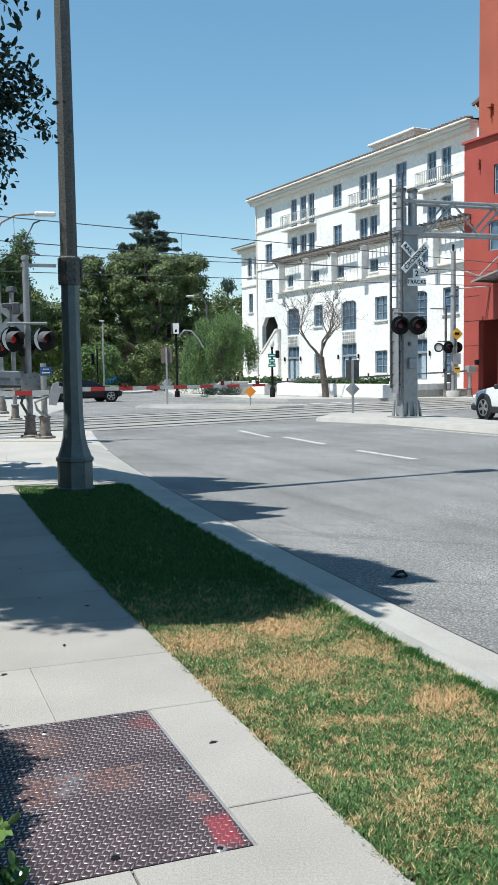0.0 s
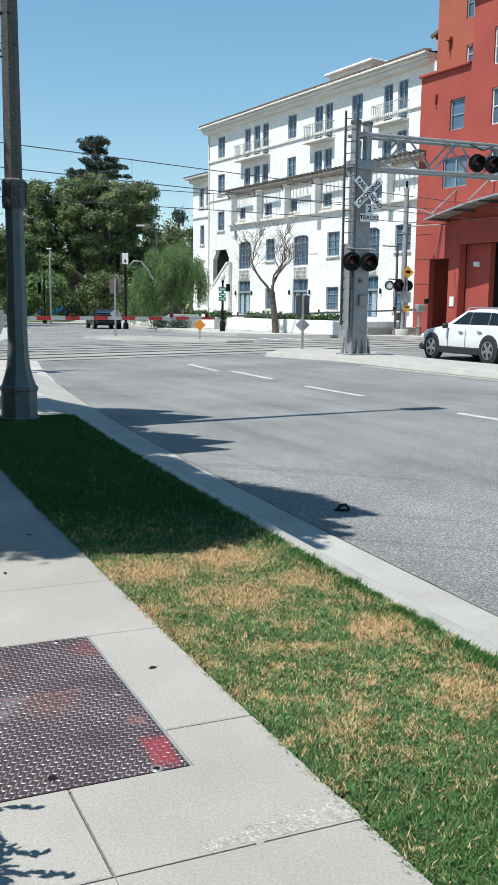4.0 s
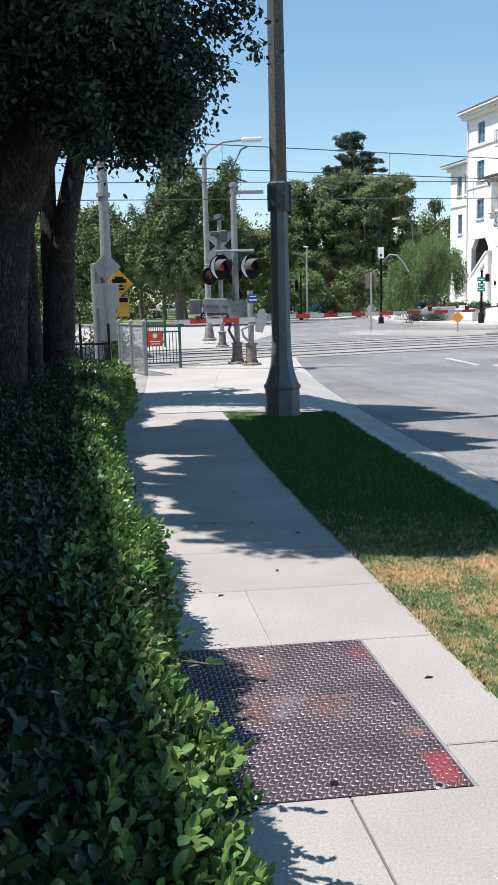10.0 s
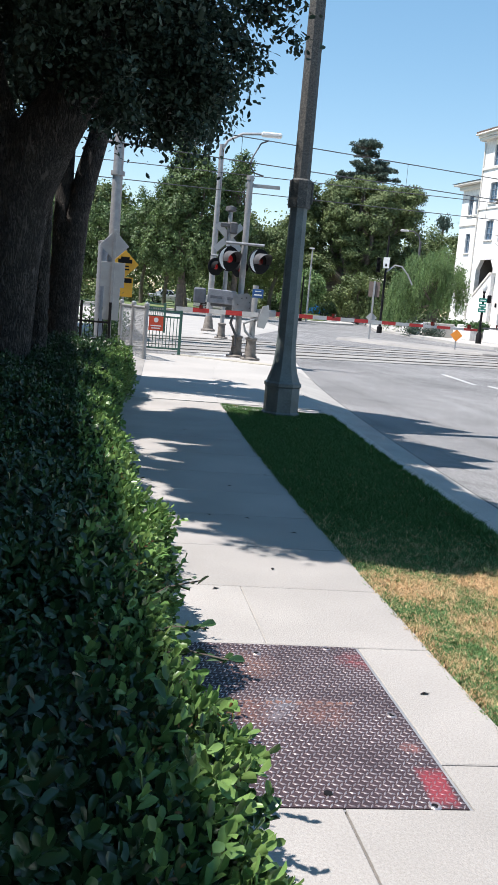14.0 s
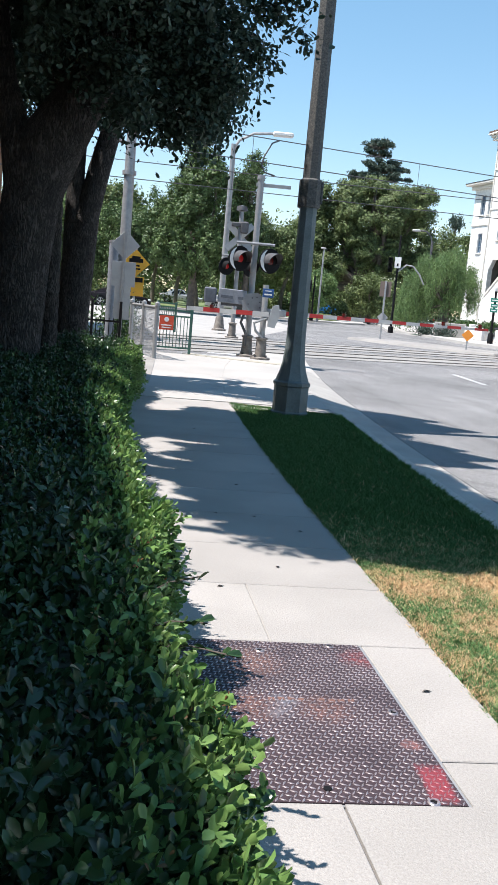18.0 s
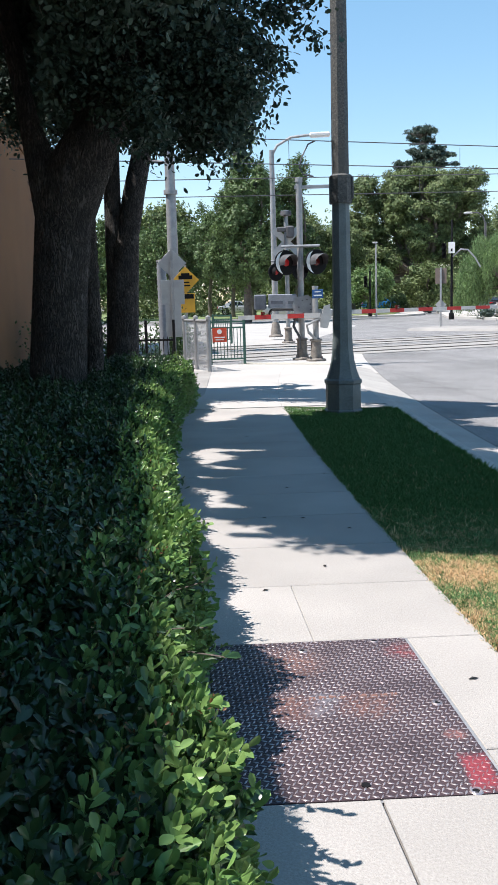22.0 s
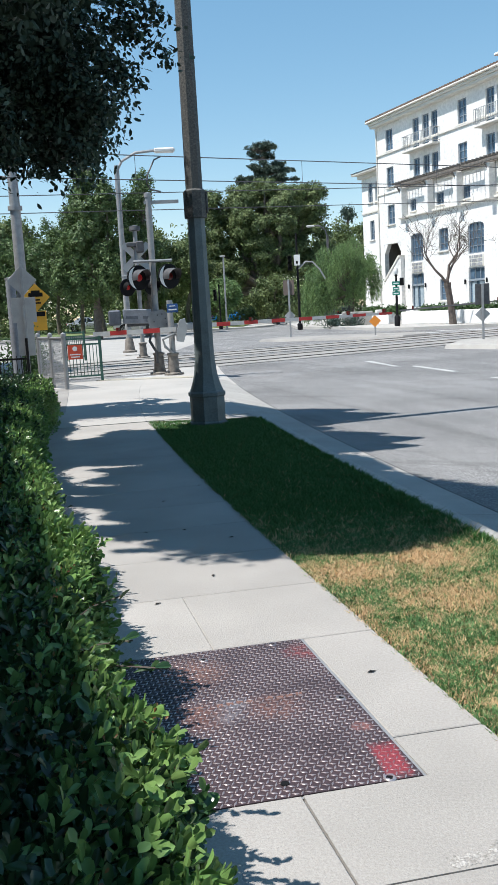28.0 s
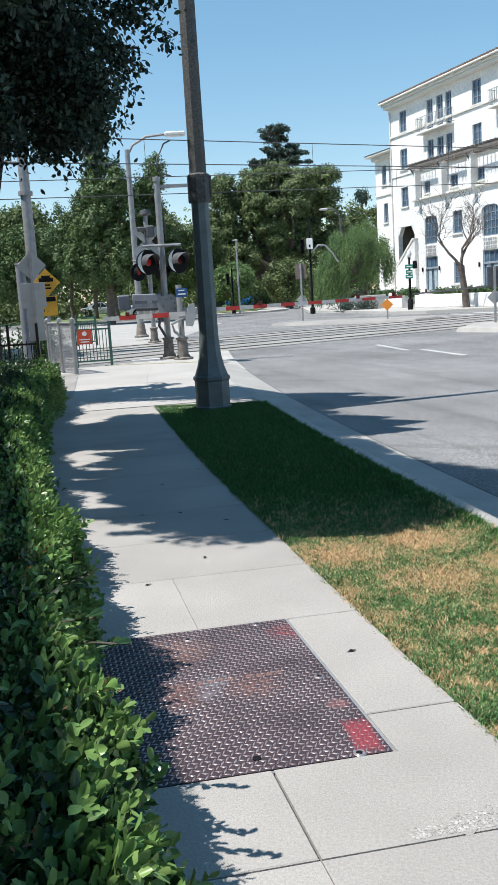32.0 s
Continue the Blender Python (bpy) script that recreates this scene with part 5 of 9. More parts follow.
part("notice", MB().box((3.05, -0.15, 1.75), (0.3, 0.03, 0.5)), M["trim_cream"], red_house, "small cream notice plate", smooth=0)
part("wall_lamp", MB().box((4.2, 0.35, 3.6), (0.34, 0.2, 0.24), ch=0.03), M["sign_white"], red_house, "white bulkhead lamp", smooth=0)
for i in range(9):
    part("rail_post", MB().box((3.7 + 1.15 * i, 0.12, 16.75), (0.13, 0.1, 1.05), ch=0.01), M["frame_white"], red_house, smooth=0)
roof_bar = MB().box((0, 0, 0), (0.05, 0.03, 0.9)).mesh("rail_bar", M["panel_brown"], 0)
for i in range(46):
    if i % 6:
        piece("rail_bar", roof_bar, red_house, pose(3.7 + 0.1917 * i, 0.12, 16.72))
part("top_rail", MB().box((8.3, 0.12, 17.3), (9.4, 0.12, 0.08), ch=0.01), M["frame_white"], red_house, smooth=0)
part("scupper", MB().box((1.2, -0.06, 12.1), (0.12, 0.2, 0.2)).box((1.2, -0.1, 11.85), (0.06, 0.08, 0.3)), M["red_stucco"], red_house, smooth=0)
part("scupper", MB().box((1.5, 0.4, 14.9), (0.3, 0.25, 0.15)).box((1.5, 0.4, 14.6), (0.08, 0.08, 0.6)), M["orange_stucco"], red_house, smooth=0)

# tan building beside the hedge
# only the far end shows; height and length are set to shade the hedge
tan_house = thing("tan_building", pose(-14.6, 23.05, 0, 0, 0, heading(-0.42, 0.9075)), "plain tan orange stucco building beside the trees", "building")
part("wall", MB().box((-18.0, 0.2, 2.71), (36.0, 0.4, 5.42)), M["tan_stucco"], tan_house, smooth=0)
part("end_wall", MB().box((-0.2, 4.4, 2.7), (0.4, 8.0, 5.4)), M["tan_stucco"], tan_house, smooth=0)
back_block = part("back_block", MB().box((-4.0, 3.2, 5.0), (8.0, 6.0, 10.0), ch=0.02), M["tan_stucco"], tan_house, "taller tan block behind", smooth=0)
back_block.matrix_basis = tan_house.matrix_basis.inverted() @ pose(-17.5, 29.7, 0, 0, 0, heading(-0.403, 0.915))
part("parapet", MB().box((-18.0, 0.2, 5.48), (36.2, 0.5, 0.12), ch=0.02), M["tan_stucco"], tan_house, smooth=0)
part("roof", MB().box((-18.0, 4.6, 5.2), (35.6, 8.4, 0.1)), M["tan_stucco"], tan_house, smooth=0)


# ---- street lamp by the grass ----
lamp = thing("street_lamp", pose(-3.14, 10.34, 0, 0, 0, heading(0.93, 0.37)), "tall grey-green octagonal steel street lamp on a flared base", "street lamp")
S8 = 1.0 / math.cos(math.pi / 8)
part("base", MB().lathe([(0.21 * S8, -0.02), (0.21 * S8, 0.02), (0.192 * S8, 0.035), (0.192 * S8, 0.32), (0.205 * S8, 0.335), (0.205 * S8, 0.37), (0.184 * S8, 0.39),
                         (0.15 * S8, 0.49), (0.126 * S8, 0.6), (0.113 * S8, 0.73), (0.106 * S8, 0.86)], 8), M["pole_green"], lamp, smooth=20)
part("pole", MB().lathe([(0.106 * S8, 0.86), (0.092 * S8, 2.45)], 8), M["pole_green"], lamp, smooth=20)
part("upper_pole", MB().lathe([(0.092 * S8, 2.45), (0.083 * S8, 5.0), (0.055 * S8, 10.0)], 8), M["pole_worn_shade"], lamp, "flaking paint darkened for the tree's dappled shade", smooth=20)
part("sleeve", MB().lathe([(0.118 * S8, 2.36), (0.122 * S8, 2.38), (0.122 * S8, 2.66), (0.1 * S8, 2.68)], 8), M["pole_worn_shade"], lamp, "wider banded sleeve", smooth=20)
part("hand_hole", MB().box((0.125, -0.02, 2.53), (0.03, 0.09, 0.24), ch=0.008), M["pole_worn_shade"], lamp, smooth=0)
part("arm", MB().tube([(0, 0, 9.8), (0.12, 0, 10.08), (0.3, 0, 10.14)], 0.04, 8), M["pole_green"], lamp)
part("luminaire", MB().box((0.5, 0, 10.14), (0.7, 0.32, 0.17), ch=0.05), M["steel"], lamp, smooth=0)


# ---- railway signals ----
def flasher(parent, m, lit, r=0.265, mat_back="black", hood_mat="black", arc=False):
    """A crossing flasher: background disc, housing, hood and red lens, facing -y."""
    f = new("flasher")
    f.parent, f.matrix_basis = parent, m
    turn = pose(0, 0, 0, 90)
    part("background", MB().lathe([(r, -0.012), (r, 0.012), (r * 0.97, 0.02)], 28, turn), M[mat_back], f)
    # a white crescent laid over the disc's left side
    if arc:
        ring, k = [], 12
        for i in range(k + 1):
            a = math.pi * (0.62 + 0.78 * i / k)
            w = 0.085 * math.sin(math.pi * i / k) + 0.004
            ring += [((r * 0.93) * math.cos(a), -0.024, (r * 0.93) * math.sin(a)), ((r * 0.93 - w) * math.cos(a), -0.026, (r * 0.93 - w) * math.sin(a))]
        part("reflective_arc", MB().add(ring, [(2 * i, 2 * i + 1, 2 * i + 3, 2 * i + 2) for i in range(k)]), M["sign_white"], f, "white crescent at the left edge")
    part("housing", MB().lathe([(0.11, -0.2), (0.14, -0.05), (0.14, 0.0)], 18, turn), M["black"], f)
    part("lens_rim", MB().lathe([(0.15, 0.0), (0.15, 0.024), (0.085, 0.026)], 20, turn), M["black"], f)
    hood = []
    n = 18
    for y, rr in ((0.0, 0.175), (-0.34, 0.155)):
        hood += [(rr * math.cos(a), y - (0.0 if y == 0 else 0.14 * max(0, math.sin(a)) - 0.1), rr * math.sin(a)) for a in (math.pi * (-0.12 + 1.24 * i / n) for i in range(n + 1))]
    part("hood", MB().add(hood, [(i, i + 1, n + 2 + i, n + 1 + i) for i in range(n)]), M[hood_mat], f)
    part("lens", MB().lathe([(0.085, 0.0), (0.08, 0.028), (0.05, 0.036), (0.0001, 0.04)], 20, turn, caps=False), M["lamp_red" if lit else "lens_red"], f, "lit red lens" if lit else "unlit red lens")
    return f


def crossbuck(parent, m):
    """Two white blades crossed, lettered in black, facing -y."""
    c = new("crossbuck")
    c.parent, c.matrix_basis = parent, m
    for ang, words, y in ((45, "CROSSING", -0.012), (-45, "RAIL  ROAD", 0.0)):
        turn = pose(0, y, 0, 0, -ang, 0)
        b = part("blade", MB().box((0, 0, 0), (1.05, 0.008, 0.2), turn, ch=0.003), M["sign_white"], c, smooth=0)
        for txt, dx in ((("CROSSING", 0),) if ang == 45 else (("RAIL", -0.31), ("ROAD", 0.31))):
            t = new("lettering", text_mesh(txt, 0.185 if ang == 45 else 0.172))
            t.data.materials.append(M["black"])
            t.parent = b
            t.matrix_basis = turn @ pose(dx, -0.0075, 0.0, 90, 0, 0)
    return c


mast = thing("signal_mast", pose(3.42, 25.94, 0, 0, 0, heading(0.92, 0.39)), "silver steel cantilever mast with ladder, flashers and crossbuck on the median", "signal mast")
part("column", MB().box((0, 0, 2.67), (0.52, 0.4, 5.26), ch=0.03), M["mast"], mast, smooth=0)
mb = MB()
for x in (-0.27, -0.09, 0.09, 0.27):
    for y in (-0.22, 0.22):
        mb.add([(x - 0.02, y * 0.9, 0.5), (x + 0.02, y * 0.9, 0.5), (x * 1.15 - 0.02, y * 1.4, 0.02), (x * 1.15 + 0.02, y * 1.4, 0.02), (x * 1.25 - 0.02, y * 0.6, 0.02), (x * 1.25 + 0.02, y * 0.6, 0.02)],
               [(0, 1, 3, 2), (1, 0, 4, 5), (0, 2, 4), (1, 5, 3), (2, 3, 5, 4)])
part("gusset", mb, M["mast"], mast, smooth=0)
part("base_plate", MB().box((0, 0, 0.015), (0.85, 0.75, 0.04), ch=0.008), M["mast"], mast, smooth=0)
for x in (-0.19, 0.19):
    part("post", MB().tube([(x, 0, 5.2), (x, 0, 6.45)], 0.13, 16), M["mast"], mast)
    part("post_cap", MB().lathe([(0.15, 6.42), (0.15, 6.5), (0.0001, 6.52)], 16, pose(x, 0, 0), caps=False), M["steel_dark"], mast)
part("platform", MB().box((0, 0, 5.33), (0.72, 0.6, 0.2), ch=0.02), M["mast"], mast, smooth=0)
part("junction_box", MB().box((0.02, -0.25, 1.55), (0.24, 0.12, 0.3), ch=0.02), M["mast"], mast, smooth=0)
part("small_box", MB().box((-0.05, -0.22, 2.1), (0.08, 0.06, 0.1), ch=0.01), M["steel_dark"], mast, smooth=0)
part("conduit", MB().tube([(-0.29, -0.12, 0.5), (-0.29, -0.12, 5.3)], 0.045, 8), M["mast"], mast)
lad = part("ladder_rail", MB().box((-0.50, 0.05, 3.8), (0.05, 0.05, 5.9)), M["steel_dark"], mast, smooth=0)
part("ladder_rail", MB().box((-0.34, -0.3, 3.85), (0.05, 0.05, 6.0)), M["steel_dark"], mast, smooth=0)
rung = MB().tube([(-0.50, 0.05, 0), (-0.34, -0.3, 0)], 0.014, 6).mesh("ladder_rung", M["steel_dark"])
for i in range(19):
    piece("ladder_rung", rung, mast, pose(0, 0, 0.95 + 0.31 * i))
part("ladder_guard", MB().box((-0.45, -0.1, 1.9), (0.02, 0.36, 2.4)), M["mast"], mast, smooth=0)
ARM = 11.5
for y in (-0.24, 0.24):
    part("top_chord", MB().tube([(-0.3, y, 6.12), (ARM, y, 6.34)], 0.052, 10), M["steel"], mast)
    part("bottom_chord", MB().tube([(-0.3, y, 5.22), (ARM, y, 5.48)], 0.052, 10), M["steel"], mast)
    for i in range(6):
        x0, x1 = 0.5 + 1.8 * i, 1.4 + 1.8 * i
        za, zb = 5.22 + 0.0226 * x0, 6.12 + 0.019 * x1
        part("brace", MB().tube([(x0, y, za), (x1, y, zb)], 0.03, 6), M["steel"], mast)
        part("brace", MB().tube([(x1, y, zb), (x0 + 1.8, y, 5.22 + 0.0226 * (x0 + 1.8))], 0.03, 6), M["steel"], mast)
for i in range(0, 11, 2):
    part("cross_brace", MB().tube([(0.6 + i, -0.24, 6.13 + 0.019 * i), (1.4 + i, 0.24, 6.14 + 0.019 * i)], 0.024, 6), M["steel"], mast)
    part("cross_brace", MB().tube([(0.6 + i, -0.24, 5.24 + 0.0226 * i), (1.4 + i, 0.24, 5.25 + 0.0226 * i)], 0.024, 6), M["steel"], mast)
part("light_arm", MB().tube([(-0.62, -0.3, 2.98), (0.4, -0.3, 2.98)], 0.03, 8), M["steel"], mast)
aim = -20
flasher(mast, pose(-0.48, -0.42, 2.62, 0, 0, aim), False, 0.265)
flasher(mast, pose(0.1, -0.42, 2.62, 0, 0, aim), False, 0.265)
flasher(mast, pose(3.72, -0.5, 5.60, 0, 0, aim), False, 0.26)
flasher(mast, pose(4.33, -0.5, 5.60, 0, 0, aim), False, 0.26)
part("flasher_bracket", MB().tube([(3.6, -0.3, 6.15), (4.0, -0.4, 6.0), (4.45, -0.3, 6.15)], 0.03, 8), M["steel_dark"], mast)
crossbuck(mast, pose(0.0, -0.44, 4.52, 0, 0, -8))
sg = part("track_sign", MB().box((0, 0, 0.24), (0.23, 0.01, 0.26)).box((0, 0, 0), (0.55, 0.01, 0.22)), M["sign_white"], mast, "white plate reading 2 tracks", smooth=0)
sg.matrix_basis = pose(0.06, -0.42, 3.84, 0, 0, -8)
for txt, z, size in (("2", 0.23, 0.23), ("TRACKS", 0.0, 0.158)):
    t = new("lettering", text_mesh(txt, size))
    t.data.materials.append(M["black"])
    t.parent = sg
    t.matrix_basis = pose(0, -0.008, z, 90)

# gate and flashers by the pavement
gate = thing("crossing_gate", pose(-5.92, 19.52, 0, 0, 0, 16), "grey crossing signal post with flashers and a lowered striped gate arm", "crossing gate")


def footing(parent, x, y, h=0.42):
    part("footing", MB().lathe([(0.22, 0), (0.22, 0.04), (0.125, 0.06), (0.11, h), (0.135, h + 0.02), (0.135, h + 0.05), (0.07, h + 0.07)], 12, pose(x, y, 0)), M["footing"], parent)
    for k in range(4):
        a = math.pi / 4 + math.pi / 2 * k
        part("anchor_bolt", MB().lathe([(0.022, 0.03), (0.022, 0.1)], 6, pose(x + 0.17 * math.cos(a), y + 0.17 * math.sin(a), 0)), M["steel_dark"], parent)


footing(gate, 0, 0)
part("post", MB().tube([(0, 0, 0.4), (0, 0, 3.85)], 0.07, 12), M["steel"], gate)
part("post_cap", MB().lathe([(0.085, 3.83), (0.085, 3.92), (0.0001, 3.94)], 12, caps=False), M["steel"], gate)
part("cross_arm", MB().box((0.28, -0.02, 3.72), (0.75, 0.06, 0.07)), M["steel"], gate, smooth=0)
part("light_arm", MB().tube([(-0.42, -0.1, 2.47), (0.42, -0.1, 2.47)], 0.03, 8), M["steel"], gate)
flasher(gate, pose(-0.33, -0.22, 2.12, 0, 0, 28), True, 0.27, hood_mat="steel_dark", arc=True)
flasher(gate, pose(0.33, -0.22, 2.12, 0, 0, 28), False, 0.27, hood_mat="steel_dark", arc=True)
machine = part("gate_machine", MB().prism([(-0.15, 0.98), (0.2, 0.95), (0.25, 1.05), (0.25, 1.33), (0.14, 1.42), (-0.12, 1.38), (-0.2, 1.22)], -0.17, 0.17, pose(0, -0.08, 0, 90)), M["mast"], gate, smooth=0)
for x, z in ((0.02, 1.3), (0.12, 1.32), (0.19, 1.22), (0.2, 1.1), (0.05, 1.03), (-0.06, 1.16)):
    part("bolt", MB().lathe([(0.016, 0), (0.016, 0.02)], 8, pose(x, -0.24, z, 90)), M["steel_dark"], machine)
weight = part("counterweight", MB().box((-0.46, -0.2, 1.28), (0.62, 0.06, 0.31), ch=0.015), M["weight_plate"], gate, "dull grey counterweight plate with faint bars", smooth=0)
weight.matrix_basis = pose(0, 0, 0, 0, 2, 0)
for x, w in ((-0.58, 0.26), (-0.28, 0.12)):
    part("writing", MB().box((x, -0.235, 1.26), (w, 0.006, 0.06)), M["weight_block"], weight, smooth=0)
part("arm_link", MB().box((-0.4, -0.15, 1.12), (0.5, 0.05, 0.07), ch=0.01), M["steel_dark"], gate, smooth=0)
part("counterweight", MB().box((-0.9, -0.18, 1.29), (0.27, 0.16, 0.33), ch=0.03), M["weight_block"], gate, "darker grey weight block", smooth=0)
part("conduit", MB().tube([(-0.12, -0.1, 0.95), (-0.18, -0.12, 0.75), (-0.05, -0.14, 0.5), (-0.05, -0.12, 0.25)], 0.03, 8), M["steel_dark"], gate)

ped = thing("pedestrian_gate", pose(-5.5, 19.09, 0, 0, 0, 16), "pedestrian gate post with grey box and lowered red-white arm", "crossing gate")
footing(ped, 0, 0)
part("post", MB().tube([(0, 0, 0.4), (0, 0, 1.6)], 0.065, 12), M["steel"], ped)
part("gate_machine", MB().prism([(0.1, 0.72), (0.24, 0.7), (0.33, 0.95), (0.3, 1.2), (0.18, 1.17), (0.1, 0.9)], -0.12, 0.12, pose(0, -0.08, 0, 90)), M["sign_back"], ped, smooth=0)
part("conduit", MB().tube([(0.1, -0.1, 0.92), (-0.2, -0.12, 0.78), (-0.16, -0.12, 0.62), (0.02, -0.1, 0.45)], 0.03, 8), M["steel"], ped)
part("blue_sign", MB().box((0.05, -0.09, 1.43), (0.235, 0.012, 0.185), ch=0.004), M["sign_blue"], ped, "small blue plate with white bars", smooth=0)
part("writing", MB().box((0.05, -0.1, 1.475), (0.13, 0.006, 0.018)), M["sign_white"], ped, smooth=0)
part("writing", MB().box((0.05, -0.1, 1.4), (0.17, 0.006, 0.028)), M["sign_white"], ped, smooth=0)


def striped_arm(parent, a, b, n, h0=0.1, h1=0.07, first_red=True, lamps=()):
    a, b = Vector(a), Vector(b)
    d = b - a
    for i in range(n):
        p, q = a + d * (i / n), a + d * ((i + 1) / n)
        h = h0 + (h1 - h0) * i / n
        c = (p + q) / 2
        part("arm_stripe", MB().box((0, 0, 0), (d.length / n, 0.035, h), pose(c.x, c.y, c.z, 0, -math.degrees(math.asin(d.z / d.length)), heading(d.x, d.y))),
             M["gate_red" if (i % 2 == 0) == first_red else "gate_white"], parent, "red stripe" if (i % 2 == 0) == first_red else "white stripe", smooth=0)
    for f in lamps:
        c = a + d * f
        part("arm_lamp", MB().tube([(c.x, c.y, c.z + h1 * 0.4), (c.x, c.y, c.z + 0.11)], 0.045, 10), M["lens_red"], parent, "small red arm lamp")


striped_arm(ped, (0.1, -0.12, 0.98), (-1.66, -0.05, 0.97), 5, 0.1, 0.09, False, (0.7,))
long_arm = thing("gate_arm", pose(-5.25, 19.75, 0, 0, 0, 0), "long lowered red and white striped gate arm across the road", "gate arm")
striped_arm(long_arm, (0, 0, 1.02), (4.5, 1.28, 1.05), 15, 0.095, 0.055, True, (0.3, 0.78, 0.96))
part("arm_bracket", MB().box((-0.15, -0.05, 1.02), (0.5, 0.1, 0.16), pose(0, 0, 0, 0, 0, 16), ch=0.02), M["steel"], long_arm, smooth=0)

back_signal = thing("far_signal_post", pose(-8.4, 27.7, 0, 0, 0, 16), "grey signal post with crossbuck back and bell beyond the tracks", "signal post")
footing(back_signal, 0, 0)
part("post", MB().tube([(0, 0, 0.4), (0, 0, 3.95)], 0.07, 12), M["steel"], back_signal)
part("bell", MB().lathe([(0.0001, 0.1), (0.16, 0.06), (0.18, -0.06), (0.05, -0.1)], 14, pose(0.0, 0, 4.0), caps=False), M["steel_dark"], back_signal)
flasher(back_signal, pose(-0.35, -0.2, 2.2, 0, 0, 30), True, 0.27)
flasher(back_signal, pose(0.4, -0.2, 2.2, 0, 0, 30), True, 0.27)
part("light_arm", MB().tube([(-0.5, -0.05, 2.55), (0.5, -0.05, 2.55)], 0.03, 8), M["steel"], back_signal)
part("horn", MB().box((0.12, -0.1, 3.42), (0.24, 0.24, 0.36), ch=0.04).box((-0.12, -0.1, 3.5), (0.34, 0.12, 0.14), ch=0.03), M["steel_dark"], back_signal, smooth=0)
part("cross_blade", MB().box((0, 0, 0), (1.1, 0.01, 0.2), pose(0.0, 0.1, 3.14, 0, 45)), M["sign_back"], back_signal, smooth=0)
part("cross_blade", MB().box((0, 0, 0), (1.1, 0.01, 0.2), pose(0.0, 0.12, 3.14, 0, -45)), M["sign_back"], back_signal, smooth=0)

far_lamp = thing("cobra_lamp", pose(-10.14, 32.44, 0, 0, 0, 14), "pale steel street lamp with a curved arm and long luminaire", "street lamp")
part("base", MB().lathe([(0.27, 0), (0.27, 0.06), (0.2, 0.1), (0.15, 0.45), (0.12, 0.55)], 12), M["footing"], far_lamp)
part("pole", MB().tube([(0, 0, 0.5), (0, 0, 6.7)], [0.12, 0.09], 12), M["steel"], far_lamp)
part("arm", MB().tube([(0, 0, 6.5), (0.2, 0, 6.85), (0.7, 0, 7.12), (1.4, 0, 7.18)], 0.05, 8), M["steel"], far_lamp)
part("luminaire", MB().box((1.75, 0, 7.17), (0.75, 0.3, 0.16), ch=0.05), M["sign_white"], far_lamp, smooth=0)

# overhead line
wires = thing("overhead_wires", Matrix.Identity(4), "thin dark overhead traction wires above the tracks", "overhead wires")
for o, z0, z1 in ((0.75, 5.61, 0.014), (0.75, 4.98, 0.014), (5.05, 5.33, 0.042), (5.05, 4.77, 0.035)):
    part("wire", MB().tube([rail_at(4.0 * k, o, z0 + z1 * 4.0 * k) for k in range(-12, 13)], 0.014, 5), M["steel_dark"], wires)
for k in range(-7, 9):
    part("dropper", MB().tube([rail_at(k * 5.5, 0.75, 4.98 + 0.077 * k), rail_at(k * 5.5, 0.75, 5.61 + 0.077 * k)], 0.008, 4), M["steel_dark"], wires)
    part("dropper", MB().tube([rail_at(k * 5.5 + 1.5, 5.05, 4.82 + 0.192 * k), rail_at(k * 5.5 + 1.5, 5.05, 5.39 + 0.231 * k)], 0.008, 4), M["steel_dark"], wires)
part("jumper", MB().tube([rail_at(-4.72, 0.75, 5.54), rail_at(-4.93, 0.75, 5.44), rail_at(-5.14, 0.75, 5.07), rail_at(-5.2, 0.75, 4.84), rail_at(-5.09, 0.75, 4.66), rail_at(-4.78, 0.75, 4.61)], 0.022, 6), M["steel_dark"], wires)


def line_pole(x, y, h, label, r=0.15):
    p = thing("traction_pole", pose(x, y, 0), label, "pole", "overhead line poles")
    part("footing", MB().lathe([(r * 2.6, -0.1), (r * 2.6, 0.28), (r * 2.4, 0.32)], 20), M["apron"], p)
    part("shaft", MB().tube([(0, 0, 0.3), (0, 0, h)], [r, r * 0.8], 14), M["steel"], p)
    part("collar", MB().lathe([(r * 1.2, h * 0.7), (r * 1.2, h * 0.7 + 0.12)], 14), M["steel"], p)
    return p


pl = line_pole(9.3, 46.3, 7.4, "slim grey steel pole holding the overhead line")
part("insulator", MB().tube([(0, 0, 7.3), (0, 0, 7.75)], 0.06, 8), M["black"], pl)
part("bracket", MB().tube([(0, 0, 6.6), (3.2, 0.6, 5.6)], 0.035, 6), M["gate_white"], pl)
part("bracket", MB().tube([(0, 0, 5.5), (3.2, 0.6, 5.75)], 0.03, 6), M["gate_white"], pl)
pl2 = line_pole(-11.2, 25.2, 6.4, "thick grey steel pole beside the tracks", 0.17)
part("hose", MB().tube([(-0.2, 0, 5.4), (-0.8, 0.1, 5.5), (-1.2, 0.2, 5.2)], 0.05, 6), M["steel_dark"], pl2)


# ---- vegetation ----
rng = np.random.default_rng(7)


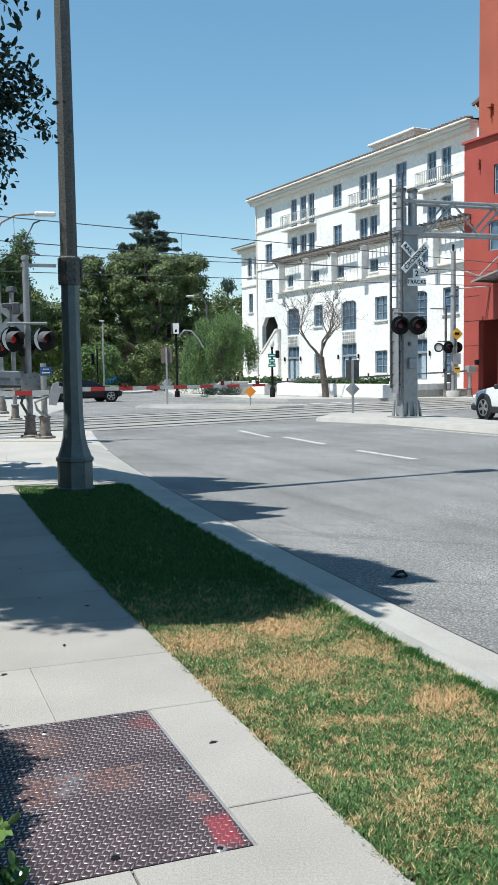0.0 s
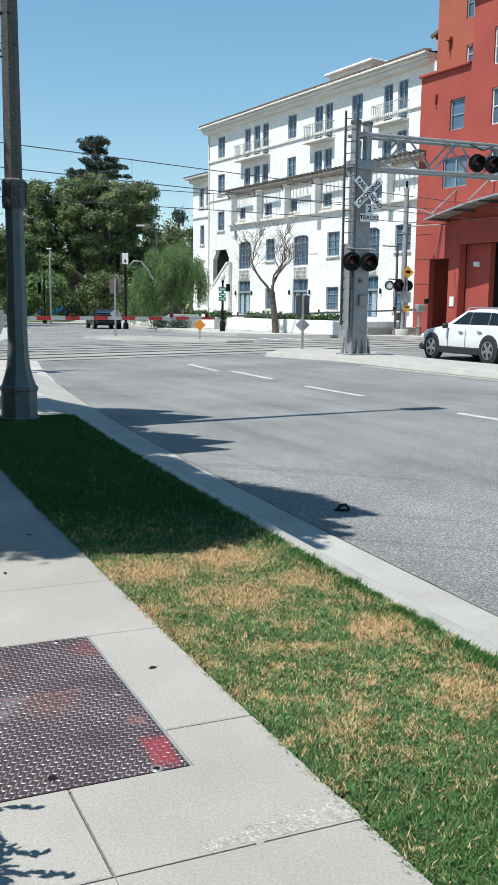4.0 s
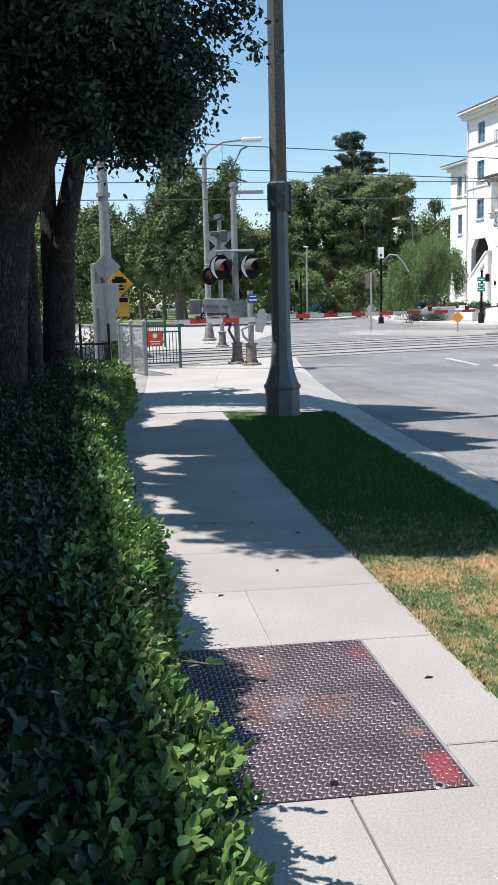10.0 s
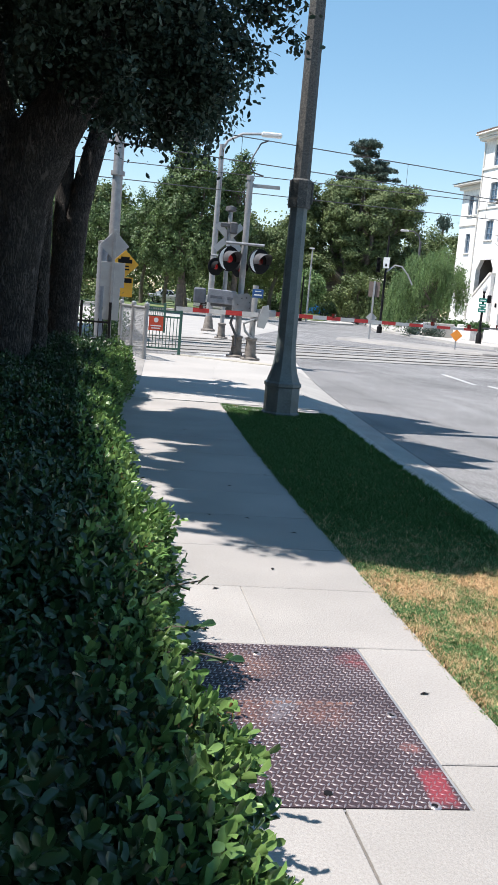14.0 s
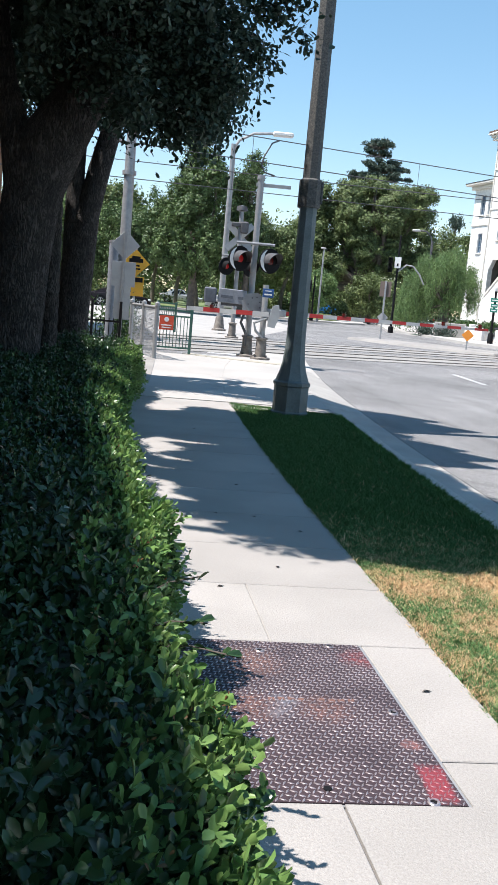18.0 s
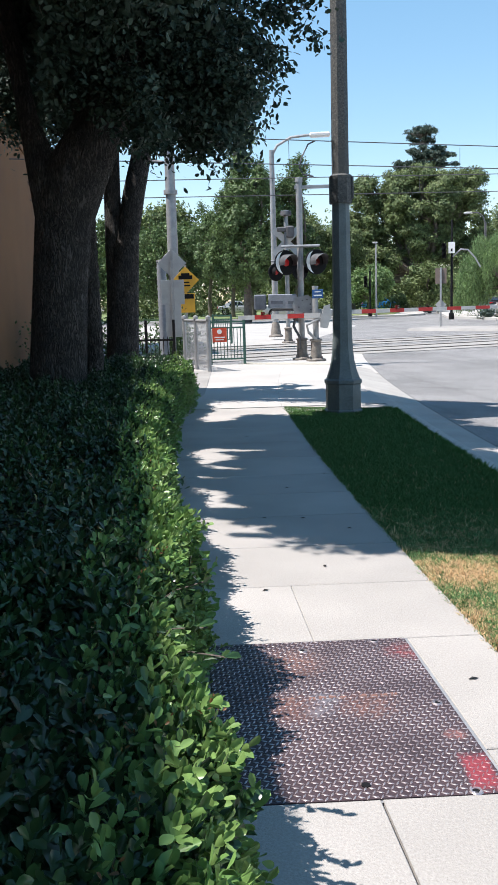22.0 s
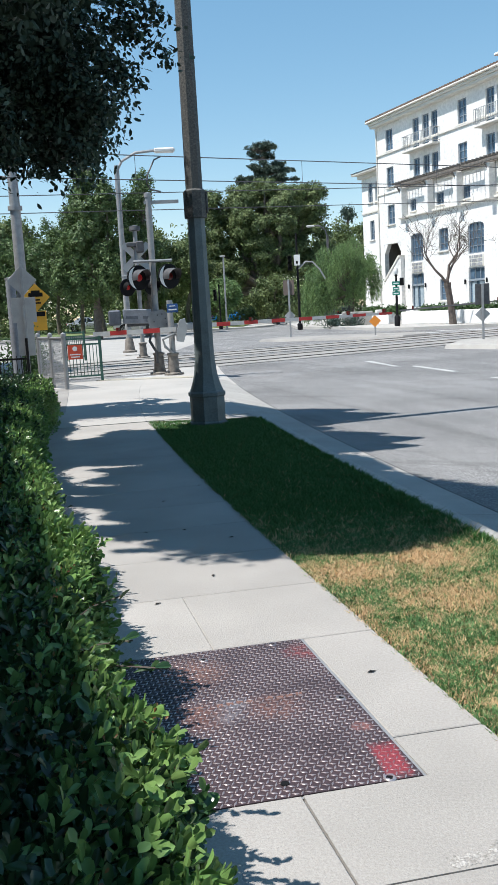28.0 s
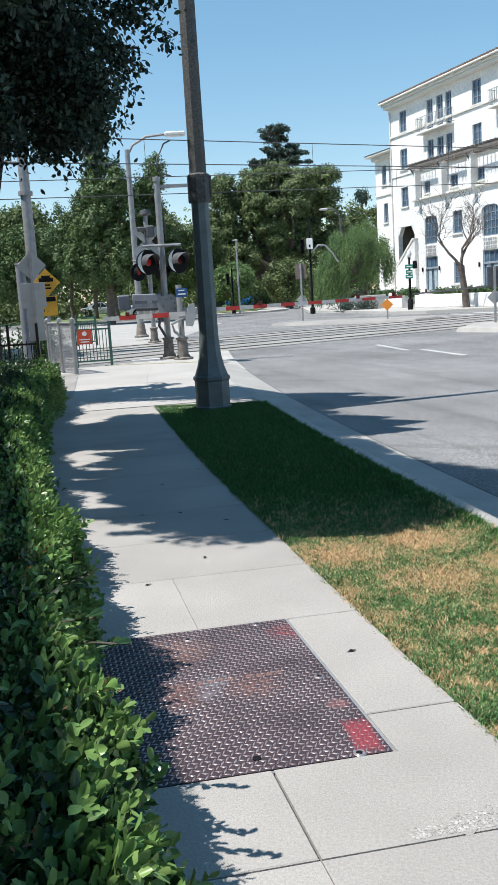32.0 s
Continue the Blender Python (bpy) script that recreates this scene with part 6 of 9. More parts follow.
def quads(centres, normals, length, width, fold=0.0, tips=None):
    """Pointed leaves as pairs of triangles over a fold: arrays of vertices and faces."""
    n = len(centres)
    normals = normals / np.maximum(np.linalg.norm(normals, axis=1, keepdims=True), 1e-6)
    rand = rng.normal(size=(n, 3)) if tips is None else tips
    along = rand - normals * np.sum(rand * normals, axis=1, keepdims=True)
    along /= np.maximum(np.linalg.norm(along, axis=1, keepdims=True), 1e-6)
    side = np.cross(normals, along)
    length, width = np.broadcast_to(length, n)[:, None], np.broadcast_to(width, n)[:, None]
    a, b = centres - along * length / 2, centres + along * length / 2
    mid = centres - along * length * 0.08
    l, r = mid + side * width / 2 + normals * fold * width, mid - side * width / 2 + normals * fold * width
    v = np.stack([a, l, b, r], 1).reshape(-1, 3)
    k = np.arange(n)[:, None] * 4
    f = np.concatenate([k + [0, 2, 1], k + [0, 3, 2]], 1).reshape(-1, 3)
    return v, f


def broad_leaves(centres, normals, length, width, fold, tips):
    """Oval leaves, each of two halves over the midrib."""
    n = len(centres)
    normals = normals / np.maximum(np.linalg.norm(normals, axis=1, keepdims=True), 1e-6)
    along = tips - normals * np.sum(tips * normals, axis=1, keepdims=True)
    along /= np.maximum(np.linalg.norm(along, axis=1, keepdims=True), 1e-6)
    side = np.cross(normals, along)
    length, width = np.broadcast_to(length, n)[:, None], np.broadcast_to(width, n)[:, None]
    a, b = centres - along * length / 2, centres + along * length / 2 - normals * length * 0.08

    def off(f, s):
        return centres + along * length * f + side * width * s + normals * abs(s) * fold * width * 2

    v = np.stack([a, off(-0.26, 0.3), off(0.06, 0.5), off(0.36, 0.4), b, off(0.36, -0.4), off(0.06, -0.5), off(-0.26, -0.3)], 1).reshape(-1, 3)
    k = np.arange(n)[:, None] * 8
    f = np.concatenate([k + t for t in ([0, 4, 3], [0, 3, 2], [0, 2, 1], [0, 7, 6], [0, 6, 5], [0, 5, 4])], 1).reshape(-1, 3)
    return v, f


def ovals(centres, normals, length, width, fold):
    """Oval leaves of four triangles."""
    n = len(centres)
    normals = normals / np.maximum(np.linalg.norm(normals, axis=1, keepdims=True), 1e-6)
    rand = rng.normal(size=(n, 3)) + [0.3, 0.0, -0.9]
    along = rand - normals * np.sum(rand * normals, axis=1, keepdims=True)
    along /= np.maximum(np.linalg.norm(along, axis=1, keepdims=True), 1e-6)
    side = np.cross(normals, along)
    length, width = np.broadcast_to(length, n)[:, None], np.broadcast_to(width, n)[:, None]
    lift = normals * fold * width
    v = np.stack([centres - along * length / 2, centres - along * length * 0.22 + side * width * 0.42 + lift, centres + along * length * 0.16 + side * width * 0.46 + lift,
                  centres + along * length / 2, centres + along * length * 0.16 - side * width * 0.46 + lift, centres - along * length * 0.22 - side * width * 0.42 + lift], 1).reshape(-1, 3)
    k = np.arange(n)[:, None] * 6
    f = np.concatenate([k + [0, 2, 1], k + [0, 3, 2], k + [0, 5, 4], k + [0, 4, 3]], 1).reshape(-1, 3)
    return v, f


def blob_points(n, lobes, shell=0.55):
    """Random points inside ellipsoid lobes (x, y, z, rx, ry, rz), denser to the outside, with their outward way."""
    w = np.array([l[3] * l[4] * l[5] for l in lobes]) ** 0.7
    pick = rng.choice(len(lobes), n, p=w / w.sum())
    L = np.array(lobes)[pick]
    d = rng.normal(size=(n, 3))
    d /= np.linalg.norm(d, axis=1, keepdims=True)
    rad = (shell + (1 - shell) * rng.random(n) ** 0.6)[:, None]
    return L[:, :3] + d * rad * L[:, 3:6], d


def clumps(lobes, n_clumps, per, spread, seed_shell=0.6):
    c, d = blob_points(n_clumps, lobes, seed_shell)
    p = np.repeat(c, per, 0) + rng.normal(size=(n_clumps * per, 3)) * spread
    return p, np.repeat(d, per, 0)


def limb(mb, a, b, r0, r1, bend=0.15, k=5, n=7):
    a, b = Vector(a), Vector(b)
    off = Vector(rng.normal(size=3)) * (b - a).length * bend
    pts = [a.lerp(b, i / k) + off * math.sin(math.pi * i / k) * 0.6 for i in range(k + 1)]
    mb.tube(pts, [r0 + (r1 - r0) * i / k for i in range(k + 1)], n)
    return pts


def tree(name, x, y, h, trunk_r, lobes, n_clumps, per, leaf, mat, label, bark="bark_far", fork=0.35, spread=0.5, limbs=7, droop=False, shell=0.6, dense=0, top=None, oval=False, boughs=(), keep=None, sprays=(), firm=0.8, stem=()):
    """A tapered trunk with limbs to its lobes and a crown of many leaves."""
    t = thing(name, pose(x, y, 0), label, "tree")
    mb = MB()
    top = top or (rng.normal() * 0.3, rng.normal() * 0.3, h * fork)
    for path, radii in stem:
        mb.tube(path, radii, 14)
    if not stem:
        limb(mb, (0, 0, -0.1), top, trunk_r, trunk_r * 0.75, 0.04, 6, 10)
    for tip, r in boughs:
        limb(mb, top, tip, r, r * 0.6, 0.05, 5, 9)
    for l in sorted(lobes, key=lambda q: -q[3])[:limbs]:
        tip = (l[0] * 0.85, l[1] * 0.85, l[2])
        limb(mb, top, tip, trunk_r * 0.55, trunk_r * 0.12, 0.12)
        for _ in range(3):
            q = Vector(tip) + Vector(rng.normal(size=3)) * l[3] * 0.45
            limb(mb, Vector(top).lerp(Vector(tip), 0.6), q, trunk_r * 0.22, trunk_r * 0.06, 0.12, 4, 5)
    part("trunk", mb, M[bark], t)
    p, d = clumps(lobes, n_clumps, per, spread, shell)
    if len(sprays):
        q, e = spray_points(sprays)
        p, d = np.concatenate([p, q - [x, y, 0]]), np.concatenate([d, e])
    if keep is not None:
        ok = keep(p + [x, y, 0])
        p, d = p[ok], d[ok]
    if droop:
        p[:, 2] -= np.abs(rng.normal(size=len(p))) * 0.5
        tips = np.tile([0.0, 0.0, -1.0], (len(p), 1)) + rng.normal(size=(len(p), 3)) * 0.5
        v, f = quads(p, rng.normal(size=p.shape) * [1, 1, 0.3], leaf * rng.uniform(0.8, 1.6, len(p)), leaf * 0.28, 0.1, tips)
    elif oval:
        v, f = ovals(p, d + rng.normal(size=p.shape) * 0.8 + [0, 0, 0.4], leaf * rng.uniform(0.7, 1.3, len(p)), leaf * rng.uniform(0.45, 0.65, len(p)), 0.15)
    else:
        v, f = quads(p, d + rng.normal(size=p.shape) * firm + [0, 0, 0.4], leaf * rng.uniform(0.7, 1.3, len(p)), leaf * rng.uniform(0.5, 0.8, len(p)), 0.15)
    if dense:
        q, e = blob_points(dense, [(a, b, z, rx * 0.8, ry * 0.8, rz * 0.8) for a, b, z, rx, ry, rz in lobes], 0.05)
        if keep is not None:
            ok = keep(q + [x, y, 0])
            q, e = q[ok], e[ok]
        v2, f2 = quads(q, e + rng.normal(size=q.shape) * 0.8, 0.13, 0.085, 0.1)
        v, f = np.concatenate([v, v2]), np.concatenate([f, f2 + len(v)])
    c = raw("crown", v, f, M[mat])
    c.parent = t
    return t


def spray_points(sprays):
    """Leaves along tapering leafy branches (start, tip, radius, radius at the tip, leaves), in short side twigs."""
    out, way = [], []
    for a, b, r0, r1, n in sprays:
        a, b = np.array(a), np.array(b)
        k = max(6, n // 14)
        u = rng.random(k) ** 0.8
        ends = a + (b - a) * u[:, None]
        ends[:, 2] += 0.12 * np.sin(np.pi * u)
        d = rng.normal(size=(k, 3)) * [1, 1, 0.6]
        d /= np.linalg.norm(d, axis=1, keepdims=True)
        ends = ends + d * ((r0 + (r1 - r0) * u) * rng.random(k) ** 0.5)[:, None]
        p = np.repeat(ends, 14, 0) + rng.normal(size=(k * 14, 3)) * [0.07, 0.07, 0.05]
        out.append(p)
        way.append(np.repeat(d, 14, 0) * 0.5 + [0, 0, 0.5])
    return np.concatenate(out), np.concatenate(way)


def puffs(bodies, n, small, large, seed, flat=0.75, inner=0.62):
    """Many leaf clumps over the outside of a few large ellipsoids."""
    r = np.random.default_rng(seed)
    w = np.array([b[3] * b[4] for b in bodies])
    out = []
    for i in r.choice(len(bodies), n, p=w / w.sum()):
        b = bodies[i]
        d = r.normal(size=3)
        d /= np.linalg.norm(d)
        q = inner + (1 - inner) * r.random() ** 0.5
        s = r.uniform(small, large)
        out.append((b[0] + d[0] * b[3] * q, b[1] + d[1] * b[4] * q, b[2] + d[2] * b[5] * q, s, s, s * flat))
    return out


# the two dark trees by the hedge, their crowns drawn out towards the road
near_lobes = [(1.65, -3.1, 4.0, 1.25, 1.1, 0.9), (1.3, -1.9, 4.1, 1.2, 1.15, 0.85), (0.9, -0.7, 4.2, 1.15, 1.2, 0.9), (0.5, 0.65, 3.9, 1.25, 1.2, 0.9), (0.4, 2.1, 3.9, 1.15, 1.1, 0.9),
              (0.95, -3.3, 5.0, 1.2, 1.1, 0.9), (0.7, -2.1, 5.1, 1.3, 1.2, 0.9), (0.4, -0.8, 5.1, 1.3, 1.2, 1.0), (0.0, 0.6, 5.1, 1.3, 1.2, 1.0), (-0.3, 1.9, 5.0, 1.2, 1.1, 0.9),
              (0.2, -1.5, 6.0, 1.2, 1.2, 0.8), (-0.2, 0.2, 6.1, 1.3, 1.2, 0.8), (2.15, -2.2, 3.5, 0.55, 0.6, 0.4), (1.3, 0.8, 3.2, 0.55, 0.6, 0.35), (0.9, 1.4, 3.0, 0.7, 0.6, 0.35),
              (-0.9, 0.6, 4.3, 1.0, 0.9, 0.8), (-1.5, 1.4, 5.0, 1.1, 1.0, 0.9), (-1.2, 0.0, 5.4, 1.0, 1.0, 0.9), (0.1, -0.2, 3.5, 0.8, 0.7, 0.45), (0.0, -0.9, 4.3, 1.1, 1.0, 0.9), (0.1, 0.3, 4.4, 1.1, 1.0, 0.9), (-0.2, 1.2, 4.3, 1.0, 1.0, 0.8), (1.0, -2.6, 4.6, 1.2, 1.1, 0.9),
              (0.0, -0.95, 3.12, 0.75, 0.42, 0.42), (0.6, -1.0, 3.7, 0.8, 0.5, 0.5), (-0.3, -1.0, 4.1, 1.0, 0.6, 0.5), (2.2, -1.2, 4.3, 0.55, 0.6, 0.4), (2.5, -1.8, 4.5, 0.5, 0.6, 0.35)]
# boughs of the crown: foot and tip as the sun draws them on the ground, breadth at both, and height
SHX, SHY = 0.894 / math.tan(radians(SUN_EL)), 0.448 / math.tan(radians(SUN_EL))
# unseen boughs, laid backwards from the shadow outline they have to cast
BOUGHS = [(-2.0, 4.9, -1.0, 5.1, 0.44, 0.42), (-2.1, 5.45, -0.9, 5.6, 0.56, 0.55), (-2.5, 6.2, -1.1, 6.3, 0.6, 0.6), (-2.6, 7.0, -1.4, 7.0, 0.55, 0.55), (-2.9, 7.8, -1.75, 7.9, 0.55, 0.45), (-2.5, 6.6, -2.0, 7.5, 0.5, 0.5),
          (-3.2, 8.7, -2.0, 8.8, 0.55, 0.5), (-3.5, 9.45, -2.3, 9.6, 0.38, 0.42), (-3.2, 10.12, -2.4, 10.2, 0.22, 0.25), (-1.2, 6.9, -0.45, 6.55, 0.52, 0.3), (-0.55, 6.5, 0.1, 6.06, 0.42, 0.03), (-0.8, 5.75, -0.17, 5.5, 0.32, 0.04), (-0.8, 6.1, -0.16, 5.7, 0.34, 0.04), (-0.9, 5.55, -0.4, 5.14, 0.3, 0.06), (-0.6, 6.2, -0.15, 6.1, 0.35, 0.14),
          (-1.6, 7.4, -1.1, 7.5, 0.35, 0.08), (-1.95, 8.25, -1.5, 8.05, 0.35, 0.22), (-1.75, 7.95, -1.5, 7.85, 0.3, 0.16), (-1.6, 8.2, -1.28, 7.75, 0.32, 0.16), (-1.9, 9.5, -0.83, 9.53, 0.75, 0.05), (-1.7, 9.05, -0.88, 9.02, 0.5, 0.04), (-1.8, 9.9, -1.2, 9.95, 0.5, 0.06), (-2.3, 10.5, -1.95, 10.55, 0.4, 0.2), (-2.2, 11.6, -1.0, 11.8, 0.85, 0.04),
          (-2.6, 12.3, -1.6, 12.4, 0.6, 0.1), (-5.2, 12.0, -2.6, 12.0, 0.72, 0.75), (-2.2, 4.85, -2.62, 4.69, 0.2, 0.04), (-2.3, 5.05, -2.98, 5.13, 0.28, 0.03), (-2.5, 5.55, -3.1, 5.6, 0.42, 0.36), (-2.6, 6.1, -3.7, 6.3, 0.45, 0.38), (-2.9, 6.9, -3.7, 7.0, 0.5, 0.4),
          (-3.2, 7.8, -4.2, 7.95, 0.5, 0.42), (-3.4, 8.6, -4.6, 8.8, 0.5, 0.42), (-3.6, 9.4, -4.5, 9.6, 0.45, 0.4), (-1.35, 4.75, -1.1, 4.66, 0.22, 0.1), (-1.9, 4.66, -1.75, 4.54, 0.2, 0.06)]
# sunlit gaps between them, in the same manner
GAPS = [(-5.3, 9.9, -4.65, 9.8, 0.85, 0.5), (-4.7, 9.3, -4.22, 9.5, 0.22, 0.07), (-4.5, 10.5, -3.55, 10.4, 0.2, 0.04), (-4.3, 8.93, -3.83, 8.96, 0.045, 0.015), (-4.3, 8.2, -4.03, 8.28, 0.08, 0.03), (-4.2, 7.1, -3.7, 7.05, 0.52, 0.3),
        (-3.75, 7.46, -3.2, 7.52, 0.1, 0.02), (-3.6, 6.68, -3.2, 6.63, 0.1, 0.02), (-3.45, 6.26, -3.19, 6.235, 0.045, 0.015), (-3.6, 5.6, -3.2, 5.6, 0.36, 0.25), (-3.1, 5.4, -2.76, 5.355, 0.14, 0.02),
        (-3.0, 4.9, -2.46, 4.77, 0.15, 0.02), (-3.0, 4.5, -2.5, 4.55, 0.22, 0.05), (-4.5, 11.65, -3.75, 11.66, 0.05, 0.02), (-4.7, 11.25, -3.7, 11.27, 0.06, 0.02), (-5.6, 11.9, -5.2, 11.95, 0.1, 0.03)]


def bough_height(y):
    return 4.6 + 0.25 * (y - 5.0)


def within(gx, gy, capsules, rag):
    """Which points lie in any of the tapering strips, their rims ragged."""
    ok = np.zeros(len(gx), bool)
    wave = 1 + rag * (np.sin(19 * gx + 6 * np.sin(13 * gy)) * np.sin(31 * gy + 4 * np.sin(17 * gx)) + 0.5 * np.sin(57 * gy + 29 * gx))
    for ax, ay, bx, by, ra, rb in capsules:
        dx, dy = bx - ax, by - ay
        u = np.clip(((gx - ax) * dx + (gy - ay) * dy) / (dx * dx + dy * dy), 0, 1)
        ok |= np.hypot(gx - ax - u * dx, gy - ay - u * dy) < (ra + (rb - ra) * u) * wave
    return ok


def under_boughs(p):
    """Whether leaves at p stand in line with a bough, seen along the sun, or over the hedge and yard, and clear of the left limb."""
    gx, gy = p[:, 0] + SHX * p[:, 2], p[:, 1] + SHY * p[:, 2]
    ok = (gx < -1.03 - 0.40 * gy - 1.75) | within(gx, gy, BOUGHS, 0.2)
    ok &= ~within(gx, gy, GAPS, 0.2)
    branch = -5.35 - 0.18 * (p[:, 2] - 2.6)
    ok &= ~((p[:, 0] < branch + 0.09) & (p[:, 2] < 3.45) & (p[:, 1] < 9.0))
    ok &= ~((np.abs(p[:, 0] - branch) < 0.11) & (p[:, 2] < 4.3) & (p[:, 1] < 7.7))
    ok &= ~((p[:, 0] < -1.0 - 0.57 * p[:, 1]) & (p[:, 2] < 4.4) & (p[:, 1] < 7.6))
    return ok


def short_of_apron(p):
    """Whether leaves at p keep their shade off the sunlit apron."""
    gx, gy = p[:, 0] + SHX * p[:, 2], p[:, 1] + SHY * p[:, 2]
    return (gy < 12.85 + 0.12 * np.sin(9 * gx) + 0.05 * np.sin(31 * gx)) | (gx < -6.4)


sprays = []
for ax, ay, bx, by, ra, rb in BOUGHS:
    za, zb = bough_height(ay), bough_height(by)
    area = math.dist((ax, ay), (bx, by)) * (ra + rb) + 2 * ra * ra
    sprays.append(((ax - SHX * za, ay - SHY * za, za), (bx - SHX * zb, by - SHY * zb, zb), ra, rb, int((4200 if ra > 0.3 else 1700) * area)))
    # a second unseen layer above, added to keep skylight out of the shade
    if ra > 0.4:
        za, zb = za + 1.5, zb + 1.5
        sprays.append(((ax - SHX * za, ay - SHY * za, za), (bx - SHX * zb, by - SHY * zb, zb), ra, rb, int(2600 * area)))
# low leafy branches that hang in sight
for a, b, r0, r1 in (((-4.0, 7.8, 4.0), (-2.87, 8.08, 3.5), 0.34, 0.05), ((-4.1, 7.9, 3.8), (-3.2, 8.05, 3.28), 0.32, 0.08), ((-4.2, 7.9, 3.6), (-3.56, 8.08, 2.83), 0.28, 0.06), ((-4.3, 7.8, 3.4), (-3.75, 8.0, 2.72), 0.3, 0.08),
                     ((-4.4, 7.2, 3.2), (-3.9, 6.97, 2.6), 0.28, 0.05), ((-4.0, 7.9, 4.3), (-2.9, 7.96, 3.8), 0.4, 0.14), ((-4.6, 7.4, 3.1), (-4.15, 7.3, 2.55), 0.35, 0.15), ((-4.1, 7.7, 3.5), (-3.42, 7.9, 3.06), 0.28, 0.1)):
    sprays.append((a, b, r0, r1, 800))
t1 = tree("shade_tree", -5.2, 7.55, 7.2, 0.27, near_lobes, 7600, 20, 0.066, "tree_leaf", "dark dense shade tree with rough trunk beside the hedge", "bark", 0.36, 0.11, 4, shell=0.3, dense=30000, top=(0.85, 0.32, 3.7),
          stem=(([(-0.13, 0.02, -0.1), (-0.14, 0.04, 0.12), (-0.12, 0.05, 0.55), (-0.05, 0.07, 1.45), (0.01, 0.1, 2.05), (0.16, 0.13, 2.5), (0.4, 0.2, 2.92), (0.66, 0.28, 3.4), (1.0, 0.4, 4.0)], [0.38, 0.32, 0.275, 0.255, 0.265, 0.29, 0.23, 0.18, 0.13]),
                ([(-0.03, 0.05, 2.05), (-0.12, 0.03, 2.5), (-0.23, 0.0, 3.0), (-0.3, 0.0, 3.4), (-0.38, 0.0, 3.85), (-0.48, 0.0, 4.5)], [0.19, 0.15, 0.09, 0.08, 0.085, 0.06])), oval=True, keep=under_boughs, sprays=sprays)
lobes2 = [(0, 0, 4.6, 1.5, 1.4, 1.2), (0.3, -0.9, 4.1, 1.0, 0.9, 0.8), (-0.8, -0.6, 4.8, 1.4, 1.2, 1.2), (-0.4, -1.2, 4.4, 1.1, 1.1, 1.0), (-0.6, 0.3, 3.6, 0.8, 0.8, 0.6), (-0.4, -0.4, 5.7, 1.3, 1.2, 1.0), (0.3, 0.1, 3.5, 0.6, 0.5, 0.45)]
tree("shade_tree", -6.9, 12.35, 7.0, 0.24, lobes2, 2200, 22, 0.075, "tree_leaf", "dark shade tree with leaning trunk", "bark", 0.4, 0.13, 5, shell=0.3, dense=14000, top=(0.5, 0.15, 3.9),
          stem=(([(0, 0, -0.1), (0.0, 0.0, 0.15), (0.02, 0.0, 0.74), (0.06, 0.02, 1.6), (0.16, 0.05, 2.3), (0.27, 0.1, 2.9), (0.44, 0.14, 3.6), (0.55, 0.16, 4.2)], [0.3, 0.26, 0.24, 0.235, 0.17, 0.16, 0.14, 0.1]),
                ([(0.0, 0.0, 1.5), (-0.03, 0.0, 2.1), (-0.03, 0.0, 2.9), (0.0, 0.05, 3.8)], [0.17, 0.14, 0.12, 0.09])), oval=True, keep=short_of_apron)

slim = thing("slim_tree", pose(-5.31, 8.35, 0), "slim ringed trunk standing close behind the shade tree", "tree")
part("trunk", MB().lathe([(0.1 + 0.012 * (i % 2) - 0.0006 * i, -0.05 + 0.075 * i) for i in range(46)], 10), M["bark"], slim)

# park trees
oak_puffs = puffs([(0, 0, 9.6, 4.3, 3.8, 3.7), (-1.9, 0, 11.4, 2.6, 2.6, 2.2), (2.4, 0, 10.8, 2.6, 2.8, 2.6), (0.4, 0, 12.7, 1.9, 1.6, 1.0), (-5.0, 0, 11.5, 1.9, 2.0, 1.6), (4.9, 0, 11.6, 1.5, 1.8, 1.5), (-5.2, 0, 8.8, 2.1, 2.0, 2.6), (-6.8, 0, 7.0, 1.8, 2.0, 2.4), (-7.2, 0, 4.6, 1.8, 1.8, 1.6), (4.9, 0, 8.6, 1.8, 2.0, 2.9), (0.5, -1.0, 6.6, 3.2, 2.4, 1.8),
                   (-3.8, -1.0, 5.2, 2.4, 2.0, 1.3), (3.6, -0.5, 5.6, 2.0, 2.0, 1.4), (4.6, 0, 11.9, 0.8, 1.0, 0.8)], 430, 0.38, 0.85, 3, 0.66, 0.45)
tree("oak_tree", -11.7, 91.5, 14.2, 0.7, oak_puffs, 13400, 13, 0.22, "oak_leaf", "broad old oak with heavy limbs and open clumps on the lawn", fork=0.24, spread=0.16, limbs=30, shell=0.75, firm=0.45)
tiers = []
r_pine = np.random.default_rng(51)
for z, reach in ((21.2, 1.3), (20.6, 2.2), (19.7, 1.7), (18.6, 2.6), (17.8, 4.2), (16.8, 4.4), (15.7, 3.6), (14.6, 3.0)):
    for k in range(3 + int(reach * 1.5)):
        a, far = r_pine.uniform(0, 2 * math.pi), reach * r_pine.uniform(0.65, 1.0)
        for j in range(1 + int(far * 1.6)):
            q = far * (1 - 0.42 * j / (far + 0.5))
            tiers.append((math.cos(a) * q + r_pine.normal() * 0.2, (math.sin(a) * q + r_pine.normal() * 0.2) * 0.7, z + r_pine.normal() * 0.12 + 0.07 * q, r_pine.uniform(0.3, 0.62), r_pine.uniform(0.3, 0.55), r_pine.uniform(0.06, 0.15)))
pine_stem = [([(0, 0, 0), (0.1, 0, 10.0), (0.1, 0, 20.9)], [0.3, 0.2, 0.05])]
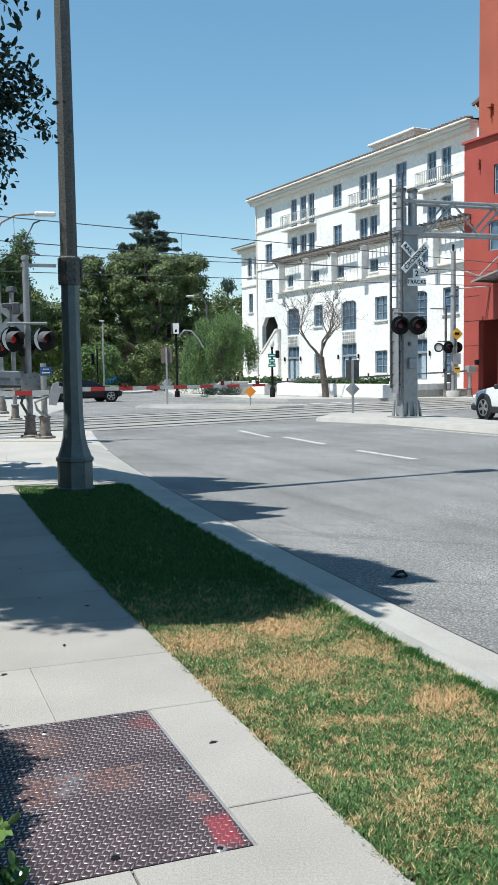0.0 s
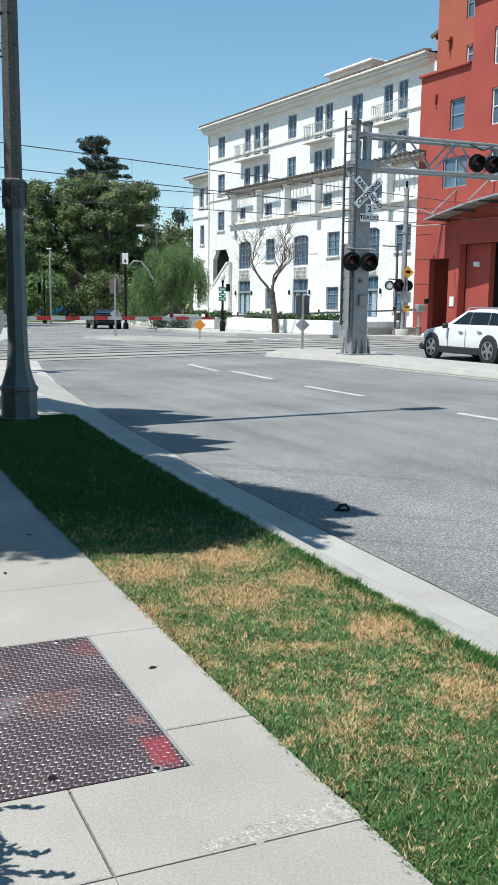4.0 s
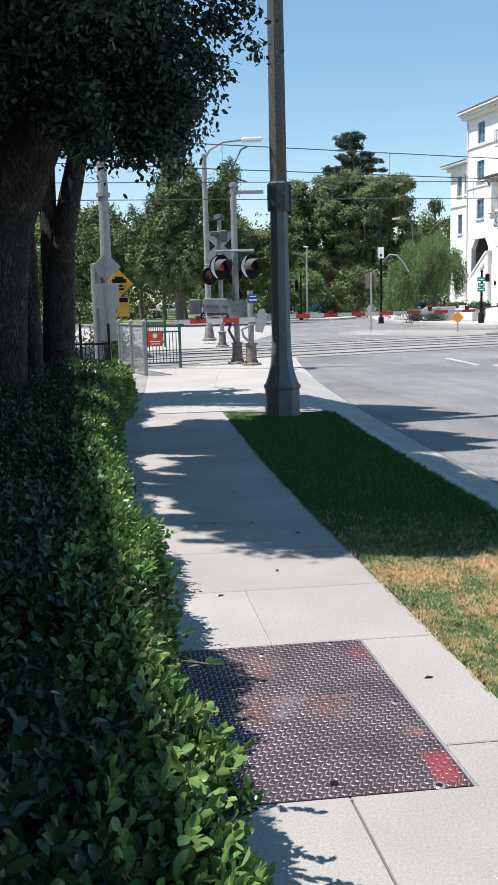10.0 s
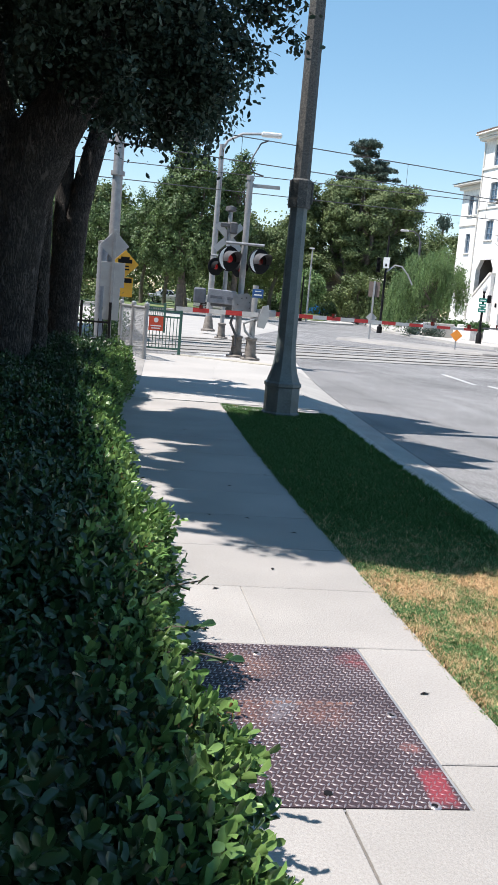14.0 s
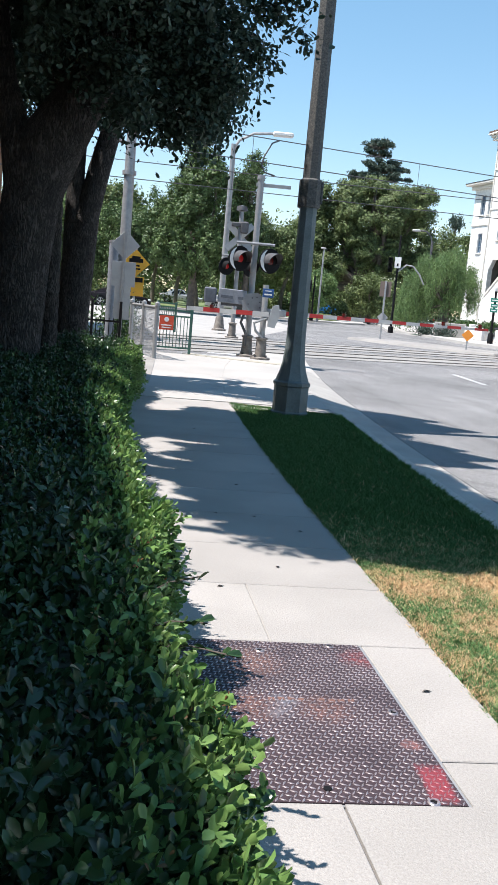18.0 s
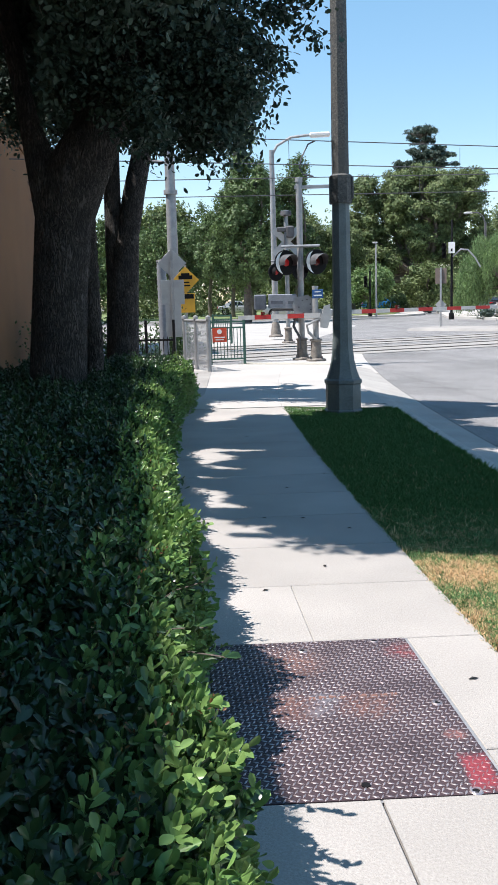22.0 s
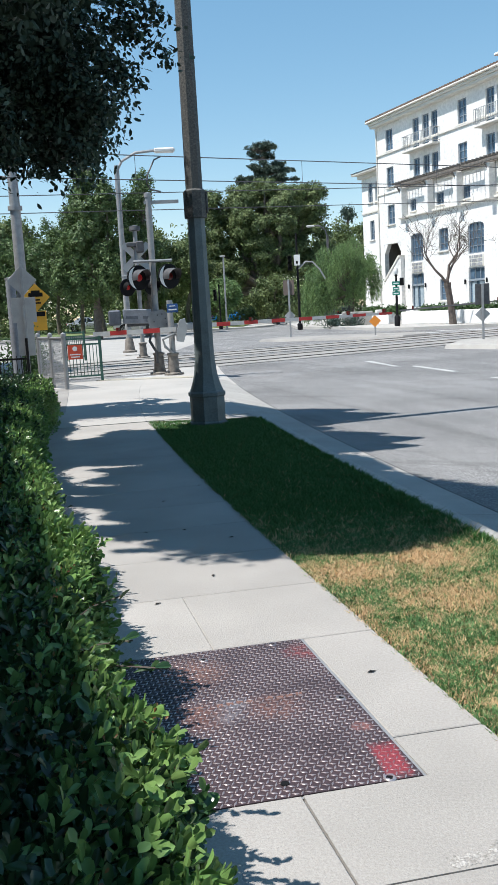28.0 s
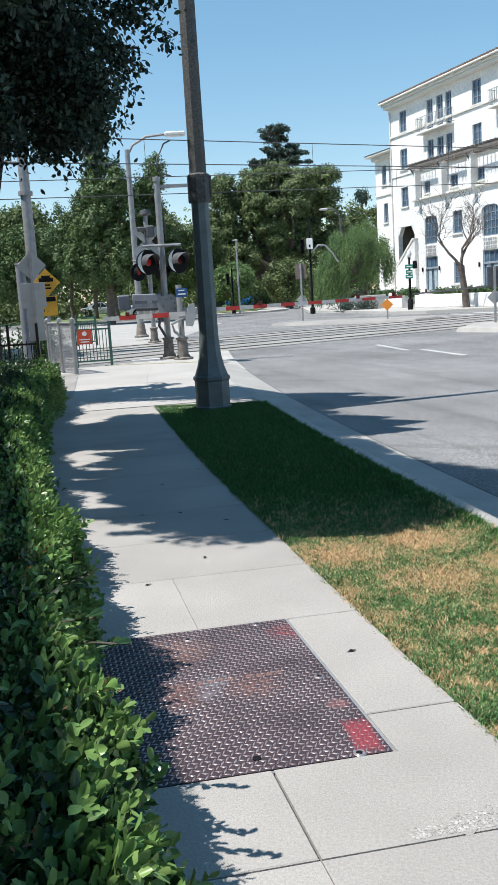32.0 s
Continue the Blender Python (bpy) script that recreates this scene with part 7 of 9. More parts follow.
pine_stem += [([(0.1, 0, l[2] - 0.5), (l[0] * 0.6, l[1] * 0.6, l[2] - 0.2), (l[0], l[1], l[2])], [0.07, 0.05, 0.03]) for l in tiers]
tree("pine_tree", -14.0, 112.6, 21.2, 0.36, tiers, 2000, 12, 0.24, "pine_leaf", "tall dark pine with flat tiered branches", spread=0.12, limbs=0, shell=0.3, top=(0.1, 0.0, 20.4), firm=1.2, stem=pine_stem)
street_bodies = [(0, 0, 4.4, 3.4, 3.0, 2.0), (-0.3, 0, 6.6, 3.1, 2.6, 2.2), (0.1, 0, 9.0, 2.2, 1.9, 2.0), (0.1, 0, 11.0, 1.0, 1.0, 1.4), (0.1, 0, 12.3, 0.45, 0.45, 0.8), (-3.0, 0, 6.0, 1.4, 1.3, 2.0), (2.2, 0, 6.5, 0.9, 1.0, 2.2)]
tree("street_tree", -20.5, 62.0, 12.4, 0.3, puffs(street_bodies, 210, 0.34, 0.62, 11, 1.5, 0.55), 6400, 14, 0.17, "euca_leaf", "tall pointed street tree with bright green clumps", fork=0.3, spread=0.11, limbs=18, shell=0.6, firm=0.5)
tree("street_tree", -17.6, 64.5, 12.2, 0.24, puffs([(0, 0, 5.0, 1.5, 1.5, 2.4), (0.1, 0, 8.2, 1.1, 1.2, 2.0), (0.1, 0, 10.3, 0.5, 0.5, 0.8)], 46, 0.45, 0.8, 12, 1.1, 0.5), 1500, 15, 0.17, "euca_leaf", "slim street tree with a pale trunk", fork=0.3, spread=0.15, limbs=9)
tree("street_tree", -27.8, 66.0, 8.0, 0.26, puffs([(0, 0, 4.8, 2.6, 2.4, 2.6), (-2.2, 0, 4.0, 1.8, 1.8, 2.0)], 60, 0.5, 0.95, 13, 0.9, 0.5), 1900, 15, 0.18, "euca_leaf", "dark street tree beyond the tracks", fork=0.3, spread=0.17, limbs=9)
for x, y, h, w, n, size, mat, label, sd in ((-19.5, 97.0, 10.5, 3.6, 70, 0.24, "oak_leaf", "rounded green park tree", 14), (-4.6, 119.0, 13.0, 4.0, 70, 0.28, "oak_leaf", "rounded green park tree", 15),
                                            (-27.0, 110.0, 12.0, 5.0, 80, 0.3, "oak_leaf", "rounded green park tree", 16), (-14.5, 79.0, 4.4, 1.7, 34, 0.2, "willow_leaf", "small bright green tree under the oak", 17),
                                            (-10.0, 84.0, 4.6, 2.1, 40, 0.22, "oak_leaf", "small green tree under the oak", 18), (-42.0, 95.0, 13.0, 6.0, 70, 0.4, "oak_leaf", "rounded green park tree", 19),
                                            (-37.0, 71.0, 9.5, 3.8, 60, 0.3, "euca_leaf", "rounded green street tree", 20)):
    tree("park_tree", x, y, h, 0.03 * h + 0.05, puffs([(0, 0, h * 0.58, w, w, h * 0.34), (-w * 0.4, 0, h * 0.42, w * 0.6, w * 0.6, h * 0.24)], n, w * 0.16, w * 0.3, sd, 0.85, 0.5), n * 32, 14, size, mat, label, fork=0.3, spread=size * 0.9, limbs=9)
tree("palm_tree", -4.3, 131.0, 14.6, 0.2, [(0, 0, 14.4, 0.9, 0.9, 0.6)], 70, 12, 0.42, "pine_leaf", "small distant palm between the trees", fork=0.95, spread=0.25, limbs=1, droop=True)
wl = [(-0.4, 0, 3.7, 1.9, 1.8, 1.6), (-1.9, 0, 2.7, 1.3, 1.4, 1.3), (1.1, 0, 3.5, 0.9, 1.2, 1.4), (-1.1, 0, 4.1, 1.3, 1.3, 1.1), (0.4, 0, 4.5, 1.2, 1.3, 0.9), (-2.6, 0, 1.9, 0.7, 1.0, 0.8)]
tree("pepper_tree", -2.75, 62.5, 5.9, 0.24, puffs(wl, 120, 0.22, 0.42, 33, 1.7, 0.6), 3600, 14, 0.15, "willow_leaf", "drooping bright green pepper tree at the corner", fork=0.35, spread=0.1, limbs=14, droop=True, shell=0.6)

for x, y, h, sd in ((-23.6, 74.0, 9.0, 41), (-21.2, 81.0, 9.6, 42), (-27.2, 79.0, 9.2, 43), (-18.4, 84.0, 8.6, 44), (-24.4, 90.0, 10.0, 45), (-30.5, 82.0, 9.4, 46)):
    tree("street_tree", x, y, h, 0.2, puffs([(0, 0, h * 0.66, 2.2, 2.2, h * 0.27)], 34, 0.55, 0.95, sd, 0.9, 0.5), 1000, 14, 0.24, "oak_leaf", "shady street tree with a bare lower trunk", fork=0.42, spread=0.2, limbs=7)

# bare tree before the white building
bare = thing("bare_tree", pose(2.93, 48.44, 0), "leafless young tree with thin twigs before the white wall", "tree")
mb = MB()
mb.tube([(0, 0, -0.05), (-0.08, 0, 0.9), (-0.2, 0, 1.7), (-0.27, 0, 2.15)], [0.2, 0.17, 0.16, 0.2], 8)
part("trunk", mb, M["twig"], bare)
mb = MB()


def twig(a, d, length, r, depth):
    pts = [Vector(a)]
    d = Vector(d).normalized()
    for _ in range(4):
        d = (d + Vector(rng.normal(size=3)) * 0.16 + Vector((0, 0, 0.05))).normalized()
        pts.append(pts[-1] + d * length / 4)
    mb.tube(pts, [max(0.007, r * (1 - 0.13 * i)) for i in range(5)], 5 if depth < 2 else 4, caps=False)
    if depth < 4:
        for i in ((2, 3, 4) if depth < 2 else (2, 4)):
            for _ in range(2 if depth in (1, 2) else 1):
                twig(pts[i], d + Vector(rng.normal(size=3)) * 0.65 + Vector((0, 0, 0.15)), length * rng.uniform(0.55, 0.75), r * 0.45, depth + 1)


for d in ((0.5, 0.1, 1.2), (-0.45, -0.1, 1.1), (0.2, 0.3, 1.3)):
    twig((-0.27, 0, 2.1), d, 1.9, 0.085, 0)
part("crown", mb, M["twig"], bare, "bare twigs")
tagged(bare.children[-1], kind="stuff")

# hedge of glossy leaves
hedge = thing("hedge", Matrix.Identity(4), "clipped glossy evergreen hedge along the pavement, dark in shade", "hedge")


def hedge_edge(y):
    """x of the hedge's outer edge at its top."""
    if y < 1.0:
        return -1.37 - 0.10 * (1.0 - y)
    back = min(max((y - 3.0) / 1.8, 0.0), 1.0) * min(max((10.5 - y) / 1.7, 0.0), 1.0)
    return walk_edge(y) - 1.245 - 0.14 * back - 0.035 * math.exp(-((y - 1.8) / 0.4) ** 2) + 0.09 * math.exp(-((y - 1.0) / 0.35) ** 2)


# near-black core: the shade between leaves is put in its colour
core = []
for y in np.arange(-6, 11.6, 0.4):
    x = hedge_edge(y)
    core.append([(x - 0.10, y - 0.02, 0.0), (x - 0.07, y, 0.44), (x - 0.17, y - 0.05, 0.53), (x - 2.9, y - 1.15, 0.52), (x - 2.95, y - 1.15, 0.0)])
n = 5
part("core", MB().add([p for r in core for p in r], [(j * n + i, j * n + i + 1, (j + 1) * n + i + 1, (j + 1) * n + i) for j in range(len(core) - 1) for i in range(n - 1)] + [(0, 1, 2, 3, 4), tuple(range(len(core) * n - 1, len(core) * n - 6, -1))]), M["hedge_core"], hedge, "near-black fill for the shade between leaves")


def hedge_shoots(count, y0, y1, length, top, reach=0.0, per=7):
    """Shoots with whorls of oval leaves, on the hedge's top or along its side."""
    y = y0 + (y1 - y0) * rng.random(count) ** 1.2
    e = np.array([hedge_edge(v) for v in y])
    wob = 0.045 * np.sin(y * 5.1) + 0.03 * np.sin(y * 13.7 + 1) + 0.025 * rng.normal(size=count)
    if top:
        q = rng.random(count) ** 1.25 * (reach or (2.1 if y0 > 3 else 2.7))
        z = 0.60 + 0.03 * np.sin(y * 6 + q * 5) + 0.025 * np.sin(q * 11 - y * 3) + rng.normal(size=count) * 0.03 - 0.16 * np.exp(-q / 0.1)
        p = np.stack([e - q * 0.93 + wob * np.exp(-q / 0.3), y - q * 0.38, z], 1)
        axis = np.stack([rng.normal(size=count) * 0.38 + 0.1 + 0.6 * np.exp(-q / 0.12), rng.normal(size=count) * 0.38 - 0.15, 0.9 + 0.2 * rng.random(count)], 1)
    else:
        z = rng.random(count) ** 0.7 * 0.58
        p = np.stack([e + wob + 0.03 * np.sin(z * 9), y, z], 1)
        axis = np.stack([np.ones(count), -0.1 + rng.normal(size=count) * 0.4, 0.55 + rng.normal(size=count) * 0.35], 1)
    axis /= np.linalg.norm(axis, axis=1, keepdims=True)
    p, axis = np.repeat(p, per, 0), np.repeat(axis, per, 0)
    n = count * per
    step = np.tile(np.arange(per), count)
    side = np.cross(axis, [0.3, 1.0, 0.2])
    side /= np.linalg.norm(side, axis=1, keepdims=True)
    up = np.cross(axis, side)
    turn = np.repeat(rng.uniform(0, 6.28, count), per) + step * 2.4 + rng.normal(size=n) * 0.25
    out = side * np.cos(turn)[:, None] + up * np.sin(turn)[:, None]
    lift = np.radians(22 + 50 * step / (per - 1) + rng.normal(size=n) * 9)[:, None]
    way = axis * np.cos(lift) + out * np.sin(lift)
    face = axis * np.sin(lift) - out * np.cos(lift) + rng.normal(size=(n, 3)) * 0.12
    size = length * (0.75 + 0.35 * step / (per - 1)) * rng.uniform(0.8, 1.2, n)
    base = p - axis * (0.011 * step)[:, None]
    return broad_leaves(base + way * (size * 0.55)[:, None], face, size, size * 0.52 * rng.uniform(0.85, 1.15, n), 0.14, way)


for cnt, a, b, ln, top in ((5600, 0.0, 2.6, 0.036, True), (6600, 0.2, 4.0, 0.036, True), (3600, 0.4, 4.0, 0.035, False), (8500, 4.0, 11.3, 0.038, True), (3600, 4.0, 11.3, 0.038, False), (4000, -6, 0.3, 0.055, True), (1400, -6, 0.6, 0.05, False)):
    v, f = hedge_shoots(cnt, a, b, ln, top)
    ob = raw("foliage", v, f, M["hedge" if top else "hedge_sunlit_tip"])
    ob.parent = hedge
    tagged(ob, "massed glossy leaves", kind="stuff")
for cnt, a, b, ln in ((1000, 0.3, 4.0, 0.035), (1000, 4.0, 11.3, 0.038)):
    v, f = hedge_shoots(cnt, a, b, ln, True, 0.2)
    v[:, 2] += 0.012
    ob = raw("foliage", v, f, M["hedge_sunlit_tip"])
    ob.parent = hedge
    tagged(ob, "young edge leaves with sunlight in their colour", kind="stuff")
v, f = hedge_shoots(240, 0.5, 4.5, 0.012, True, 0.2, 4)
v[:, 2] += 0.026
ob = raw("foliage", v, f, M["hedge_bud"])
ob.parent = hedge
tagged(ob, "small orange-brown leaf buds", kind="stuff")
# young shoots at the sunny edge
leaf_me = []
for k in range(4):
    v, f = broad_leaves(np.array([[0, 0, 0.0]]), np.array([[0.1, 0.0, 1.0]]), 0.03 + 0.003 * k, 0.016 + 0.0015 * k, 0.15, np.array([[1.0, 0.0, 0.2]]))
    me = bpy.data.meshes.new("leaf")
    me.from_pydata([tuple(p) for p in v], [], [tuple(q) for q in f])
    me.materials.append(M["hedge_sunlit_tip"])
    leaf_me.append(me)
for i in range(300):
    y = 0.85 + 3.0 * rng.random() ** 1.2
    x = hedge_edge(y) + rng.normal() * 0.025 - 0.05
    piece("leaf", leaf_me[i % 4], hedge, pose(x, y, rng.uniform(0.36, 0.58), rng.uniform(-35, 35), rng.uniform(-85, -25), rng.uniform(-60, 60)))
shoot_me = []
for me in leaf_me:
    me2 = me.copy()
    me2.materials.clear()
    me2.materials.append(M["hedge"])
    shoot_me.append(me2)
for tx, ty, tz in ((-1.77, 1.96, 0.64), (-1.70, 1.77, 0.6), (-1.6, 1.69, 0.57)):
    tip = Vector((tx, ty, tz))
    root = Vector((hedge_edge(ty) - 0.08, ty + 0.03, 0.54))
    part("shoot", MB().tube([root, root.lerp(tip, 0.5) + Vector((0, 0, 0.015)), tip], 0.0018, 5), M["twig"], hedge)
    for j in range(12):
        p = root.lerp(tip, 0.3 + 0.66 * j / 11)
        piece("leaf", shoot_me[j % 4], hedge, pose(p.x + rng.normal() * 0.005, p.y + rng.normal() * 0.006, p.z + 0.006 + rng.normal() * 0.006, rng.uniform(-40, 40), rng.uniform(-55, 5), rng.uniform(-70, 70) + (180 if j % 5 == 0 else 0)))


# grass blades on the verge
def blades(base, lean, hh, w):
    """Bent blades on their bases: arrays of vertices and faces."""
    count = len(base)
    a = rng.uniform(0, 2 * np.pi, count)
    side = np.stack([np.cos(a), np.sin(a), np.zeros(count)], 1) * (w * rng.uniform(0.7, 1.2, count))[:, None]
    mid = base + np.stack([lean[:, 0] * hh * 0.35, lean[:, 1] * hh * 0.35, hh * 0.6], 1)
    tip = base + np.stack([lean[:, 0] * hh, lean[:, 1] * hh, hh], 1)
    v = np.stack([base - side, base + side, mid + side * 0.8, mid - side * 0.8, tip], 1).reshape(-1, 3)
    k = np.arange(count)[:, None] * 5
    return v, np.concatenate([k + [0, 1, 2], k + [0, 2, 3], k + [3, 2, 4]], 1).reshape(-1, 3)


def grass(tufts, per, y0, y1, h, w, loose):
    """Tufts of blades that lean outwards from their middle."""
    y = np.minimum(y0 + (y1 - y0) * rng.random(tufts) ** 1.25 + rng.normal(size=tufts) * 0.35, 10.6)
    left = np.array([walk_edge(v) for v in y])
    right = np.array([gutter(v) - 0.66 for v in y])
    u = rng.random(tufts)
    over = np.where(u > 0.985, 0.03, 0) - np.where(u < 0.02, 0.012, 0)
    x = left + (right - left) * u + over
    tall = rng.uniform(0.7, 1.25, tufts) * (1 + 0.5 * (u > 0.9) + 0.1 * (u < 0.05))
    away = rng.normal(size=(tufts * per, 2))
    base = np.stack([np.repeat(x, per) + away[:, 0] * loose, np.repeat(y, per) + away[:, 1] * loose, np.full(tufts * per, -0.012)], 1)
    lean = np.repeat(rng.normal(size=(tufts, 2)) * 0.35, per, 0) + away * 0.42
    return blades(base, lean, h * np.repeat(tall, per) * rng.uniform(0.6, 1.15, tufts * per), w)


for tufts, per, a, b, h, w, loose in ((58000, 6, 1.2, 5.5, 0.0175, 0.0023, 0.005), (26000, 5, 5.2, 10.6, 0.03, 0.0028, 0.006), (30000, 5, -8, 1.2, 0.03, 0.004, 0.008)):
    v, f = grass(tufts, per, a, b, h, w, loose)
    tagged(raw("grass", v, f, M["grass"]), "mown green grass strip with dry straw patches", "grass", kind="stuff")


# longer green blades along the kerb
cnt = 26000
y = 1.0 + 9.6 * rng.random(cnt) ** 1.3
x = np.array([gutter(v) - 0.66 for v in y]) - np.abs(rng.normal(size=cnt)) * 0.05 + 0.012
lean = np.stack([np.abs(rng.normal(size=cnt)) * 0.4 + 0.05, rng.normal(size=cnt) * 0.4], 1)
v, f = blades(np.stack([x, y, np.full(cnt, -0.012)], 1), lean, rng.uniform(0.022, 0.058, cnt) * (0.75 + 0.35 * np.sin(y * 9) * np.sin(y * 23 + 1)), 0.0023)
tagged(raw("grass", v, f, M["grass_lush"]), "longer green grass blades along the kerb", "grass", kind="stuff")


# ---- signs, fences, posts ----
def sign_post(name, x, y, h, label, yaw=0.0, r=0.03, mat="steel"):
    p = thing(name, pose(x, y, 0, 0, 0, yaw), label, "road sign")
    part("post", MB().box((0, 0, h / 2 - 0.02), (r * 2, r * 1.4, h + 0.04), ch=0.004), M[mat], p, smooth=0)
    return p


def plate(parent, name, mat, z, w, h, y=-0.03, diamond=False, x=0.0, label="", tilt=0.0):
    turn = pose(x, y, z, 0, 45 if diamond else tilt, 0)
    return part(name, MB().box((0, 0, 0), (w, 0.008, h), turn, ch=0.003), M[mat], parent, label, smooth=0)


s1 = sign_post("sign_post", -8.43, 18.23, 2.5, "steel post with bare grey sign backs by the fence", 22, 0.03)
plate(s1, "diamond_back", "sign_back", 2.17, 0.44, 0.44, 0.05, True)
plate(s1, "panel_back", "sign_back", 1.56, 0.5, 0.52, 0.05)
plate(s1, "panel_back", "sign_back", 0.95, 0.34, 0.7, 0.05)
s2 = sign_post("warning_sign", -9.75, 22.4, 2.3, "yellow diamond warning sign over a yellow plate", 22, 0.03)
d = plate(s2, "diamond", "sign_yellow", 1.92, 0.5, 0.5, -0.05, True)
part("symbol", MB().box((0, -0.058, 1.99), (0.36, 0.006, 0.1)).box((0, -0.058, 2.07), (0.22, 0.006, 0.06)), M["black"], s2, "black vehicle symbol bars", smooth=0)
part("symbol", MB().box((0, -0.058, 1.86), (0.2, 0.006, 0.04)), M["black"], s2, smooth=0)
part("symbol", MB().box((0, -0.058, 1.78), (0.24, 0.006, 0.04)), M["black"], s2, smooth=0)
plate(s2, "plate", "sign_yellow", 1.33, 0.46, 0.5, -0.05)
part("arrow", MB().box((0.0, -0.058, 1.5), (0.4, 0.006, 0.12)), M["black"], s2, smooth=0)

# chain-link panel
fence = thing("chain_fence", pose(-6.94, 16.28, 0, 0, 0, heading(-0.62, 0.78)), "low chain-link fence panel with steel posts", "fence")
for i in range(3):
    part("post", MB().tube([(0.78 * i, 0, 0), (0.78 * i, 0, 1.02)], 0.04, 10), M["mast"], fence)
    part("cap", MB().lathe([(0.055, 1.0), (0.05, 1.05), (0.0001, 1.08)], 10, pose(0.78 * i, 0, 0), caps=False), M["steel"], fence)
part("top_rail", MB().tube([(0, 0, 0.97), (1.56, 0, 0.97)], 0.025, 8), M["steel"], fence)
mb = MB()
for i in range(-17, 32):
    for sgn in (1, -1):
        x0, x1 = i * 0.05, i * 0.05 + 0.9 * sgn * 1.0
        a, b = (x0, 0.06), (x1, 0.96)
        t0, t1 = 0.0, 1.0
        dx = x1 - x0
        lo, hi = sorted(((0 - x0) / dx, (1.56 - x0) / dx))
        t0, t1 = max(t0, lo), min(t1, hi)
        if t1 - t0 > 0.02:
            mb.tube([(x0 + dx * t0, 0.004 * sgn, 0.06 + 0.9 * t0), (x0 + dx * t1, 0.004 * sgn, 0.06 + 0.9 * t1)], 0.004, 3, caps=False)
tagged(part("mesh", mb, M["steel"], fence), "woven wire mesh", kind="stuff")

# green swing gate
swing = thing("swing_gate", pose(-7.56, 18.09, 0, 0, 0, heading(0.94, 0.3)), "green metal pedestrian swing gate with a red notice", "gate")
for x in (0.0, 0.72):
    part("post", MB().box((x, 0, 0.46), (0.06, 0.06, 0.96), ch=0.006), M["green_rail"], swing, smooth=0)
for z in (0.12, 0.78, 0.9):
    part("rail", MB().box((0.36, 0, z), (0.66, 0.035, 0.035)), M["green_rail"], swing, smooth=0)
bar = MB().box((0, 0, 0), (0.016, 0.016, 0.66)).mesh("bar", M["green_rail"], 0)
for i in range(9):
    piece("bar", bar, swing, pose(0.075 + 0.071 * i, 0, 0.45))
part("notice", MB().box((0.2, -0.03, 0.63), (0.3, 0.01, 0.3)), M["sign_red"], swing, "red notice with white bars", smooth=0)
part("writing", MB().lathe([(0.05, -0.003), (0.05, 0.003)], 14, pose(0.2, -0.037, 0.7, 90)), M["sign_white"], swing, smooth=0)
part("writing", MB().box((0.2, -0.037, 0.58), (0.22, 0.004, 0.022)), M["sign_white"], swing, smooth=0)
part("writing", MB().box((0.2, -0.037, 0.53), (0.18, 0.004, 0.022)), M["sign_white"], swing, smooth=0)

far_swing = copy_thing(swing, pose(-11.17, 28.4, 0, 0, 0, heading(0.76, -0.2)))
for o in [c for c in far_swing.children if c.name.startswith(("notice", "writing"))]:
    bpy.data.objects.remove(o)
tagged(far_swing, "green metal swing gate beyond the tracks", "gate")
stack = thing("ribbed_post", pose(-9.16, 19.4, 0), "thick grey ribbed post beside the fence", "post")
part("shaft", MB().lathe([(0.115 - 0.012 * (i % 2), -0.02 + 0.06 * i) for i in range(39)], 14), M["weight_plate"], stack)
part("cap", MB().lathe([(0.12, 2.26), (0.12, 2.3), (0.0001, 2.32)], 14, caps=False), M["steel"], stack)

# dark railing behind the hedge
railing = thing("railing", pose(-9.6, 17.9, 0, 0, 0, heading(0.99, 0.12)), "low dark iron railing beside the planting", "railing")
for i in range(3):
    part("post", MB().box((0.62 * i, 0, 0.48), (0.05, 0.05, 1.0), ch=0.006), M["black"], railing, smooth=0)
for z in (0.18, 0.55):
    part("rail", MB().box((0.62, 0, z), (1.24, 0.03, 0.04)), M["black"], railing, smooth=0)
bar2 = MB().box((0, 0, 0), (0.014, 0.014, 0.6)).mesh("bar", M["black"], 0)
for i in range(13):
    piece("bar", bar2, railing, pose(0.05 + 0.095 * i, 0, 0.32))


# island signs
m1 = sign_post("island_sign", 2.2, 28.98, 1.72, "bare grey sign backs on a post on the median", 8, 0.035)
plate(m1, "panel_back", "steel_dark", 1.4, 0.45, 0.64, 0.04)
plate(m1, "diamond_back", "sign_back", 0.78, 0.34, 0.34, 0.04, True)
m2 = sign_post("island_sign", -5.0, 41.7, 2.6, "brownish sign back on a post on the island", 0, 0.04)
plate(m2, "panel_back", "panel_brown", 2.23, 0.5, 0.68, 0.04)
plate(m2, "diamond_back", "sign_back", 0.95, 0.36, 0.36, 0.04, True)
m3 = sign_post("object_marker", -1.13, 38.6, 0.85, "small orange diamond marker sign on the island", 0, 0.03)
plate(m3, "diamond", "sign_orange", 0.56, 0.36, 0.36, -0.03, True)

m4 = sign_post("island_sign", 6.08, 19.5, 1.5, "orange diamond marker under a bare grey sign back", 8, 0.03)
plate(m4, "diamond", "sign_orange", 0.6, 0.36, 0.36, -0.03, True)
plate(m4, "panel_back", "sign_back", 1.24, 0.42, 0.5, 0.04)
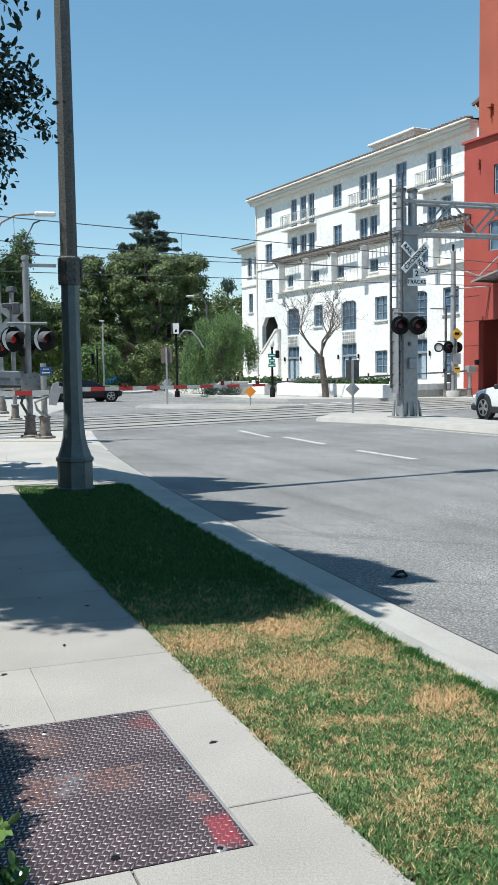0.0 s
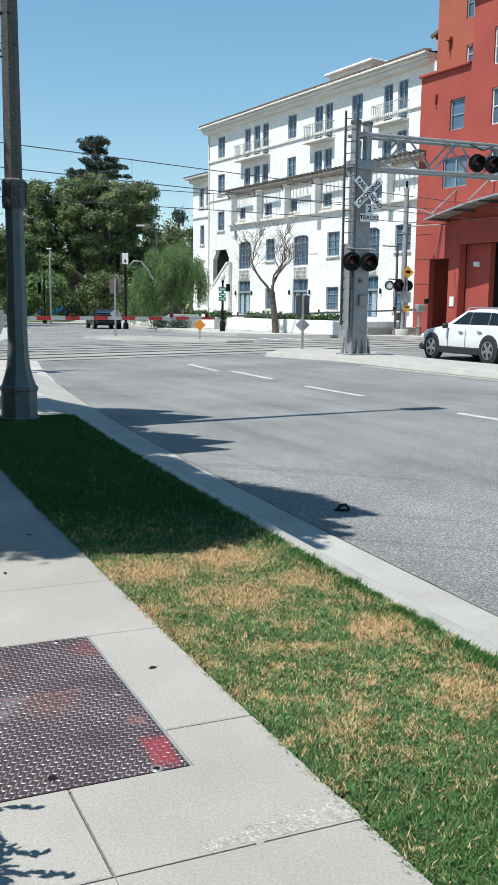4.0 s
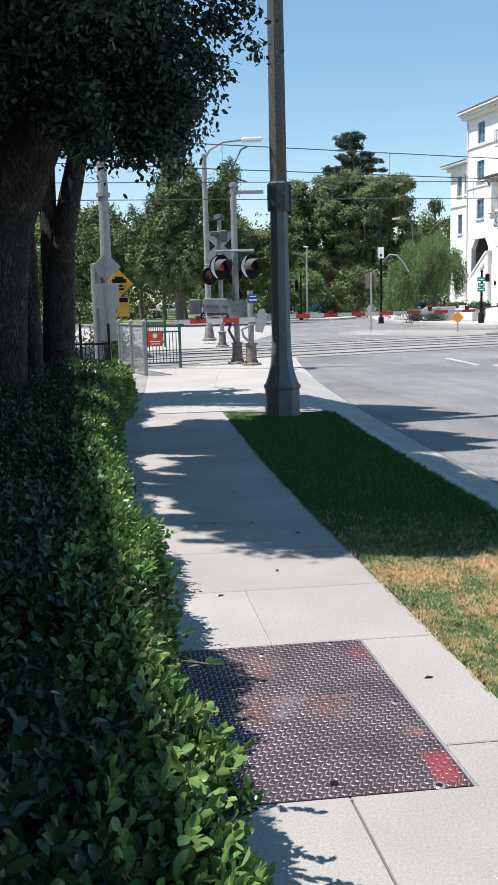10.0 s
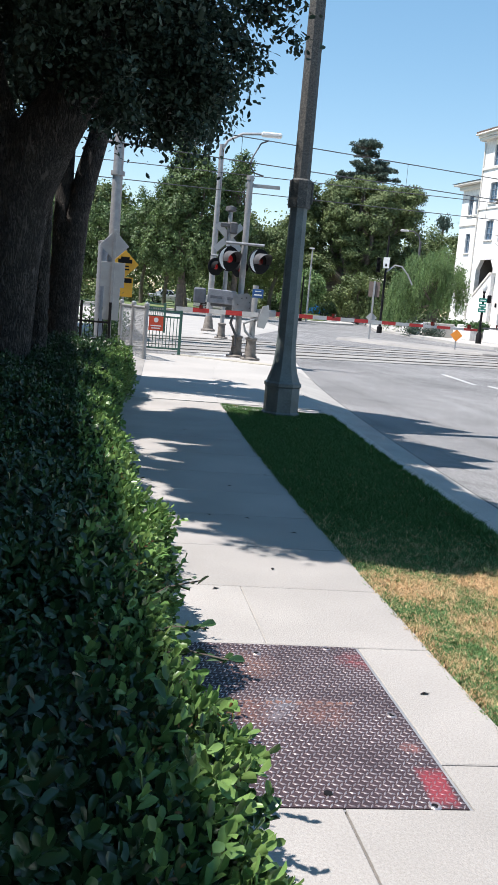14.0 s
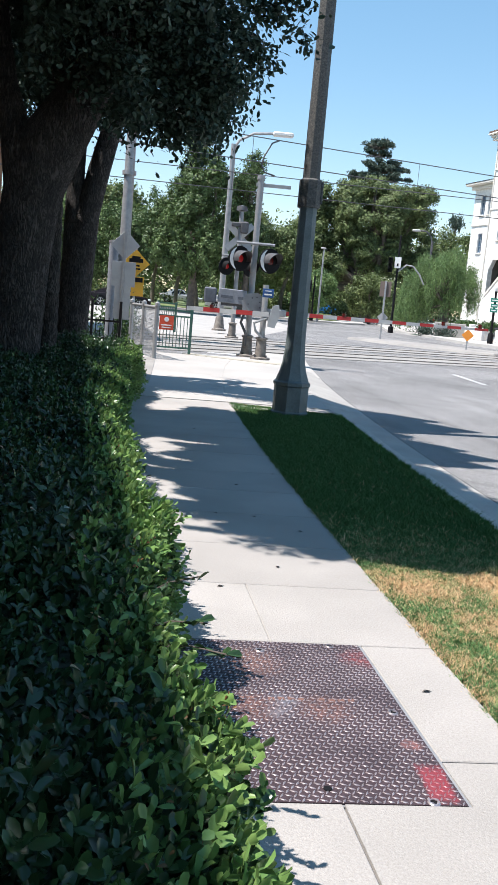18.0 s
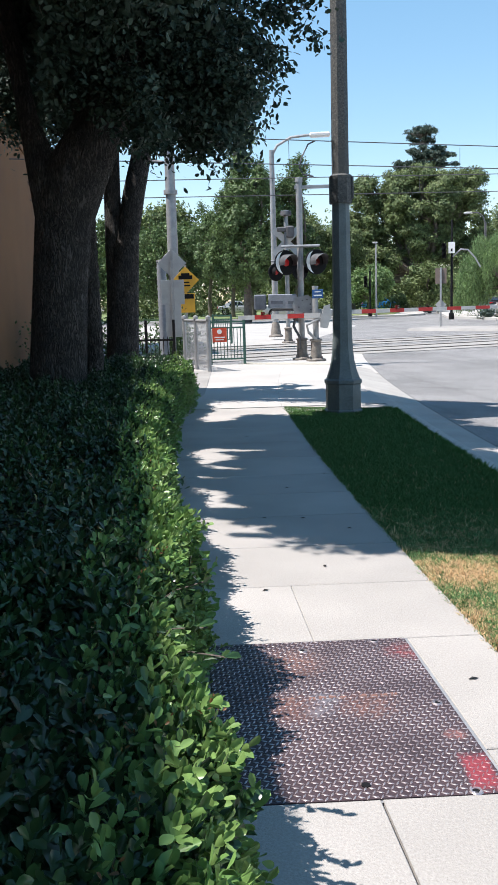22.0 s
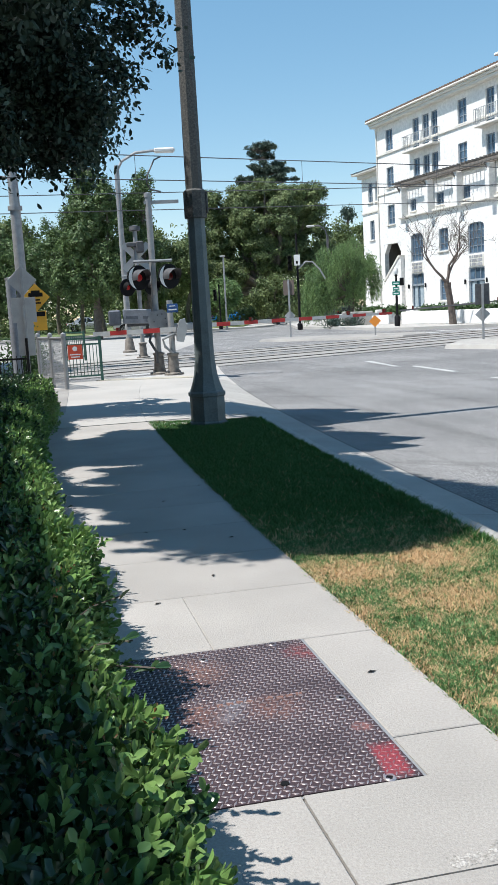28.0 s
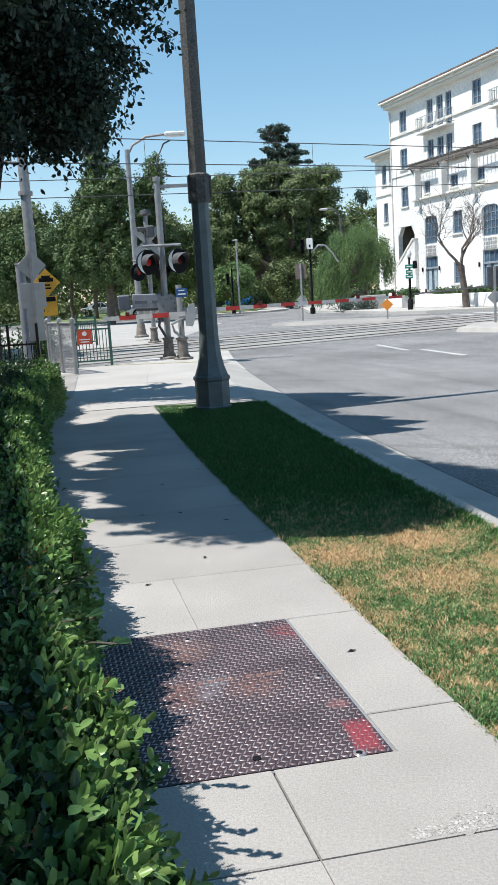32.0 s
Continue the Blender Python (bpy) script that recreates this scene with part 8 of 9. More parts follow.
# lamp post with street signs at the far corner
lb = thing("corner_lamp", pose(0.1, 50.4, 0), "black post lamp with white globe and green name signs", "street lamp")
part("base", MB().lathe([(0.16, 0), (0.16, 0.5), (0.09, 0.6)], 10), M["black"], lb)
part("post", MB().lathe([(0.075, 0.55), (0.055, 2.7), (0.09, 2.75), (0.05, 2.82)], 10), M["black"], lb)
part("globe", MB().lathe([(0.08, 2.8), (0.14, 2.9), (0.13, 3.05), (0.05, 3.2), (0.0001, 3.24)], 12, caps=False), M["globe"], lb)
for z, w in ((2.32, 0.42), (1.78, 0.4), (2.03, 0.36)):
    sgn = part("name_sign", MB().box((-0.02, -0.09, z), (w, 0.012, 0.21), ch=0.003), M["sign_green"], lb, "green sign with plain white bars", smooth=0)
    part("writing", MB().box((-0.02, -0.099, z), (w * 0.7, 0.004, 0.05)), M["sign_white"], sgn, smooth=0)
part("signal_box", MB().box((0.3, 0.1, 2.4), (0.22, 0.25, 0.42), ch=0.03), M["black"], lb, smooth=0)

# far side crossing signal and gate
fs = thing("far_signal", pose(8.93, 46.33, 0, 0, 0, 20), "crossing signal post with pale round shields across the road", "signal post")
footing(fs, 0, 0, 0.3)
part("post", MB().tube([(0, 0, 0.3), (0, 0, 4.55)], 0.06, 10), M["steel_dark"], fs)
part("cross_arm", MB().tube([(-0.9, 0, 4.5), (0.1, 0, 4.5)], 0.03, 6), M["steel_dark"], fs)
part("light_arm", MB().tube([(-0.5, -0.05, 2.85), (0.5, -0.05, 2.85)], 0.03, 6), M["steel_dark"], fs)
part("round_shield", MB().lathe([(0.24, 0.04), (0.24, -0.04), (0.17, -0.05), (0.17, 0.03)], 24, pose(-0.5, -0.15, 2.53, 90, 0, -35), caps=False), M["steel_dark"], fs, "hollow dark ring")
part("ring_face", MB().lathe([(0.17, -0.01), (0.17, 0.0)], 20, pose(-0.5, -0.15, 2.53, 90, 0, -35)), M["gate_white"], fs)
flasher(fs, pose(0.05, -0.2, 2.53, 0, 0, -10), False, 0.3)
flasher(fs, pose(0.55, -0.2, 2.53, 0, 0, -30), False, 0.28)
part("box", MB().box((0.05, -0.1, 0.95), (0.25, 0.25, 0.4), ch=0.02), M["steel_dark"], fs, smooth=0)
ys = sign_post("warning_sign", 9.42, 46.05, 3.4, "yellow diamond warning sign on a tall pole", 12, 0.035)
plate(ys, "diamond", "sign_yellow", 3.2, 0.46, 0.46, -0.06, True)
part("symbol", MB().box((0, -0.07, 3.22), (0.26, 0.006, 0.12)), M["black"], ys, smooth=0)
plate(ys, "panel", "sign_back", 1.95, 0.42, 0.55, -0.06)
plate(ys, "panel", "sign_yellow", 1.38, 0.34, 0.3, -0.07)
part("writing", MB().box((0, -0.078, 1.45), (0.24, 0.004, 0.06)), M["black"], ys, smooth=0)
fg = thing("far_gate", pose(10.1, 46.0, 0, 0, 0, 20), "grey gate machine with a long dark lowered arm", "crossing gate")
footing(fg, 0, 0, 0.4)
part("post", MB().tube([(0, 0, 0.4), (0, 0, 1.5)], 0.08, 10), M["steel"], fg)
part("gate_machine", MB().box((0.05, 0, 1.4), (0.5, 0.36, 0.36), ch=0.03), M["steel"], fg, smooth=0)
part("bell", MB().box((0.35, -0.1, 1.75), (0.2, 0.2, 0.26), ch=0.03), M["black"], fg, smooth=0)
fa = thing("gate_arm", pose(10.0, 45.9, 0), "long dark lowered gate arm seen from behind", "gate arm")
part("arm", MB().box((0, 0, 0), (10.3, 0.03, 0.085), pose(-4.9, 1.55, 1.08, 0, -2.6, heading(-0.95, 0.3) + 180)), M["steel_dark"], fa, smooth=0)
for f in (0.12, 0.5, 0.93):
    part("arm_lamp", MB().lathe([(0.05, 0), (0.05, 0.16)], 8, pose(-9.8 * f, 3.1 * f, 1.34 - 0.46 * f)), M["lens_red"], fa)


# traffic signals by the park
def traffic_signal(x, y, h, label, heads, yaw=0):
    p = thing("traffic_signal", pose(x, y, 0, 0, 0, yaw), label, "traffic signal", "traffic signals at the far junction")
    part("base", MB().lathe([(0.16, 0), (0.16, 0.35), (0.09, 0.4)], 10), M["black"], p)
    part("post", MB().tube([(0, 0, 0.35), (0, 0, h)], [0.075, 0.055], 8), M["black"], p)
    for dx, z in heads:
        hd = part("signal_head", MB().box((dx, -0.1, z), (0.24, 0.2, 0.85), ch=0.03), M["black"], p, smooth=0)
        for i in range(3):
            part("visor", MB().tube([(dx, -0.2, z + 0.3 - 0.3 * i), (dx, -0.38, z + 0.3 - 0.3 * i)], 0.1, 10, caps=False), M["black"], hd)
    return p


ts = traffic_signal(-5.5, 53.4, 5.6, "black signal post with a white sign at the corner", ((-0.42, 3.9),))
plate(ts, "sign", "sign_white", 4.05, 0.36, 0.62, -0.12)
part("symbol", MB().box((0, -0.13, 3.92), (0.1, 0.006, 0.16)), M["black"], ts, smooth=0)
part("mast_arm", MB().tube([(0.05, 0, 3.55), (0.5, 0, 3.95), (0.9, 0, 3.9), (1.3, 0, 3.45), (1.6, 0, 2.9)], 0.045, 8), M["steel"], ts, "pale curved mast arm")
traffic_signal(-12.8, 68.5, 3.4, "black signal post beside the park pavement", ((-0.3, 2.6),))
tl = thing("park_lamp", pose(-12.0, 66.5, 0), "slim pale grey lamp post by the park", "street lamp")
part("post", MB().tube([(0, 0, 0), (0, 0, 5.3)], [0.07, 0.055], 10), M["steel"], tl)
part("head", MB().box((-0.05, 0, 5.35), (0.4, 0.2, 0.1), ch=0.04), M["sign_back"], tl, smooth=0)
cl = thing("cobra_lamp", pose(-4.3, 66.5, 0, 0, 0, 175), "grey street lamp with a curved arm behind the pepper tree", "street lamp")
part("pole", MB().tube([(0, 0, 0), (0, 0, 6.4)], [0.12, 0.08], 10), M["steel_dark"], cl)
part("arm", MB().tube([(0, 0, 6.2), (0.15, 0, 6.75), (0.5, 0, 7.05), (0.95, 0, 7.1)], 0.05, 8), M["steel_dark"], cl)
part("luminaire", MB().box((1.2, 0, 7.08), (0.6, 0.28, 0.15), ch=0.05), M["sign_back"], cl, smooth=0)

# block with yucca before the pepper tree
block = thing("corner_planter", pose(-3.1, 57.6, 0, 0, 0, 8), "low pale concrete planter with spiky plants at the corner", "planter")
part("wall", MB().box((0.9, 0, 0.42), (1.9, 0.5, 0.86), ch=0.03), M["apron"], block, smooth=0)
part("wall", MB().box((2.5, -0.15, 0.45), (0.9, 0.45, 0.9), ch=0.03), M["white_stucco"], block, smooth=0)
p = np.concatenate([np.tile([[-0.6, -0.25, 0.1]], (170, 1)), np.tile([[0.5, -0.45, 0.05]], (150, 1))]) + rng.normal(size=(320, 3)) * [0.3, 0.1, 0.12]
tips = rng.normal(size=(320, 3)) + [0, 0, 0.8]
v, f = quads(p + tips * 0.18, rng.normal(size=(320, 3)), 0.6, 0.06, 0.1, tips)
yu = raw("spiky_leaves", v, f, M["pine_leaf"])
yu.parent = block
tagged(yu, kind="stuff")

# clipped hedge on the planters
for a, b in ((8.7, 10.6), (11.6, 13.4), (15.6, 24.8)):
    m = facade(0)
    p = np.stack([a + (b - a) * rng.random(2600), -5.6 + rng.normal(size=2600) * 0.16, 0.84 + rng.normal(size=2600) * 0.1], 1)
    v, f = quads(p, rng.normal(size=p.shape) + [0, -0.4, 0.6], 0.16, 0.09, 0.1)
    ph = raw("clipped_hedge", v, f, M["hedge_far"])
    ph.matrix_basis = m
    tagged(ph, "low clipped green hedge on the planter wall", "hedge", "planter hedges")

# shrubs beside the railing and far under the trees
for x, y, r, h in ((-10.4, 19.6, 0.8, 1.0), (-9.4, 20.6, 0.6, 0.9), (-11.6, 19.0, 0.8, 1.1)):
    n = 1700
    p = rng.normal(size=(n, 3)) * [r * 0.45, r * 0.45, h * 0.28] + [0, 0, h * 0.5]
    p[:, 2] = np.abs(p[:, 2])
    v, f = quads(p, rng.normal(size=p.shape) + [0, 0, 0.5], 0.09, 0.05, 0.15)
    sh = raw("shrub", v, f, M["hedge_far"])
    sh.matrix_basis = pose(x, y, 0)
    tagged(sh, "loose green shrub beside the railing", "shrub", "shrubs by the railing")
for k, (x, y) in enumerate(((-36, 78), (-7.5, 100), (-14, 101), (-22, 99), (-33, 84))):
    n = 1400
    p = rng.normal(size=(n, 3)) * [1.8, 0.7, 0.5] + [0, 0, 0.9]
    p[:, 2] = np.abs(p[:, 2])
    v, f = quads(p, rng.normal(size=p.shape) + [0, 0, 0.5], 0.3, 0.2, 0.15)
    sh = raw("park_hedge", v, f, M["oak_leaf"])
    sh.matrix_basis = pose(x, y, 0)
    tagged(sh, "low dark hedge along the park", "hedge", "park hedges")

# far wall of trees closing the view
for k in range(11):
    n = 3600
    p = rng.normal(size=(n, 3)) * [3.6, 1.2, 3.4] + [0, 0, 5.4]
    p[:, 2] = np.abs(p[:, 2])
    v, f = quads(p, rng.normal(size=p.shape) + [0, 0, 0.5], 0.6, 0.4, 0.15)
    sh = raw("far_trees", v, f, M["oak_leaf"])
    sh.matrix_basis = pose(-86 + 7.6 * k, 138 + 3 * (k % 3), 0)
    tagged(sh, "distant belt of dark green trees", "trees", kind="stuff")
# slim lamp before the porch
pl3 = thing("porch_lamp", pose(11.9, 38.2, 0), "slim grey lamp post with a flat head before the red porch", "street lamp")
part("post", MB().tube([(0, 0, 0), (0, 0, 3.7)], [0.045, 0.035], 10), M["steel"], pl3)
part("base", MB().lathe([(0.12, 0), (0.12, 0.25), (0.065, 0.3)], 10), M["steel"], pl3)
part("head", MB().box((0, 0, 3.76), (0.62, 0.28, 0.07), ch=0.02), M["steel_dark"], pl3, smooth=0)
part("neck", MB().tube([(0, 0, 3.55), (0, 0, 3.74)], 0.08, 10), M["steel_dark"], pl3)

# nearer belt of shrubs and trees under the park canopy
for k, (x, y) in enumerate(((-34, 121), (-27, 120), (-21, 122), (-16, 119), (-10.5, 121), (-5.5, 124))):
    n = 2200
    p = rng.normal(size=(n, 3)) * ([2.6, 0.8, 1.3] if y > 100 else [1.5, 0.6, 0.7]) + [0, 0, 2.2 if y > 100 else 1.1]
    p[:, 2] = np.abs(p[:, 2])
    v, f = quads(p, rng.normal(size=p.shape) + [0, 0, 0.5], 0.4, 0.27, 0.15)
    sh = raw("park_shrub", v, f, M["oak_leaf"])
    sh.matrix_basis = pose(x, y, 0)
    tagged(sh, "dark green shrub beneath the park trees", "shrub", "park shrubs")
# litter on the pavement and a twisted scrap on the road
scrap = MB().tube([(-0.05, 0, 0.008), (-0.02, 0.015, 0.035), (0.02, 0.01, 0.045), (0.05, -0.005, 0.01)], [0.008, 0.014, 0.012, 0.006], 7)
scrap.tube([(-0.06, 0.02, 0.006), (0.0, -0.03, 0.012), (0.05, 0.02, 0.006)], [0.006, 0.011, 0.006], 6)
tagged(part("scrap", scrap, M["tyre"], None), "twisted black rubber scrap on the asphalt", "scrap").matrix_basis = pose(-0.02, 6.22, ROAD_Z)
for x, y in ((-1.996, 4.205), (-2.173, 3.784), (-1.216, 3.025), (-2.02, 4.95), (-2.34, 5.14), (-2.57, 5.1), (-2.52, 6.53), (-2.66, 5.98), (-3.67, 8.25)):
    part_ob = part("dry_leaf", MB().add([(-0.02, 0, 0.002), (0, 0.009, 0.006), (0.022, 0.002, 0.003), (0.002, -0.009, 0.005)], [(0, 3, 2), (0, 2, 1)], pose(x, y, 0, 0, 0, 50 * x + 90 * y)), M["bark"], None, smooth=0)
    tagged(part_ob, "small curled dry leaf on the pavement", "leaf", "dry leaves")


# ---- vehicles ----
def car(name, m, paint, label, length=4.6, width=1.8, wagon=False, clad=False, h=1.5):
    """A car: body lofted through sections, glass, wheels and lamps. x is forward."""
    c = thing(name, m, label, "car")
    L, W = length / 4.6, width / 1.8
    if wagon:
        rows = [(-2.30, .70, .40, .84), (-2.26, .80, .34, .97), (-2.0, .87, .26, 1.02), (-1.2, .90, .22, 1.02), (0.0, .90, .22, 1.0), (0.95, .90, .22, .99), (1.4, .89, .23, .94), (1.95, .85, .26, .86), (2.2, .76, .30, .75), (2.30, .62, .36, .60)]
        top = [(0.95, .98), (0.05, h - 0.06), (-0.6, h), (-1.4, h - 0.02), (-2.02, h - 0.1), (-2.24, 1.0)]
    else:
        rows = [(-2.30, .68, .40, .78), (-2.24, .78, .34, .90), (-1.9, .86, .26, .95), (-1.2, .90, .22, .94), (0.0, .90, .22, .92), (0.9, .90, .22, .91), (1.4, .89, .23, .87), (1.95, .85, .26, .78), (2.2, .76, .30, .68), (2.30, .62, .36, .58)]
        top = [(1.0, .90), (0.25, h - 0.07), (-0.4, h), (-0.95, h - 0.05), (-1.75, .96), (-1.80, .93)]
    vs, fs = [], []
    for x, w, zb, zt in rows:
        x, w = x * L, w * W
        half = [(w * .82, zb), (w * .97, zb + .08), (w, zb + .22), (w * .985, (zb + zt) / 2 + .08), (w * .96, zt - .06), (w * .88, zt), (0, zt + .025)]
        vs += [(x, -y, z) for y, z in half] + [(x, y, z) for y, z in reversed(half[:-1])]
    n = 13
    for r in range(len(rows) - 1):
        fs += [(r * n + i, (r + 1) * n + i, (r + 1) * n + (i + 1) % n, r * n + (i + 1) % n) for i in range(n)]
    fs += [tuple(range(n)), tuple(range(len(rows) * n - 1, (len(rows) - 1) * n - 1, -1))]
    part("body", MB().add(vs, fs), M[paint], c, smooth=35)
    wb, wt = 0.80 * W, 0.60 * W

    def side(x, z, s, out=0.0):
        f = min(1, max(0, (z - .93) / (h - .93)))
        return (x * L, s * (wb + (wt - wb) * f + out), z)

    vs = [side(x, z, -1) for x, z in top] + [side(x, z, 1) for x, z in top]
    k = len(top)
    fs = [tuple(range(k)), tuple(range(2 * k - 1, k - 1, -1))] + [(i, k + i, k + i + 1, i + 1) for i in range(k - 1)]
    part("cabin", MB().add(vs, fs), M[paint], c, smooth=25)

    def glass(pts, nm="window"):
        part(nm, MB().add(pts, [tuple(range(len(pts)))]), M["car_glass"], c, smooth=0)

    zt, zl = h - 0.1, 1.05 if wagon else 0.99
    cuts = [(-0.275, 0.58, -0.02), (-1.13, -0.29, -0.29), (-1.92, -1.145, -1.145)] if wagon else [(-0.05, 0.62, 0.15), (-1.0, -0.12, -0.12)]
    for i, (a, b, bt) in enumerate(cuts):
        at_top = a if i < len(cuts) - 1 else (a + (0.12 if wagon else 0.28))
        for s in (-1, 1):
            q = [side(a, zl, s, .006), side(b, zl, s, .006), side(bt, zt, s, .006), side(at_top, zt - (.06 if i == len(cuts) - 1 else 0), s, .006)]
            glass(q if s < 0 else q[::-1])
    (x0, z0), (x1, z1) = top[0], top[1]
    glass([((x0 + .006) * L, -wb * .9, z0 + .05), ((x0 + .006) * L, wb * .9, z0 + .05), ((x1 + .03) * L, wt * .92, z1 - .02), ((x1 + .03) * L, -wt * .92, z1 - .02)], "windscreen")
    (x0, z0), (x1, z1) = (top[-1], top[-2]) if wagon else (top[-2], top[-3])
    d = -.012
    glass([((x0 + d) * L, wb * .88, z0 + .06), ((x0 + d) * L, -wb * .88, z0 + .06), ((x1 + d - .01) * L, -wt * .9, z1 - .05), ((x1 + d - .01) * L, wt * .9, z1 - .05)], "rear_window")
    wheels = []
    r = 0.36 if clad else 0.335
    for x in (1.42, -1.38):
        for s in (-1, 1):
            y = s * (0.895 * W)
            # dark discs: wheel-well shade on an uncut body, cladding on clad cars
            part("wheel_arch", MB().lathe([(0.40, -0.02), (0.41, 0.01), (0.36, 0.014)] if not clad else [(0.405, -0.03), (0.41, 0.012), (0.37, 0.02)], 24, pose(x * L, y, r + 0.02, 90 if s < 0 else -90)), M["plastic" if clad else "black"], c)
            wheel = new("wheel")
            wheel.parent, wheel.matrix_basis = c, pose(x * L, y * 0.985, r)
            turn = pose(0, 0, 0, 90 if s < 0 else -90)
            part("tyre", MB().lathe([(r * .70, -0.19), (r * .96, -0.19), (r, -0.15), (r, 0.0), (r * .95, 0.035), (r * .68, 0.04)], 22, turn), M["tyre"], wheel)
            part("rim_dish", MB().lathe([(r * .68, 0.02), (r * .62, 0.0)], 20, turn), M["steel_dark"], wheel)
            mb = MB()
            for i in range(5):
                mb.box((0, r * .36, 0.03), (0.085 if clad else 0.05, r * .6, 0.025), turn @ pose(0, 0, 0, 0, 0, 72 * i))
            mb.lathe([(0.06, 0.0), (0.06, 0.045), (0.04, 0.05)], 12, turn).lathe([(r * .70, 0.03), (r * .70, 0.05), (r * .63, 0.05), (r * .63, 0.03)], 22, turn, caps=False)
            part("rim", mb, M["rim"], wheel)
            wheels.append((wheel, x * L, y * 0.985, r))
    for s in (-1, 1):
        if wagon:
            part("tail_lamp", MB().prism([(-2.33, 0.78), (-2.06, 0.79), (-2.13, 0.9), (-2.17, 1.0), (-2.1, 1.32), (-2.16, 1.32), (-2.24, 1.0)], -0.06, 0.06, pose(0, s * 0.80 * W, 0, 90)), M["tail_red"], c, smooth=0)
        else:
            part("tail_lamp", MB().box((-2.24 * L, s * 0.62 * W, 0.78), (0.1, 0.32, 0.14), ch=0.02), M["tail_red"], c, smooth=0)
        part("headlamp", MB().box((2.12 * L, s * 0.64 * W, 0.66), (0.22, 0.28, 0.14), ch=0.03), M["globe"], c, smooth=0)
        part("mirror", MB().box((0.62 * L, s * 0.98 * W, 1.0), (0.12, 0.2, 0.15), ch=0.04), M["plastic" if clad else paint], c, smooth=0)
    part("plate", MB().box((-2.315 * L, 0, 0.72), (0.02, 0.32, 0.15)), M["sign_white"], c, "blank pale plate", smooth=0)
    part("bumper", MB().box((-2.24 * L, 0, 0.42), (0.16, 1.5 * W, 0.2), ch=0.05), M["plastic" if clad else paint], c, smooth=0)
    if clad:
        part("rear_skirt", MB().box((-2.08 * L, 0, 0.46), (0.52, 1.79 * W, 0.36), ch=0.06), M["plastic"], c, smooth=0)
        part("front_skirt", MB().box((2.08 * L, 0, 0.36), (0.40, 1.66 * W, 0.22), ch=0.06), M["plastic"], c, smooth=0)
        part("exhaust_trim", MB().box((-2.30 * L, -0.5 * W, 0.42), (0.1, 0.4, 0.07), ch=0.02), M["rim"], c, smooth=0)
        for s in (-1, 1):
            part("sill", MB().box((0.02 * L, s * 0.89 * W, 0.31), (1.98 * L, 0.07, 0.2), ch=0.02), M["plastic"], c, smooth=0)
            part("roof_rail", MB().tube([(0.15 * L, s * 0.56 * W, h - 0.03), (0.0, s * 0.56 * W, h + 0.04), (-1.5 * L, s * 0.56 * W, h + 0.02), (-1.7 * L, s * 0.56 * W, h - 0.06)], 0.018, 6), M["rim"], c)
            part("door_handle", MB().box((-0.05 * L, s * 0.905 * W, 0.84), (0.2, 0.03, 0.04), ch=0.008), M["rim"], c, smooth=0)
            part("door_handle", MB().box((-0.95 * L, s * 0.905 * W, 0.86), (0.2, 0.03, 0.04), ch=0.008), M["rim"], c, smooth=0)
            for at_x in (-0.05 * L + 0.62, -0.28 * L):
                part("door_seam", MB().box((at_x, s * 0.902 * W, 0.62), (0.012, 0.01, 0.58)), M["black"], c, smooth=0)
    return c, wheels


SUV_DIR = Vector((6.09 - 6.95, 27.36 - 24.84)).normalized()
suv, _ = car("estate_car", pose(6.95 + 0.25, 25.85, ROAD_Z, 0, 0, heading(SUV_DIR.x, SUV_DIR.y)), "car_white", "white raised estate car with dark cladding and red tail lamps, waiting", 4.55, 1.8, True, True, 1.5)
sedan, sedan_wheels = car("saloon_car", pose(-10.6, 50.8, ROAD_Z, 0, 0, 30), "car_black", "glossy black saloon car driving through the junction", 4.25, 1.75, False, False, 1.28)
silver, silver_wheels = car("saloon_car", pose(-75, 45, ROAD_Z, 0, 0, 20), "car_silver", "pale silver saloon car crossing at the far junction", 4.4, 1.75, False, False, 1.42)
dark, dark_wheels = car("saloon_car", pose(-60, 58, ROAD_Z, 0, 0, 15), "car_grey", "dark grey saloon car passing behind the gate", 4.5, 1.75, False, False, 1.34)
for x, y, yaw, mat, lab in ((-17.7, 105.0, 10, "car_blue", "bright blue parked car under the park trees"), (-20.5, 74.0, 12, "car_silver", "grey parked car by the park kerb"),
                            (-26.5, 95.5, 10, "car_white", "white parked car beyond the street trees"), (-31.5, 94.0, 10, "car_silver", "silver parked car beyond the street trees")):
    car("parked_car", pose(x, y, 0.06 if y > 80 else ROAD_Z + (0.15 if y > 72 else 0.0), 0, 0, yaw), mat, lab)


